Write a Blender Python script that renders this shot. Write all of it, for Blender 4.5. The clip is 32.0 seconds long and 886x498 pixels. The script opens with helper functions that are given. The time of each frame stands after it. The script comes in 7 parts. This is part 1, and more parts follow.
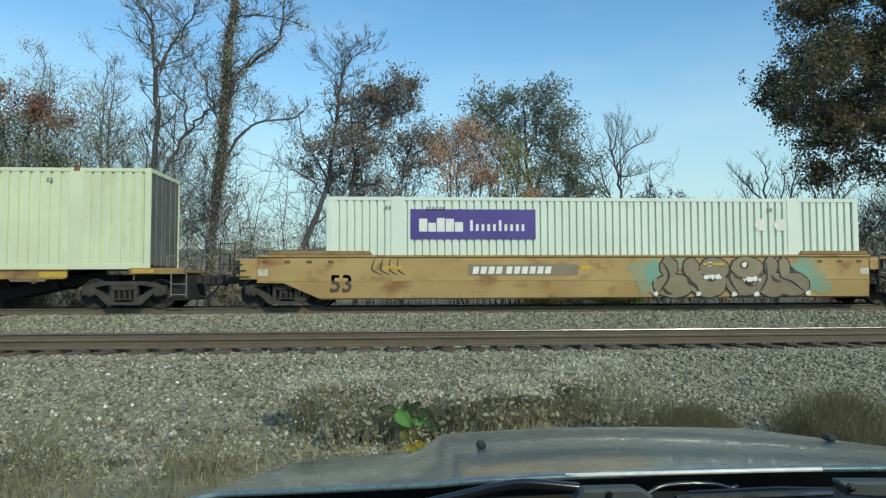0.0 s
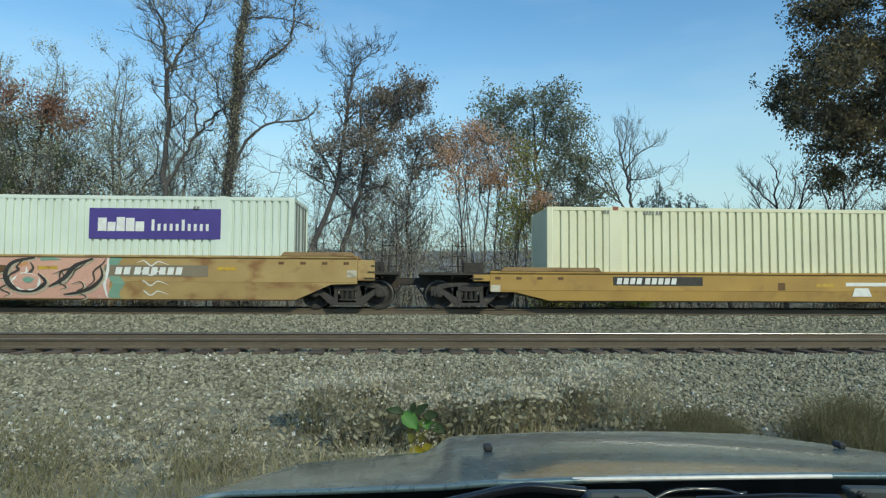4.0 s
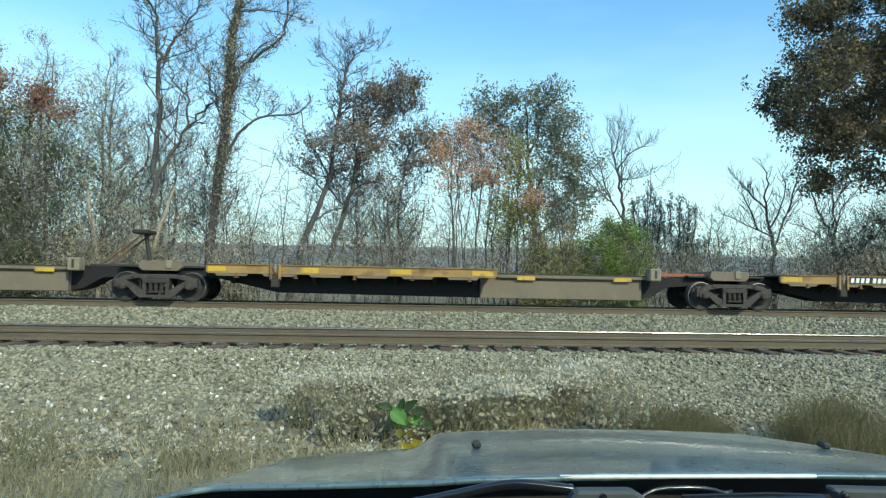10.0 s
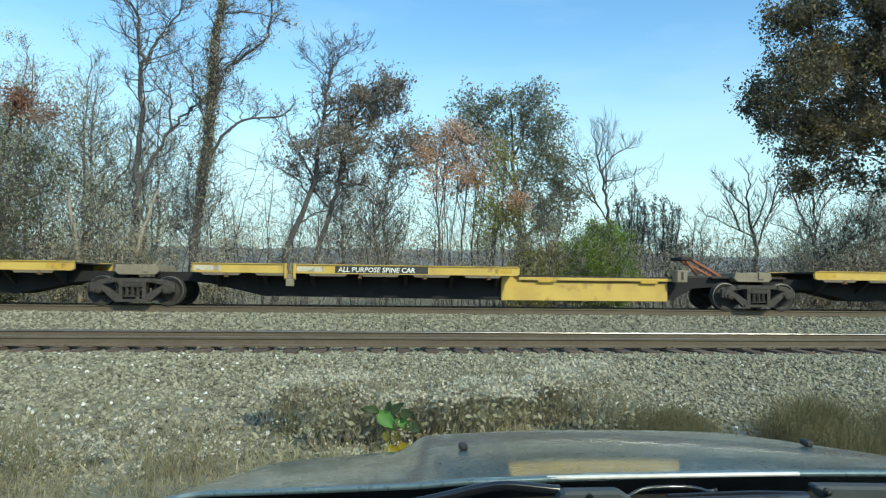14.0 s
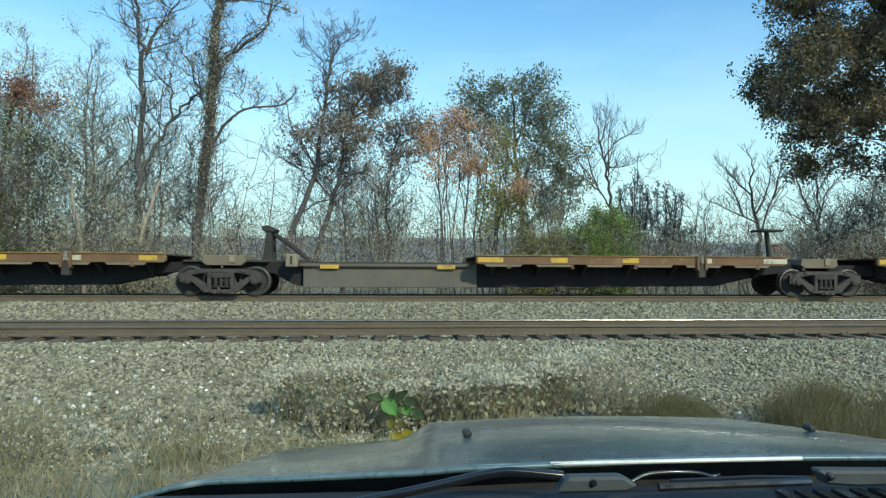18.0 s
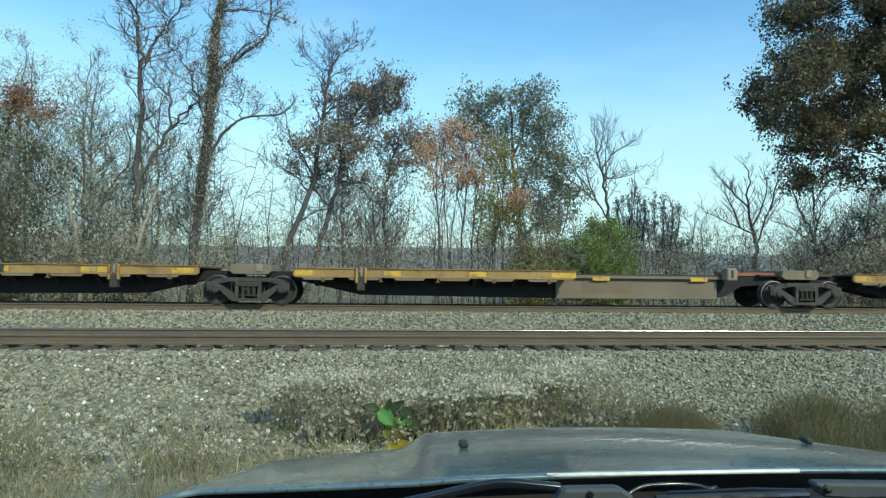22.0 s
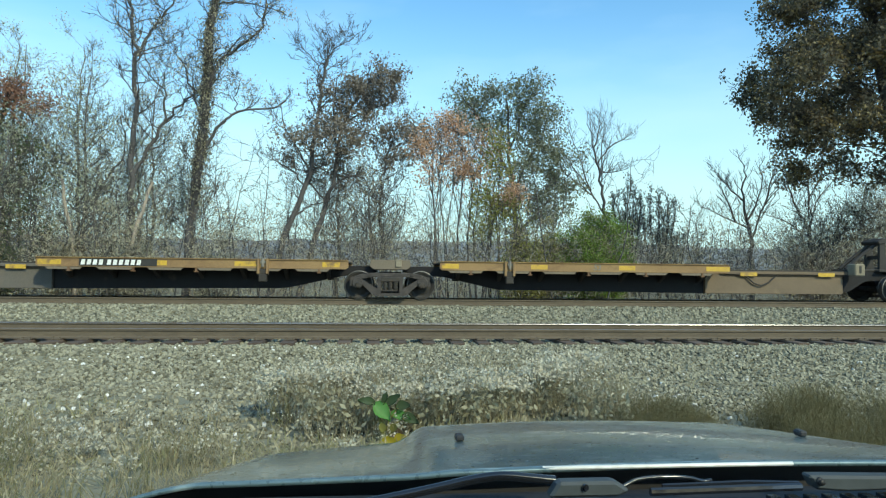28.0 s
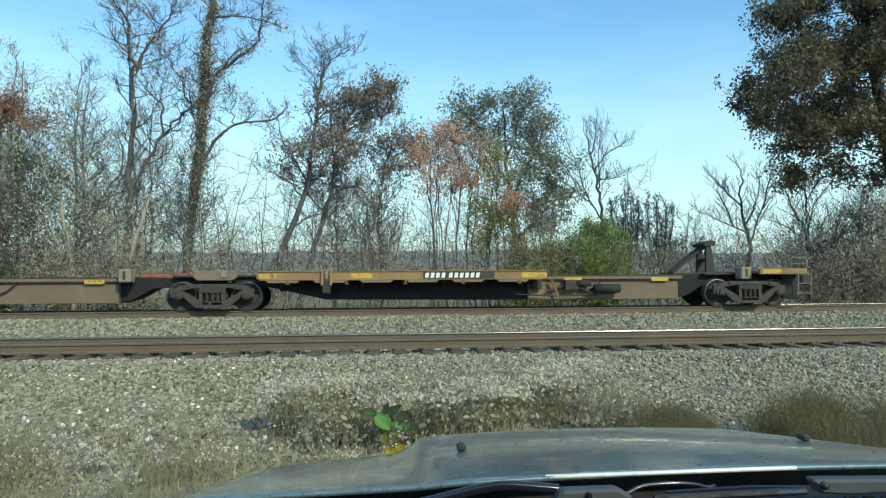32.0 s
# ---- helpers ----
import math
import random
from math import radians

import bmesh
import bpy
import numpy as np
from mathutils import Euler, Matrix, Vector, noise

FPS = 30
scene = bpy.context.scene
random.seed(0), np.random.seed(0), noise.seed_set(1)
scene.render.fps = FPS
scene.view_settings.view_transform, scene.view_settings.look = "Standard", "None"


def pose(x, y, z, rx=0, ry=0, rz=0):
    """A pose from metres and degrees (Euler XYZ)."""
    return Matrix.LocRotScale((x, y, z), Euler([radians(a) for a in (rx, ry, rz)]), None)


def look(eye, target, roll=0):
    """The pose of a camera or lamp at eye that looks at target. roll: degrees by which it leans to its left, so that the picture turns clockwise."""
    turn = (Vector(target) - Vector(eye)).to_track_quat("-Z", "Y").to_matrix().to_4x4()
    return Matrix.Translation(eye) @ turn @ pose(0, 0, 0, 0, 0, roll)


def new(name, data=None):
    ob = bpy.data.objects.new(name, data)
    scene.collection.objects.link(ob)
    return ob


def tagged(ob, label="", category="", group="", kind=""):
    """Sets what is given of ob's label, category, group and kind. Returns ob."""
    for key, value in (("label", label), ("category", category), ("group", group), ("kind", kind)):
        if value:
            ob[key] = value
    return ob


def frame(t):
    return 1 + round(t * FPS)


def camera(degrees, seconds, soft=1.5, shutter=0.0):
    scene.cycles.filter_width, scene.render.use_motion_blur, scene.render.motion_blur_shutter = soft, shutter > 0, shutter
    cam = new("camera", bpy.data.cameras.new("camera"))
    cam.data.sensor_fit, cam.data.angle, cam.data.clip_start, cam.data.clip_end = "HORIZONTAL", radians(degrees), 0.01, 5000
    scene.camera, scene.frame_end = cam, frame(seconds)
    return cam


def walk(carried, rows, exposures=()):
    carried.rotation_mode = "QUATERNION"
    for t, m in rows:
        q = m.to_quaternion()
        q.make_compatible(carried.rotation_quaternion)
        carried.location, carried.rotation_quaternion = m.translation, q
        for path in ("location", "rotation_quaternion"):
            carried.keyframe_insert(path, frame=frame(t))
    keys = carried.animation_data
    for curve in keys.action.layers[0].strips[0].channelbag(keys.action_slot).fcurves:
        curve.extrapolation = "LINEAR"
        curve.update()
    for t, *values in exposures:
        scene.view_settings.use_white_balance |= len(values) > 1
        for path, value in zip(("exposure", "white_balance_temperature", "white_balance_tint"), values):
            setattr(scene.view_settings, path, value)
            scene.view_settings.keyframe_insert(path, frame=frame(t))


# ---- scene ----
cam = camera(68.47, 32.0, soft=1.25)
EYE = Vector((0, 0, 0.98))
# seconds, turn to the right, tilt up, lean to the left (degrees)
TURNS = [
    (0, 3.67, 2.82, -0.19), (0.5, 3.43, 2.92, -0.14), (1, 3.11, 3.19, -0.02), (1.5, 2.87, 3.39, -0.04), (2, 2.77, 3.41, 0.02),
    (2.5, 2.72, 3.38, 0.06), (3, 2.77, 3.35, 0.11), (3.5, 2.83, 3.26, 0.22), (5.5, 3.53, 2.32, 0.54), (6, 3.73, 2.35, 0.75),
    (6.5, 3.95, 2.41, 0.69), (7, 4.10, 2.40, 0.79), (7.5, 4.05, 2.47, 0.82), (8, 3.52, 2.64, 1.29), (8.5, 3.01, 2.72, 1.16),
    (9, 3.12, 2.86, 1.53), (9.5, 3.42, 2.84, 1.40), (10, 3.72, 2.73, 1.05), (10.5, 3.99, 2.66, 0.78), (11, 4.29, 2.61, 0.68),
    (11.5, 4.52, 2.65, 0.66), (12, 4.75, 2.71, 0.61), (12.5, 4.92, 2.73, 0.36), (13, 5.03, 2.78, 0.17), (13.5, 5.02, 2.87, 0.34),
    (14, 4.97, 2.94, 0.67), (14.5, 4.90, 2.84, -0.10), (16.5, 4.61, 2.69, -0.34), (17, 4.55, 2.37, -0.54), (17.5, 4.52, 2.11, -0.05),
    (18, 4.75, 1.89, 0.26), (18.5, 4.99, 1.70, 0.49), (19, 5.18, 1.65, 0.81), (19.5, 5.29, 1.74, 0.75), (20, 5.28, 2.00, 0.74),
    (20.5, 5.20, 2.26, 0.63), (21, 5.10, 2.49, 0.61), (21.5, 5.05, 2.62, 0.62), (22, 4.97, 2.75, 0.58), (22.5, 4.95, 2.74, 0.50),
    (23, 4.87, 2.79, 0.60), (23.5, 4.98, 2.81, 0.83), (24, 5.25, 2.74, 0.85), (24.5, 5.37, 2.74, 0.60), (25, 5.32, 2.69, 0.10),
    (25.5, 5.32, 2.62, -0.08), (27.5, 5.19, 2.28, 0.10), (28, 5.33, 2.22, 0.59), (28.5, 5.44, 2.28, 0.22), (29, 5.46, 2.55, 0.41),
    (29.5, 5.54, 2.76, 0.43), (30, 5.53, 2.91, 0.31), (30.5, 5.53, 3.02, 0.16), (31, 5.50, 3.04, 0.04), (31.5, 5.50, 3.02, -0.15),
    (32, 5.43, 3.03, -0.34)]


def aim(turn, tilt, lean):
    a, b = radians(turn), radians(tilt)
    return look(EYE, EYE + Vector((math.sin(a) * math.cos(b), math.cos(a) * math.cos(b), math.sin(b))), lean)


# seconds, stops, kelvin, tint
EXPOSURES = [(0, 0.08, 6900, -6), (3, 0.10, 7000, -6), (5.5, -0.12, 6650, -8), (6, 0.06, 6700, -9), (7, 0.36, 6750, -10), (9, 0.58, 6800, -11),
             (11, 0.58, 6950, -8), (13, 0.56, 7000, -7), (14, 0.49, 7000, -7), (17, 0.45, 6850, -9), (19, 0.40, 6850, -11), (24, 0.42, 6800, -11), (28, 0.49, 6850, -10), (30, 0.54, 6900, -9),
             (32, 0.47, 6980, -8)]
walk(cam, [(t, aim(a, b, c)) for t, a, b, c in TURNS], EXPOSURES)

# ---- light ----
SUN = Vector((0.50, -0.90, 0.71)).normalized()  # towards the sun
world = bpy.data.worlds.new("sky")
scene.world = world
world.use_nodes = True
wn = world.node_tree
sky = wn.nodes.new("ShaderNodeTexSky")
sky.sky_type, sky.sun_disc = "NISHITA", False
sky.sun_elevation = math.asin(SUN.z)
sky.sun_rotation = math.atan2(SUN.x, SUN.y)
sky.air_density, sky.dust_density, sky.ozone_density = 1.0, 0.15, 2.5
sky.altitude = 400
# thin high cirrus over a clear blue
tone = wn.nodes.new("ShaderNodeHueSaturation")
tone.inputs["Saturation"].default_value, tone.inputs["Value"].default_value = 1.16, 1.33
wn.links.new(sky.outputs[0], tone.inputs["Color"])
place = wn.nodes.new("ShaderNodeTexCoord")
drift = wn.nodes.new("ShaderNodeMapping")
drift.inputs["Scale"].default_value, drift.inputs["Rotation"].default_value = (1.1, 1.1, 4.0), (0.12, 0.1, 0)
wisps = wn.nodes.new("ShaderNodeTexNoise")
wisps.inputs["Scale"].default_value, wisps.inputs["Detail"].default_value = 1.7, 5
thin = wn.nodes.new("ShaderNodeMapRange")
thin.inputs["From Min"].default_value, thin.inputs["From Max"].default_value, thin.inputs["To Max"].default_value = 0.46, 0.80, 0.24
veil = wn.nodes.new("ShaderNodeMix")
veil.data_type = "RGBA"
veil.inputs[7].default_value = (6.4, 7.1, 7.7, 1)
wn.links.new(place.outputs["Generated"], drift.inputs[0])
wn.links.new(drift.outputs[0], wisps.inputs["Vector"])
wn.links.new(wisps.outputs["Fac"], thin.inputs["Value"])
wn.links.new(thin.outputs[0], veil.inputs[0])
wn.links.new(tone.outputs[0], veil.inputs[6])
# paler towards the horizon, all the way round
height = wn.nodes.new("ShaderNodeSeparateXYZ")
wn.links.new(place.outputs["Generated"], height.inputs[0])
fade = wn.nodes.new("ShaderNodeMapRange")
fade.interpolation_type = "SMOOTHSTEP"
fade.inputs["From Min"].default_value, fade.inputs["From Max"].default_value, fade.inputs["To Min"].default_value, fade.inputs["To Max"].default_value = 0.03, 0.40, 0.88, 0.0
pale = wn.nodes.new("ShaderNodeMix")
pale.data_type = "RGBA"
pale.inputs[7].default_value = (3.25, 4.35, 5.0, 1)
wn.links.new(height.outputs[2], fade.inputs["Value"])
wn.links.new(fade.outputs[0], pale.inputs[0])
wn.links.new(veil.outputs[2], pale.inputs[6])
wn.links.new(pale.outputs[2], wn.nodes["Background"].inputs[0])
wn.nodes["Background"].inputs[1].default_value = 0.15
sun = new("sun", bpy.data.lights.new("sun", "SUN"))
sun.data.energy, sun.data.angle, sun.data.color = 2.65, radians(0.55), (1.0, 0.90, 0.73)
sun.matrix_world = look(SUN * 50, (0, 0, 0))


# ---- materials ----
def mat(name, col, col2=None, rough=0.7, metal=0.0, scale=3.0, fine=40.0, bump=0.15, rust=None, rust_at=0.6, spread=0.08,
        island=False, stretch=(1, 1, 1), coat=0.0, vary=0.0, thin=0.0, speck=0.35):
    """A worn surface: two tones at one scale, grain at a finer one, patches of rust, relief."""
    m = bpy.data.materials.new(name)
    m.use_nodes = True
    nt = m.node_tree
    n, link = nt.nodes, nt.links.new
    bsdf = n["Principled BSDF"]
    bsdf.inputs["Metallic"].default_value = metal
    bsdf.inputs["Coat Weight"].default_value = coat
    coords = n.new("ShaderNodeTexCoord")
    info = n.new("ShaderNodeObjectInfo")
    shift = n.new("ShaderNodeVectorMath")
    shift.operation = "MULTIPLY_ADD"
    comb = n.new("ShaderNodeCombineXYZ")
    for k in range(3):
        link(info.outputs["Random"], comb.inputs[k])
    shift.inputs[1].default_value = (37, 19, 53)
    link(comb.outputs[0], shift.inputs[0])
    mp = n.new("ShaderNodeMapping")
    mp.inputs["Scale"].default_value = stretch
    link(coords.outputs["Object"], mp.inputs[0])
    link(mp.outputs[0], shift.inputs[2])

    def tex(s, detail):
        t = n.new("ShaderNodeTexNoise")
        t.inputs["Scale"].default_value, t.inputs["Detail"].default_value = s, detail
        link(shift.outputs[0], t.inputs["Vector"])
        return t.outputs["Fac"]

    def ramp(fac, a, b):
        r = n.new("ShaderNodeMapRange")
        r.inputs["From Min"].default_value, r.inputs["From Max"].default_value = a, b
        link(fac, r.inputs["Value"])
        return r.outputs["Result"]

    def mix(fac, a, b, mode="MIX"):
        x = n.new("ShaderNodeMix")
        x.data_type, x.blend_type = "RGBA", mode
        for sock, v in ((x.inputs[0], fac), (x.inputs[6], a), (x.inputs[7], b)):
            if isinstance(v, (tuple, list)):
                sock.default_value = (*v, 1)
            elif isinstance(v, float):
                sock.default_value = v
            else:
                link(v, sock)
        return x.outputs[2]

    col2 = col2 or tuple(c * 0.72 for c in col)
    c = mix(ramp(tex(scale, 4), 0.35, 0.65), col, col2)
    if island:
        geo = n.new("ShaderNodeNewGeometry")
        c = mix(geo.outputs["Random Per Island"], c, island) if isinstance(island, tuple) else c
    if vary:
        c = mix(ramp(info.outputs["Random"], 0, 1), c, tuple(v * vary for v in col))
    grain = tex(fine, 3)
    c = mix(speck, c, mix(ramp(grain, 0.3, 0.7), tuple(0.55 * v for v in col), tuple(min(1, 1.25 * v) for v in col)))
    if rust:
        c = mix(ramp(tex(scale * 1.7, 6), rust_at, rust_at + spread), c, rust)
    link(c, bsdf.inputs["Base Color"])
    rr = n.new("ShaderNodeMapRange")
    rr.inputs["To Min"].default_value, rr.inputs["To Max"].default_value = max(0.05, rough - 0.12), min(1, rough + 0.12)
    link(grain, rr.inputs["Value"])
    link(rr.outputs["Result"], bsdf.inputs["Roughness"])
    if thin:
        bsdf.inputs["Transmission Weight"].default_value = 0.0
        tr = n.new("ShaderNodeBsdfTranslucent")
        link(c, tr.inputs[0])
        add = n.new("ShaderNodeMixShader")
        add.inputs[0].default_value = thin
        link(bsdf.outputs[0], add.inputs[1])
        link(tr.outputs[0], add.inputs[2])
        link(add.outputs[0], n["Material Output"].inputs[0])
    elif bump:
        b = n.new("ShaderNodeBump")
        b.inputs["Strength"].default_value, b.inputs["Distance"].default_value = bump, 0.02
        link(grain, b.inputs["Height"])
        link(b.outputs[0], bsdf.inputs["Normal"])
    return m


M = {}
RUST = (0.10, 0.045, 0.022)
M["well_yellow"] = mat("worn yellow paint", (0.43, 0.30, 0.125), (0.34, 0.225, 0.09), 0.75, scale=0.9, rust=(0.24, 0.125, 0.05), rust_at=0.54, spread=0.14, stretch=(0.8, 1, 1.2), bump=0.03, speck=0.12)
M["well_gold"] = mat("yellow paint of the single well", (0.43, 0.265, 0.07), (0.34, 0.205, 0.06), 0.7, scale=0.9, rust=(0.20, 0.115, 0.05), rust_at=0.55, spread=0.25, bump=0.03, speck=0.12)
M["cap_brown"] = mat("dull brown cap paint", (0.16, 0.085, 0.035), (0.10, 0.055, 0.028), 0.8, scale=2)
M["container_white"] = mat("off-white container paint", (0.68, 0.75, 0.67), (0.61, 0.68, 0.60), 0.55, scale=0.7, rust=(0.42, 0.42, 0.33), rust_at=0.68, spread=0.2, bump=0.03, speck=0.12)
M["container_cream"] = mat("cream container paint", (0.72, 0.71, 0.52), (0.66, 0.64, 0.46), 0.55, scale=0.7, rust=(0.45, 0.38, 0.25), rust_at=0.7, spread=0.2, bump=0.03, speck=0.12)
M["container_dark"] = mat("dark grey container end", (0.045, 0.055, 0.065), None, 0.6, scale=1.5)
M["purple"] = mat("purple panel paint", (0.075, 0.05, 0.26), (0.06, 0.04, 0.22), 0.5, scale=2, bump=0.03, speck=0.12)
M["white"] = mat("white lettering paint", (0.78, 0.78, 0.76), (0.66, 0.66, 0.63), 0.6, scale=6, bump=0.03, speck=0.12)
M["black"] = mat("black lettering paint", (0.025, 0.024, 0.022), (0.05, 0.045, 0.04), 0.6, scale=6)
M["red_mark"] = mat("faded red paint", (0.30, 0.05, 0.03), (0.22, 0.05, 0.03), 0.7, scale=4)
M["orange"] = mat("orange red paint", (0.32, 0.10, 0.055), (0.23, 0.085, 0.05), 0.7, scale=4, rust=RUST, rust_at=0.6)
M["stripe"] = mat("yellow reflective stripe", (0.58, 0.37, 0.04), (0.42, 0.27, 0.06), 0.6, scale=3, rust=(0.22, 0.14, 0.06), rust_at=0.54, spread=0.15)
M["stripe_white"] = mat("white reflective stripe", (0.56, 0.52, 0.42), None, 0.6, scale=3, rust=(0.25, 0.2, 0.13), rust_at=0.54, spread=0.15)
M["dirty_steel"] = mat("dusty dark steel", (0.045, 0.039, 0.034), (0.027, 0.023, 0.021), 0.8, scale=3, rust=(0.085, 0.06, 0.042), rust_at=0.55, spread=0.3)
M["truck_steel"] = mat("dusty cast steel", (0.060, 0.051, 0.047), (0.033, 0.028, 0.027), 0.8, scale=5, rust=(0.125, 0.098, 0.08), rust_at=0.6, spread=0.2)
M["wheel_steel"] = mat("dull wheel steel", (0.022, 0.019, 0.018), (0.034, 0.030, 0.027), 0.7, scale=5)
M["tread"] = mat("bright worn wheel tread", (0.20, 0.19, 0.18), None, 0.5, metal=1.0, scale=8)
M["deck_tan"] = mat("faded yellow deck paint", (0.35, 0.225, 0.08), (0.24, 0.145, 0.06), 0.75, scale=1.6, rust=(0.15, 0.08, 0.042), rust_at=0.5, spread=0.2, stretch=(0.6, 1, 1))
M["deck_yellow"] = mat("bright yellow deck paint", (0.60, 0.42, 0.10), (0.48, 0.32, 0.08), 0.65, scale=1.4, rust=(0.26, 0.16, 0.06), rust_at=0.58, spread=0.2, bump=0.03, speck=0.12)
M["deck_rust"] = mat("rust brown deck paint", (0.17, 0.095, 0.05), (0.12, 0.068, 0.04), 0.8, scale=1.6, rust=(0.30, 0.21, 0.09), rust_at=0.6, spread=0.2)
M["sill_grey"] = mat("grey-brown sill dust", (0.19, 0.155, 0.115), (0.145, 0.118, 0.09), 0.85, scale=1.2, rust=(0.26, 0.20, 0.11), rust_at=0.6, spread=0.3)
M["sill_slate"] = mat("slate grey sill paint", (0.13, 0.116, 0.10), (0.10, 0.089, 0.077), 0.85, scale=1.2, rust=(0.16, 0.125, 0.085), rust_at=0.58, spread=0.3)
M["sill_brown"] = mat("brown sill dust", (0.175, 0.13, 0.088), (0.13, 0.10, 0.07), 0.85, scale=1.2, rust=(0.25, 0.185, 0.11), rust_at=0.6, spread=0.3)
M["rail"] = mat("brown rail side", (0.130, 0.103, 0.073), (0.092, 0.073, 0.053), 0.85, scale=6, stretch=(0.3, 1, 1))
M["railhead"] = mat("polished rail head", (0.52, 0.53, 0.55), (0.40, 0.40, 0.41), 0.30, metal=1.0, scale=3, bump=0.03, stretch=(0.1, 1, 1))
M["tie"] = mat("weathered timber tie", (0.095, 0.068, 0.052), (0.062, 0.046, 0.037), 0.95, scale=4, fine=30, bump=0.6, stretch=(3, 0.6, 3), vary=1.6)
M["ballast"] = mat("crushed stone", (0.118, 0.112, 0.078), (0.070, 0.066, 0.047), 0.9, scale=2.5, fine=30, bump=0.3, island=(0.50, 0.475, 0.35))
M["ballast_bed"] = mat("ground dust and fines", (0.25, 0.24, 0.17), (0.18, 0.172, 0.12), 0.95, scale=1.1, fine=25, bump=0.9, rust=(0.15, 0.14, 0.07), rust_at=0.58, spread=0.2)
M["bark"] = mat("grey brown bark", (0.105, 0.100, 0.102), (0.062, 0.059, 0.061), 0.95, scale=3, fine=18, bump=0.8, stretch=(2, 2, 0.4))
M["bark_grey"] = mat("light grey twig bark", (0.175, 0.162, 0.152), (0.115, 0.106, 0.10), 0.95, scale=3, fine=18, bump=0.6, stretch=(2, 2, 0.4))
M["bark_pale"] = mat("pale dry wood", (0.42, 0.36, 0.29), (0.31, 0.26, 0.21), 0.95, scale=3, fine=18, bump=0.6, stretch=(2, 2, 0.4))
M["bark_dark"] = mat("dark bark", (0.082, 0.072, 0.067), (0.052, 0.046, 0.043), 0.95, scale=3, fine=18, bump=0.8, stretch=(2, 2, 0.4))


def leaf(name, a, b, isl):
    return mat(name, a, b, 0.6, scale=0.8, fine=9, bump=0, island=isl, thin=0.42, speck=0.2)


M["leaf_oak"] = leaf("dark oak leaves", (0.088, 0.086, 0.056), (0.098, 0.080, 0.060), (0.21, 0.18, 0.12))
M["leaf_green"] = leaf("dull green leaves", (0.155, 0.185, 0.115), (0.19, 0.205, 0.135), (0.32, 0.33, 0.24))
M["leaf_deep"] = leaf("deep green leaves", (0.085, 0.125, 0.058), (0.115, 0.145, 0.068), (0.19, 0.205, 0.11))
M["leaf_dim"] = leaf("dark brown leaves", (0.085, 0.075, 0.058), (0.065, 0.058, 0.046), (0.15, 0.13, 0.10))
M["leaf_vine"] = leaf("dried olive vine leaves", (0.35, 0.335, 0.225), (0.29, 0.275, 0.185), (0.46, 0.43, 0.31))
M["leaf_bush"] = leaf("fresh green leaves", (0.13, 0.25, 0.035), (0.17, 0.28, 0.045), (0.28, 0.33, 0.08))
M["leaf_orange"] = leaf("orange brown leaves", (0.62, 0.35, 0.20), (0.52, 0.28, 0.15), (0.66, 0.46, 0.31))
M["leaf_red"] = leaf("rusty red leaves", (0.34, 0.155, 0.10), (0.25, 0.125, 0.085), (0.40, 0.25, 0.18))
M["leaf_brown"] = leaf("dry brown leaves", (0.23, 0.19, 0.15), (0.18, 0.15, 0.12), (0.36, 0.31, 0.25))
M["leaf_olive"] = leaf("grey olive leaves", (0.46, 0.435, 0.325), (0.39, 0.37, 0.275), (0.58, 0.545, 0.43))
M["leaf_haze"] = leaf("small grey green leaves", (0.46, 0.475, 0.32), (0.39, 0.405, 0.27), (0.57, 0.575, 0.43))
M["leaf_yellow"] = leaf("yellow green leaves", (0.27, 0.284, 0.0675), (0.203, 0.216, 0.0675), (0.351, 0.324, 0.0945))
M["cedar"] = leaf("dark cedar sprays", (0.16, 0.18, 0.135), (0.19, 0.20, 0.155), (0.40, 0.40, 0.34))
M["dry_grass"] = leaf("dry tan grass", (0.44, 0.385, 0.23), (0.35, 0.305, 0.18), (0.58, 0.52, 0.37))
M["green_grass"] = leaf("green brown grass", (0.25, 0.245, 0.115), (0.30, 0.275, 0.135), (0.41, 0.385, 0.21))
M["mound_grass"] = leaf("dull olive brown grass", (0.185, 0.175, 0.085), (0.215, 0.195, 0.10), (0.31, 0.285, 0.165))
M["weed_stem"] = leaf("brown weed stems", (0.25, 0.20, 0.14), (0.19, 0.15, 0.105), (0.40, 0.34, 0.25))
M["weed_straw"] = leaf("tan grey dry weed stalks", (0.42, 0.375, 0.25), (0.32, 0.285, 0.19), (0.55, 0.50, 0.36))
M["seed_fluff"] = leaf("pale seed fluff", (0.60, 0.555, 0.42), (0.48, 0.445, 0.33), (0.72, 0.67, 0.55))
M["big_leaf"] = leaf("bright green broad leaf", (0.10, 0.30, 0.07), (0.13, 0.33, 0.08), (0.16, 0.33, 0.09))
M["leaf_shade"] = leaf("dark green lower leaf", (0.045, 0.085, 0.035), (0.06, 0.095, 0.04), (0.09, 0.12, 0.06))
M["leaf_curled"] = leaf("curled brown leaf", (0.075, 0.055, 0.035), (0.10, 0.07, 0.045), (0.14, 0.10, 0.06))
M["leaf_dull"] = leaf("dull yellowing leaf", (0.24, 0.23, 0.06), (0.20, 0.20, 0.06), (0.30, 0.28, 0.09))
M["yellow_leaf"] = leaf("yellow withered leaf", (0.50, 0.42, 0.03), (0.42, 0.34, 0.03), (0.5, 0.4, 0.05))
# Distance haze is painted into this pale blue-grey.
M["hill"] = mat("far woods with painted haze", (0.24, 0.25, 0.265), (0.19, 0.205, 0.215), 1.0, scale=0.02, fine=0.15, bump=0)
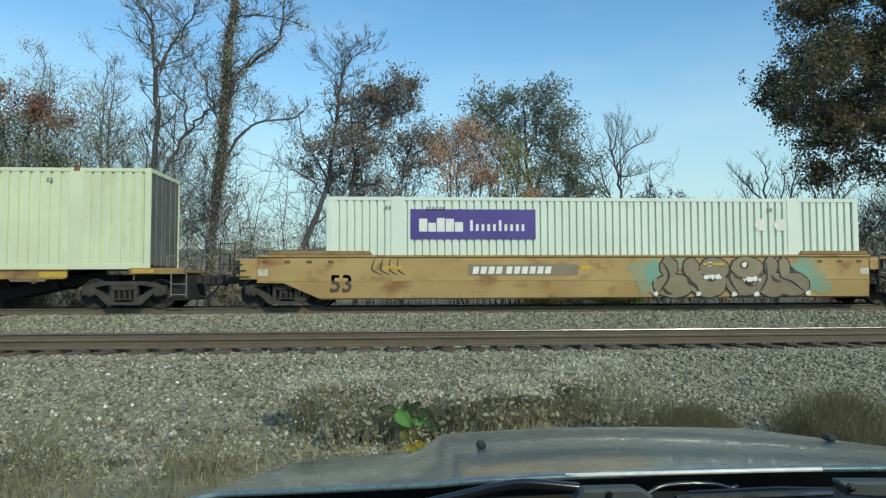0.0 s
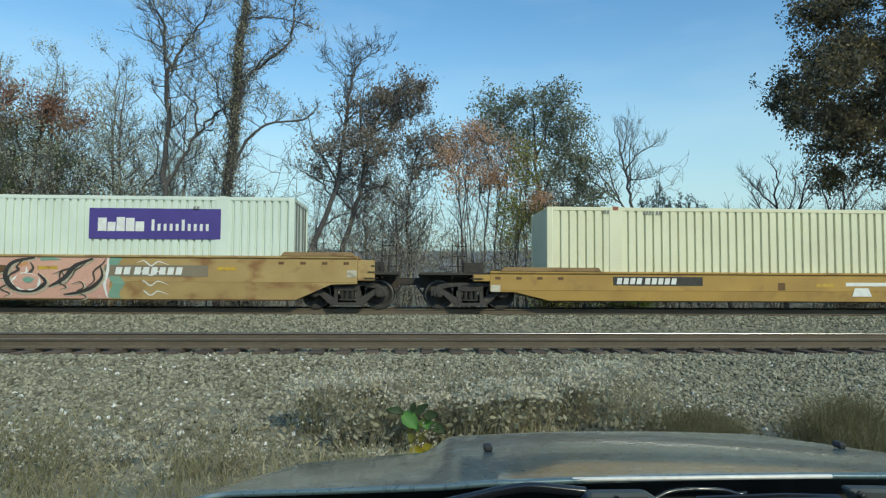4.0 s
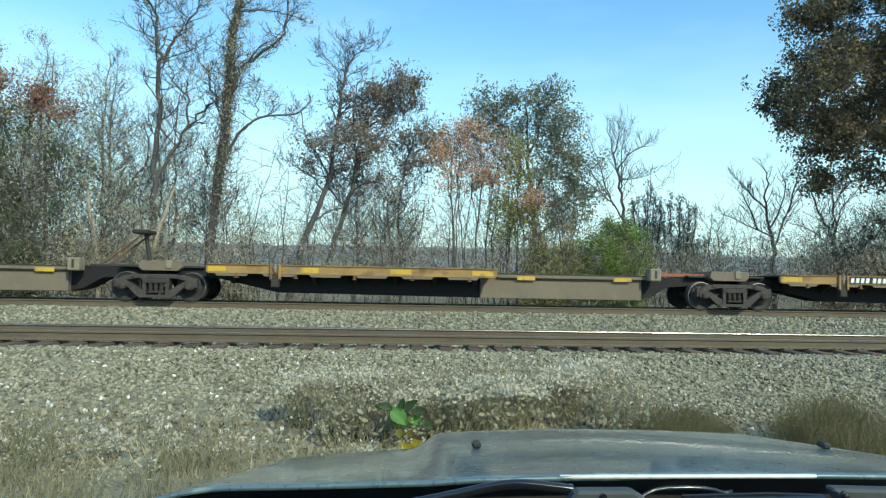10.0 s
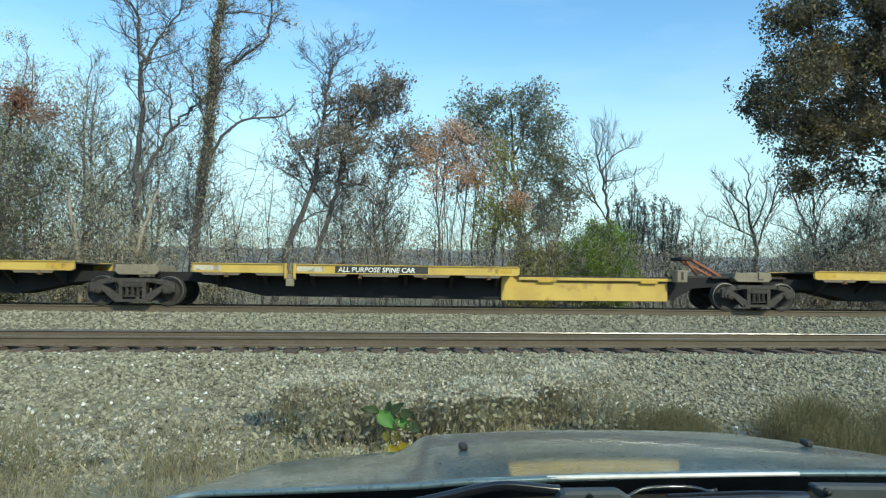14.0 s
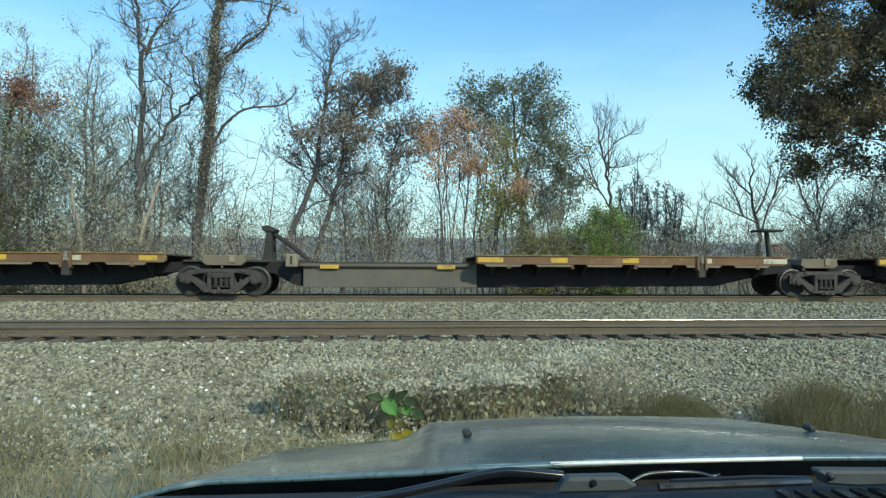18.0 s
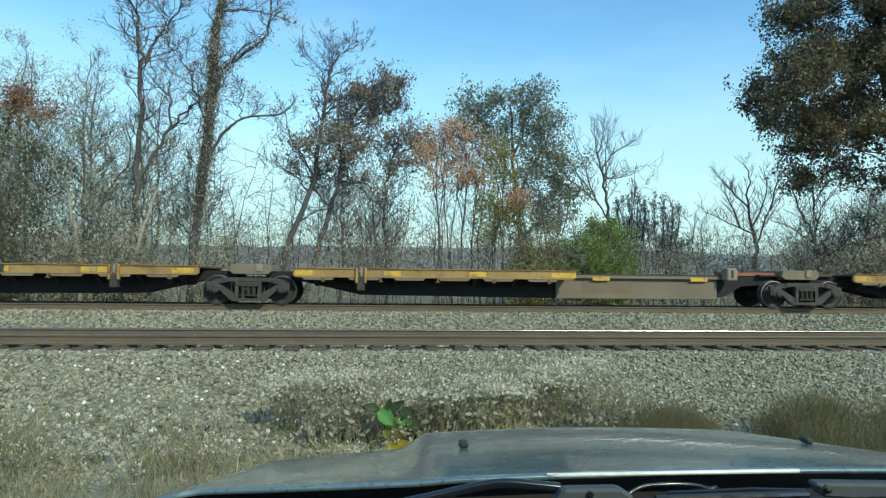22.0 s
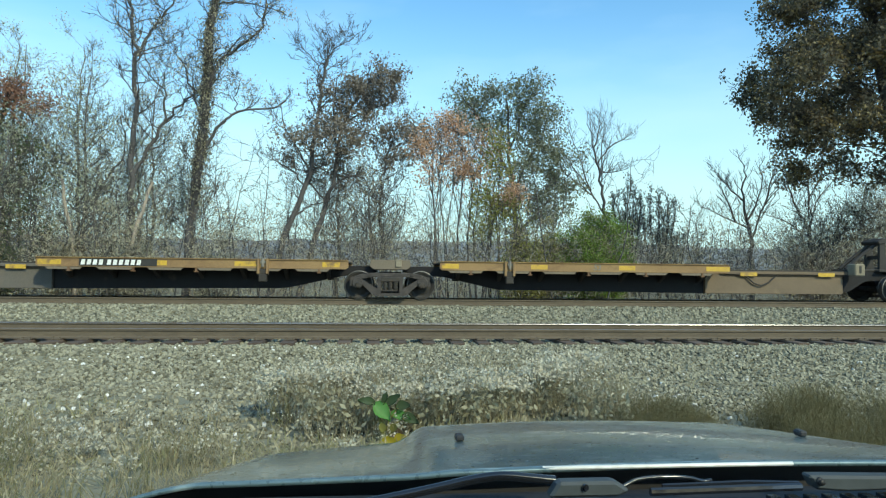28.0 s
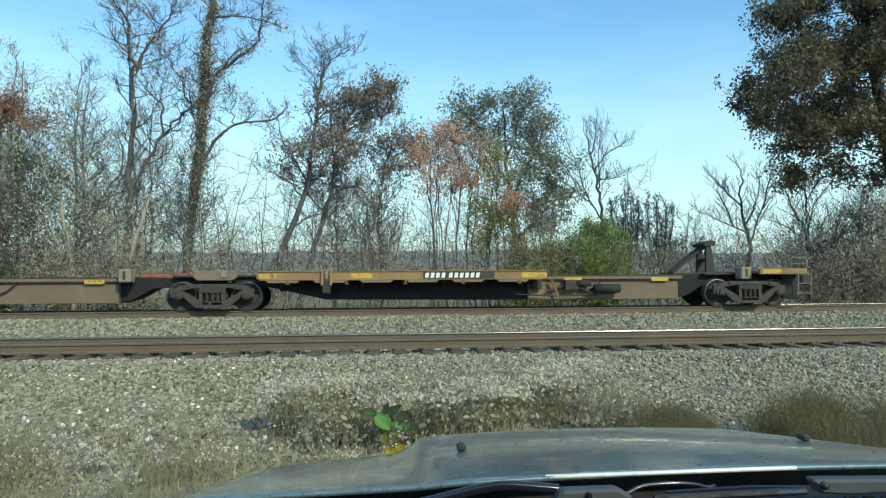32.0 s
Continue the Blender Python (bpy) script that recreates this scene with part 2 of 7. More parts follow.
M["field"] = mat("dry field and brush floor", (0.16, 0.13, 0.075), (0.11, 0.095, 0.05), 1.0, scale=0.25, fine=6, bump=0.5)
# Pale patches are dust smears and painted sky reflections together.
M["hood_paint"] = mat("blue grey car paint with dust and sky sheen", (0.135, 0.205, 0.235), (0.11, 0.17, 0.20), 0.30, metal=0.3, scale=6.0, fine=70, bump=0.010, rust=(0.26, 0.34, 0.36), rust_at=0.57, spread=0.09, coat=0.8, speck=0.25, stretch=(1, 1.5, 1))
M["hood_paint"].node_tree.nodes["Principled BSDF"].inputs["Coat Roughness"].default_value = 0.05
M["gloss_black"] = mat("glossy black wiper paint", (0.012, 0.013, 0.017), (0.018, 0.02, 0.024), 0.14, scale=6, bump=0.0, coat=0.8, speck=0.1)
M["cowl_grey"] = mat("dusty grey wiper plate", (0.055, 0.066, 0.073), (0.04, 0.048, 0.053), 0.6, scale=9, bump=0.03)
M["rubber"] = mat("black rubber and plastic", (0.018, 0.018, 0.02), (0.03, 0.03, 0.032), 0.55, scale=6, bump=0.05)
M["chrome"] = mat("bright metal edge", (0.75, 0.77, 0.78), None, 0.18, metal=1.0, scale=8, bump=0.02)
# Near-white stands in for the highlight on the hood's rear edge.
M["bright_edge"] = mat("painted hood edge highlight", (0.72, 0.74, 0.74), (0.6, 0.62, 0.62), 0.3, scale=8, bump=0.02, coat=0.5)
M["pale_stone"] = mat("pale quartz stone", (0.74, 0.73, 0.70), (0.6, 0.59, 0.55), 0.7, scale=9)
# Black of the fenders; on under-deck parts this colour holds the shade.
M["belly"] = mat("black steel and under-deck shade", (0.020, 0.018, 0.018), (0.03, 0.026, 0.025), 0.85, scale=3)
# Darkened copy of the sill paint: the deck's shade is in the colour.
M["sill_shade"] = mat("center sill with shade in its colour", (0.013, 0.012, 0.014), (0.010, 0.009, 0.011), 0.85, scale=1.4, rust=(0.05, 0.038, 0.03), rust_at=0.64, spread=0.2)
M["hand_grey"] = mat("weathered pale grey rail paint", (0.23, 0.215, 0.185), (0.15, 0.135, 0.115), 0.7, scale=4)
M["spray_orange"] = mat("orange spray paint", (0.60, 0.26, 0.10), (0.55, 0.32, 0.12), 0.6, scale=2)
M["spray_dark"] = mat("dark brown spray paint", (0.055, 0.045, 0.04), (0.09, 0.07, 0.055), 0.6, scale=4)
M["upholstery"] = mat("dark grey seat cloth", (0.05, 0.05, 0.055), (0.035, 0.035, 0.04), 0.95, scale=8, bump=0.2)
M["casting_tan"] = mat("pale dusty casting", (0.26, 0.225, 0.165), (0.19, 0.16, 0.115), 0.85, scale=4)
M["russet"] = leaf("russet oak leaves", (0.25, 0.185, 0.08), (0.20, 0.15, 0.07), (0.33, 0.27, 0.13))
M["container_grey"] = mat("grey container end", (0.15, 0.155, 0.15), None, 0.6, scale=1.5, bump=0.03, speck=0.12)
M["container_lime"] = mat("yellowed white container paint", (0.64, 0.70, 0.50), (0.57, 0.61, 0.44), 0.55, scale=0.7, rust=(0.40, 0.41, 0.27), rust_at=0.62, spread=0.2, bump=0.03, speck=0.12)
M["deck_worn"] = mat("worn tan and rust deck paint", (0.30, 0.195, 0.09), (0.20, 0.12, 0.06), 0.8, scale=1.6, rust=(0.13, 0.07, 0.04), rust_at=0.56, spread=0.2, stretch=(0.6, 1, 1))
M["stencil_grey"] = mat("faded grey stencil paint", (0.20, 0.21, 0.19), (0.34, 0.37, 0.33), 0.6, scale=9)
M["teal_faded"] = mat("thin teal overspray", (0.29, 0.29, 0.165), (0.22, 0.30, 0.205), 0.65, scale=2.2)
M["teal"] = mat("teal spray paint", (0.16, 0.32, 0.25), (0.22, 0.33, 0.24), 0.6, scale=3)
M["spray_brown"] = mat("grey brown spray paint", (0.20, 0.165, 0.115), (0.25, 0.205, 0.14), 0.6, scale=2)
M["spray_tan"] = mat("tan spray paint", (0.26, 0.22, 0.14), (0.21, 0.18, 0.12), 0.6, scale=2)
M["spray_pink"] = mat("pink spray paint", (0.62, 0.355, 0.27), (0.56, 0.30, 0.255), 0.6, scale=1.4, rust=(0.62, 0.42, 0.34), rust_at=0.56, spread=0.25)


# ---- mesh helpers ----
def part(name, bm, material, parent=None, label="", smooth=False):
    me = bpy.data.meshes.new(name)
    bm.to_mesh(me)
    bm.free()
    me.materials.append(M[material])
    if smooth:
        me.polygons.foreach_set("use_smooth", [True] * len(me.polygons))
    ob = new(name, me)
    ob.parent = parent
    return tagged(ob, label)


def raw(name, verts, faces, material, parent=None, label="", smooth=False):
    me = bpy.data.meshes.new(name)
    v = np.asarray(verts, dtype=np.float32)
    f = np.asarray(faces, dtype=np.int32)
    k = f.shape[1]
    me.vertices.add(len(v))
    me.vertices.foreach_set("co", v.ravel())
    me.loops.add(f.size)
    me.loops.foreach_set("vertex_index", f.ravel())
    me.polygons.add(len(f))
    me.polygons.foreach_set("loop_start", np.arange(0, f.size, k, dtype=np.int32))
    me.polygons.foreach_set("use_smooth", np.full(len(f), smooth))
    me.update(calc_edges=True)
    me.materials.append(M[material])
    ob = new(name, me)
    ob.parent = parent
    return tagged(ob, label)


def empty(name, label, category, group="", kind=""):
    ob = new(name)
    return tagged(ob, label, category, group, kind)


def box(x0, x1, y0, y1, z0, z1, bm=None, bevel=0.0):
    own = bmesh.new()
    bmesh.ops.create_cube(own, size=1)
    for v in own.verts:
        v.co = Vector(((x0 + x1) / 2 + v.co.x * (x1 - x0), (y0 + y1) / 2 + v.co.y * (y1 - y0), (z0 + z1) / 2 + v.co.z * (z1 - z0)))
    if bevel:
        bmesh.ops.bevel(own, geom=own.edges[:], offset=bevel, segments=1, affect="EDGES")
    return merge(bm, own)


def merge(bm, own):
    if bm is None:
        return own
    me = bpy.data.meshes.new("tmp")
    own.to_mesh(me)
    own.free()
    bm.from_mesh(me)
    bpy.data.meshes.remove(me)
    return bm


def prism(poly, y0, y1, bm=None, axis="y", bevel=0.0):
    """A closed outline in x and z, pushed from y0 to y1 (axis 'x': outline in y and z)."""
    own = bmesh.new()
    put = (lambda a, b, c: (a, c, b)) if axis == "y" else (lambda a, b, c: (c, a, b))
    lo = [own.verts.new(put(a, b, y0)) for a, b in poly]
    hi = [own.verts.new(put(a, b, y1)) for a, b in poly]
    own.faces.new(lo)
    own.faces.new(hi)
    for k in range(len(poly)):
        own.faces.new((lo[k - 1], lo[k], hi[k], hi[k - 1]))
    bmesh.ops.recalc_face_normals(own, faces=own.faces[:])
    if bevel:
        bmesh.ops.bevel(own, geom=own.edges[:], offset=bevel, segments=1, affect="EDGES")
    return merge(bm, own)


def rod(p, q, r, n=8, bm=None, r2=None):
    own = bmesh.new()
    p, q = Vector(p), Vector(q)
    bmesh.ops.create_cone(own, segments=n, radius1=r, radius2=r if r2 is None else r2, depth=(q - p).length, cap_ends=True)
    m = Matrix.Translation((p + q) / 2) @ (q - p).to_track_quat("Z", "Y").to_matrix().to_4x4()
    bmesh.ops.transform(own, matrix=m, verts=own.verts[:])
    return merge(bm, own)


def ring(profile, n=28, bm=None, caps=True):
    """A body turned about the y axis: rows of (radius, y)."""
    own = bmesh.new()
    rows = []
    for k in range(n):
        a = 2 * math.pi * k / n
        rows.append([own.verts.new((r * math.cos(a), y, r * math.sin(a))) for r, y in profile])
    for k in range(n):
        for j in range(len(profile) - 1):
            own.faces.new((rows[k - 1][j], rows[k][j], rows[k][j + 1], rows[k - 1][j + 1]))
    if caps:
        own.faces.new([r[0] for r in rows])
        own.faces.new([r[-1] for r in rows][::-1])
    bmesh.ops.recalc_face_normals(own, faces=own.faces[:])
    return merge(bm, own)


def bent(points, r, n=6, bm=None):
    for a, b in zip(points, points[1:]):
        bm = rod(a, b, r, n, bm)
    return bm


def letters(text, size, material, parent, x, y, z, label="", shear=0.0):
    """Words in the built-in font, upright on a face that looks towards -y."""
    cu = bpy.data.curves.new("letters", "FONT")
    cu.body, cu.size, cu.extrude, cu.shear, cu.resolution_u, cu.offset = text, size, 0.002, shear, 2, 0.018 * size
    tmp = bpy.data.objects.new("tmp", cu)
    me = bpy.data.meshes.new_from_object(tmp)
    bpy.data.objects.remove(tmp)
    me.transform(Matrix.Translation((x, y, z)) @ Euler((radians(90), 0, 0)).to_matrix().to_4x4())
    me.materials.clear()
    me.materials.append(M[material])
    ob = new("lettering", me)
    ob.parent = parent
    return tagged(ob, label)


# ---- ground ----
def smooth(a, b, v):
    t = min(1, max(0, (v - a) / (b - a)))
    return t * t * (3 - 2 * t)


NEAR_Y, FAR_Y = 12.72, 20.25      # the two tracks' centre lines
NEAR_Z, FAR_Z = -0.03, 0.22         # their rail tops


def land(x, y):
    """Height of the ground: the car's verge, the ballast shoulder, two track beds, the brush floor."""
    z = -0.62 + 0.335 * smooth(8.6, 11.1, y)
    z += 0.305 * smooth(14.6, 18.4, y)
    z -= 0.55 * smooth(22.2, 24.5, y)
    if y < 10.5 or y > 23:
        z += 0.05 * noise.noise((x * 0.5, y * 0.5, 0)) + 0.02 * noise.noise((x * 2.1, y * 2.1, 3))
    return z


def ground():
    xs = [-3500, -900, -250, -90, -45, *np.arange(-30, 34.1, 0.5), 50, 95, 250, 900, 3500]
    ys = [-300, -60, -15, -6, *np.arange(0, 32.1, 0.5), 36, 42, 55, 80, 140, 300, 700, 1500, 4000]
    verts = [(x, y, land(x, y) - (0.015 * (y - 60) if y > 60 else 0) * (y < 300) - (3.6 if y >= 300 else 0)) for y in ys for x in xs]
    w = len(xs)
    faces = [(j * w + k, j * w + k + 1, (j + 1) * w + k + 1, (j + 1) * w + k) for j in range(len(ys) - 1) for k in range(w - 1)]
    ob = raw("ground", verts, faces, "ballast_bed", smooth=True)
    ob.data.materials.append(M["field"])
    cy = np.array([sum(verts[i][1] for i in f) / 4 for f in faces])
    ob.data.polygons.foreach_set("material_index", np.where(cy > 23.4, 1, 0).astype(np.int32))
    tagged(ob, "stony verge, track bed and dry brush floor", "ground", kind="structure")


ground()


def hills():
    for name, y, top, seed, dx in (("backdrop_ridge", 1500, 76, 3, 0), ("backdrop_slope", 900, 34, 9, 40)):
        verts, faces = [], []
        n = 160
        for k in range(n + 1):
            x = -2600 + 5600 * k / n
            h = top + 16 * noise.noise((x * 0.0016 + dx, seed, 0)) + 6 * noise.noise((x * 0.008, seed, 1)) + 2.5 * noise.noise((x * 0.05, seed, 2))
            for yy, hh in ((y - 320, -8), (y - 160, h * 0.55), (y, h), (y + 400, h * 0.8)):
                verts.append((x, yy, hh))
        for k in range(n):
            for j in range(3):
                a = k * 4 + j
                faces.append((a, a + 4, a + 5, a + 1))
        tagged(raw(name, verts, faces, "hill", smooth=True), "distant wooded ridge with blue haze painted into its colour", "hill", kind="structure")


hills()


# ---- tracks ----
def rail_profile(y):
    """Half-inch-rounded tee section, in y and z, with its top at 0."""
    half = [(0.0, 0.0), (0.030, 0.0), (0.036, -0.008), (0.035, -0.035), (0.012, -0.046), (0.009, -0.13), (0.03, -0.15), (0.072, -0.158), (0.072, -0.17)]
    return [(y + a, b) for a, b in half] + [(y - a, b) for a, b in half[:0:-1]]


def rail(y, z, name, label, inner=False):
    thing = empty(name, label, "rail", "rails of the two tracks", "structure")
    thing.location = (0, y, z)
    part("rail_body", prism(rail_profile(0), -150, 150, axis="x"), "rail", thing)
    part("rail_head", prism([(-0.026, -0.004), (0.026, -0.004), (0.016, 0.002), (-0.016, 0.002)], -150, 150, axis="x"), "railhead", thing, "polished bright running surface")
    if inner:
        part("gauge_face", prism([(-0.0375, -0.019), (-0.031, -0.003), (-0.027, -0.005), (-0.034, -0.022)], -150, 150, axis="x"), "railhead", thing, "polished inner side of the head")
    return thing


for name, yc, z in (("near_rail", NEAR_Y, NEAR_Z), ("far_rail", FAR_Y, FAR_Z)):
    for side in (-1, 1):
        rail(yc + side * 0.755, z, name, "brown rusted steel rail with a polished top", side > 0)


def track_ties(yc, z, x0, x1, name):
    rng = random.Random(int(yc * 10))
    bed = empty(name, "timber ties bedded in crushed stone", "track", kind="structure")
    meshes = []
    for k in range(4):
        bm = box(-0.115, 0.115, -1.3, 1.3, -0.17, 0, bevel=0.012)
        for v in bm.verts:
            v.co += Vector((rng.uniform(-0.008, 0.008), rng.uniform(-0.03, 0.03), rng.uniform(-0.008, 0.004)))
        me = bpy.data.meshes.new("tie")
        bm.to_mesh(me)
        bm.free()
        me.materials.append(M["tie"])
        meshes.append(me)
    plate = bpy.data.meshes.new("tie_plate")
    bm = box(-0.09, 0.09, -0.17, 0.17, 0, 0.016, bevel=0.004)
    for sx in (-0.06, 0.06):
        for sy in (-0.1, 0.1):
            bm = box(sx - 0.012, sx + 0.012, sy - 0.012, sy + 0.012, 0.01, 0.045, bm)
    bm.to_mesh(plate)
    bm.free()
    plate.materials.append(M["rail"])
    x = x0
    while x < x1:
        ob = new("tie", meshes[rng.randrange(4)])
        ob.parent = bed
        ob.location = (x + rng.uniform(-0.03, 0.03), yc + rng.uniform(-0.05, 0.05), z - 0.185)
        ob.rotation_euler = (0, 0, rng.uniform(-0.02, 0.02))
        for side in (-1, 1):
            p = new("tie_plate", plate)
            p.parent = ob
            p.location = (0, side * 0.755, 0.001)
        x += 0.495


track_ties(NEAR_Y, NEAR_Z, -14, 18, "near_track_ties")
track_ties(FAR_Y, FAR_Z, -20, 26, "far_track_ties")


def stones(name, count, x0, x1, y0, y1, size, label, keep, lift=0.0, seed=1, material="ballast"):
    """Loose crushed stone: many small, uneven, eight-cornered lumps in one mesh."""
    g = np.random.RandomState(seed)
    cube = np.array([(-1, -1, -1), (1, -1, -1), (1, 1, -1), (-1, 1, -1), (-1, -1, 1), (1, -1, 1), (1, 1, 1), (-1, 1, 1)], float) * 0.5
    quads = np.array([(0, 3, 2, 1), (4, 5, 6, 7), (0, 1, 5, 4), (1, 2, 6, 5), (2, 3, 7, 6), (3, 0, 4, 7)])
    verts, faces = [], []
    px, py, ps = g.uniform(x0, x1, count), g.uniform(y0, y1, count), g.uniform(0.6, 1.25, count) * size
    k = 0
    for x, y, s in zip(px, py, ps):
        if not keep(x, y):
            continue
        v = (cube * g.uniform(0.55, 1.15, (8, 3))) * s * g.uniform(0.75, 1.25, 3)
        a, b, c = g.uniform(0, 6.28, 3)
        ca, sa, cb, sb, cc, sc = math.cos(a), math.sin(a), math.cos(b), math.sin(b), math.cos(c), math.sin(c)
        r = np.array([(cb * cc, -cb * sc, sb), (ca * sc + sa * sb * cc, ca * cc - sa * sb * sc, -sa * cb), (sa * sc - ca * sb * cc, sa * cc + ca * sb * sc, ca * cb)])
        verts.append(v @ r.T + (x, y, land(x, y) + s * 0.3 + lift))
        faces.append(quads + 8 * k)
        k += 1
    tagged(raw(name, np.concatenate(verts), np.concatenate(faces), material), label, "ballast", kind="stuff")


def shoulder(x, y):
    """All stone near the ties, thinning out towards the grassy verge."""
    edge = 8.3 + 0.8 * noise.noise((x * 0.35, y * 0.35, 5)) - 0.12 * x
    return y > edge or random.random() < 0.30


stones("ballast_shoulder", 70000, -9.0, 13.0, 6.0, 11.6, 0.041, "grey crushed stone on the near shoulder", shoulder, 0, 1)
stones("ballast_near_bed", 12000, -11, 15, 11.5, 14.2, 0.05, "grey crushed stone between the near ties", lambda x, y: abs((x + 14) / 0.495 - round((x + 14) / 0.495)) > 0.26, -0.02, 2)
stones("ballast_between_tracks", 27000, -16, 22, 14.0, 18.95, 0.055, "grey crushed stone between the two tracks", lambda x, y: True, 0, 3)
stones("ballast_far_bed", 9000, -18, 24, 18.9, 22.4, 0.065, "grey crushed stone under the far track", lambda x, y: True, -0.03, 4)
stones("pale_stones", 700, -9, 13, 6.2, 11.4, 0.036, "scattered pale stones on the shoulder", lambda x, y: random.random() < 0.55 + 0.04 * (4 - x), 0.012, 5, "pale_stone")
stones("verge_stones", 11000, -7.0, 3.0, 4.3, 6.2, 0.030, "scattered small stones on the dusty verge", lambda x, y: noise.noise((x * 0.8, y * 0.8, 2)) + 0.25 * (y - 4.6) > random.random() * 0.9, 0, 6)


# ---- trees ----
class Wood:
    """Collects tapered tubes and leaf blades for one plant."""

    def __init__(self, seed):
        self.v, self.f, self.n = [], [], 0
        self.tips = []
        self.g = random.Random(seed)

    def tube(self, pts, radii, sides=5):
        m = len(pts)
        d = [(pts[min(k + 1, m - 1)] - pts[max(k - 1, 0)]).normalized() for k in range(m)]
        ref = Vector((0.3, 1, 0.1))
        for k in range(m):
            u = d[k].cross(ref)
            u = u.normalized() if u.length > 1e-4 else Vector((1, 0, 0))
            w = d[k].cross(u)
            for j in range(sides):
                a = 2 * math.pi * j / sides
                self.v.append(pts[k] + (u * math.cos(a) + w * math.sin(a)) * radii[k])
        for k in range(m - 1):
            for j in range(sides):
                a, b = self.n + k * sides + j, self.n + k * sides + (j + 1) % sides
                self.f.append((a, b, b + sides, a + sides))
        self.n += m * sides

    def limb(self, pts, r0, r1, sides=7, rough=0.06):
        """A limb through the points given, made uneven; returns its finer points."""
        g, out = self.g, []
        pts = [Vector(p) for p in pts]
        for k in range(len(pts) - 1):
            a, b = pts[k], pts[k + 1]
            p0, p3 = pts[max(k - 1, 0)], pts[min(k + 2, len(pts) - 1)]
            for j in range(4):
                t = j / 4
                q = 0.5 * (2 * a + (b - p0) * t + (2 * p0 - 5 * a + 4 * b - p3) * t * t + (3 * a - p0 - 3 * b + p3) * t ** 3)
                out.append(q + Vector((g.gauss(0, rough), g.gauss(0, rough), 0)))
        out.append(pts[-1])
        m = len(out) - 1
        rad = [r0 + (r1 - r0) * (k / m) ** 0.8 for k in range(m + 1)]
        self.tube(out, rad, sides)
        return out, rad

    def branch(self, p, d, length, r, depth, lift=0.25, wander=0.35, kids=4, ratio=0.6):
        g = self.g
        steps = 5 if depth > 0 else 3
        pts, q = [p.copy()], p.copy()
        d = d.normalized()
        for k in range(steps):
            d = (d + Vector((g.gauss(0, wander), g.gauss(0, wander), g.gauss(0, wander) + lift)) * (0.5 if depth > 1 else 0.7)).normalized()
            q = q + d * length / steps
            pts.append(q.copy())
        end = 0.4 * r if depth else min(0.0055, 0.6 * r)
        self.tube(pts, [r + (end - r) * k / steps for k in range(steps + 1)], 5 if depth > 1 else 3)
        if depth == 0:
            self.tips.append((pts[-1], d))
            self.tips.append((pts[-2], d))
            return
        for k in range(kids):
            t = g.uniform(0.3, 1.0) if k else 1.0
            i = min(int(t * steps), steps - 1)
            at = pts[i].lerp(pts[i + 1], t * steps - i)
            out = Vector((g.gauss(0, 1), g.gauss(0, 1), g.gauss(0.2, 0.6))).normalized()
            nd = (d * 0.8 + out * 0.75).normalized()
            self.branch(at, nd, length * ratio * g.uniform(0.7, 1.15), max(0.0085, r * 0.58), depth - 1, lift, wander, kids, ratio)

    def clothe(self, limb, start, count, length, depth, lift=0.25, kids=4, spread=0.8, flat=1.0, taper=0.5, wander=0.27):
        """Side branches along a limb; they shorten towards its tip."""
        pts, rad = limb
        g, m = self.g, len(limb[0]) - 1
        for k in range(count):
            t = start + (1 - start) * (k + g.random()) / count
            i = min(int(t * m), m - 1)
            p = pts[i].lerp(pts[i + 1], t * m - i)
            axis = (pts[i + 1] - pts[i]).normalized()
            a = g.uniform(0, 6.283)
            side = Vector((math.cos(a), flat * math.sin(a), g.uniform(-0.1, 0.5)))
            d = axis * (1 - spread) + side * spread
            self.branch(p, d, length * (1 - taper * t) * g.uniform(0.6, 1.2), max(0.010, min(0.45 * rad[i], 0.022 * length)), depth, lift, wander, kids)

    def wood(self, name, material, parent, kind=""):
        if self.f:
            tagged(raw(name, self.v, self.f, material, parent, smooth=True), kind=kind)


def blades(points, per, size, seed, spread=0.25, droop=0.0, slim=0.5, flat=1.0):
    """Small folded leaf quads scattered about points (place, way). Returns corners and faces."""
    g = np.random.RandomState(seed)
    p = np.array([tuple(a) for a, _ in points])
    p = np.repeat(p, per, axis=0) + g.normal(0, spread, (len(p) * per, 3)) * (1, 1, flat)
    n = len(p)
    a, b = g.normal(0, 1, (n, 3)), g.normal(0, 1, (n, 3))
    a[:, 2] -= droop
    a /= np.linalg.norm(a, axis=1)[:, None]
    b -= a * (a * b).sum(1)[:, None]
    b /= np.linalg.norm(b, axis=1)[:, None]
    s = (size * g.uniform(0.6, 1.3, n))[:, None]
    v = np.stack([p, p + a * s * 0.5 + b * s * slim * 0.5, p + a * s, p + a * s * 0.5 - b * s * slim * 0.5], 1).reshape(-1, 3)
    return v, np.arange(4 * n).reshape(n, 4)


def leaves(wood, name, material, parent, per, size, seed, spread=0.25, droop=0.0, pick=None, label="", slim=0.5, kind=""):
    pts = [t for t in wood.tips if pick is None or pick(t[0])]
    if pts:
        v, f = blades(pts, per, size, seed, spread, droop, slim)
        tagged(raw(name, v, f, material, parent, label), kind=kind)


def tree(name, label, x, y, seed):
    thing = empty(name, label, "tree", "trees beyond the tracks")
    thing.location = (x, y, land(x, y) - 0.05)
    return thing, Wood(seed)


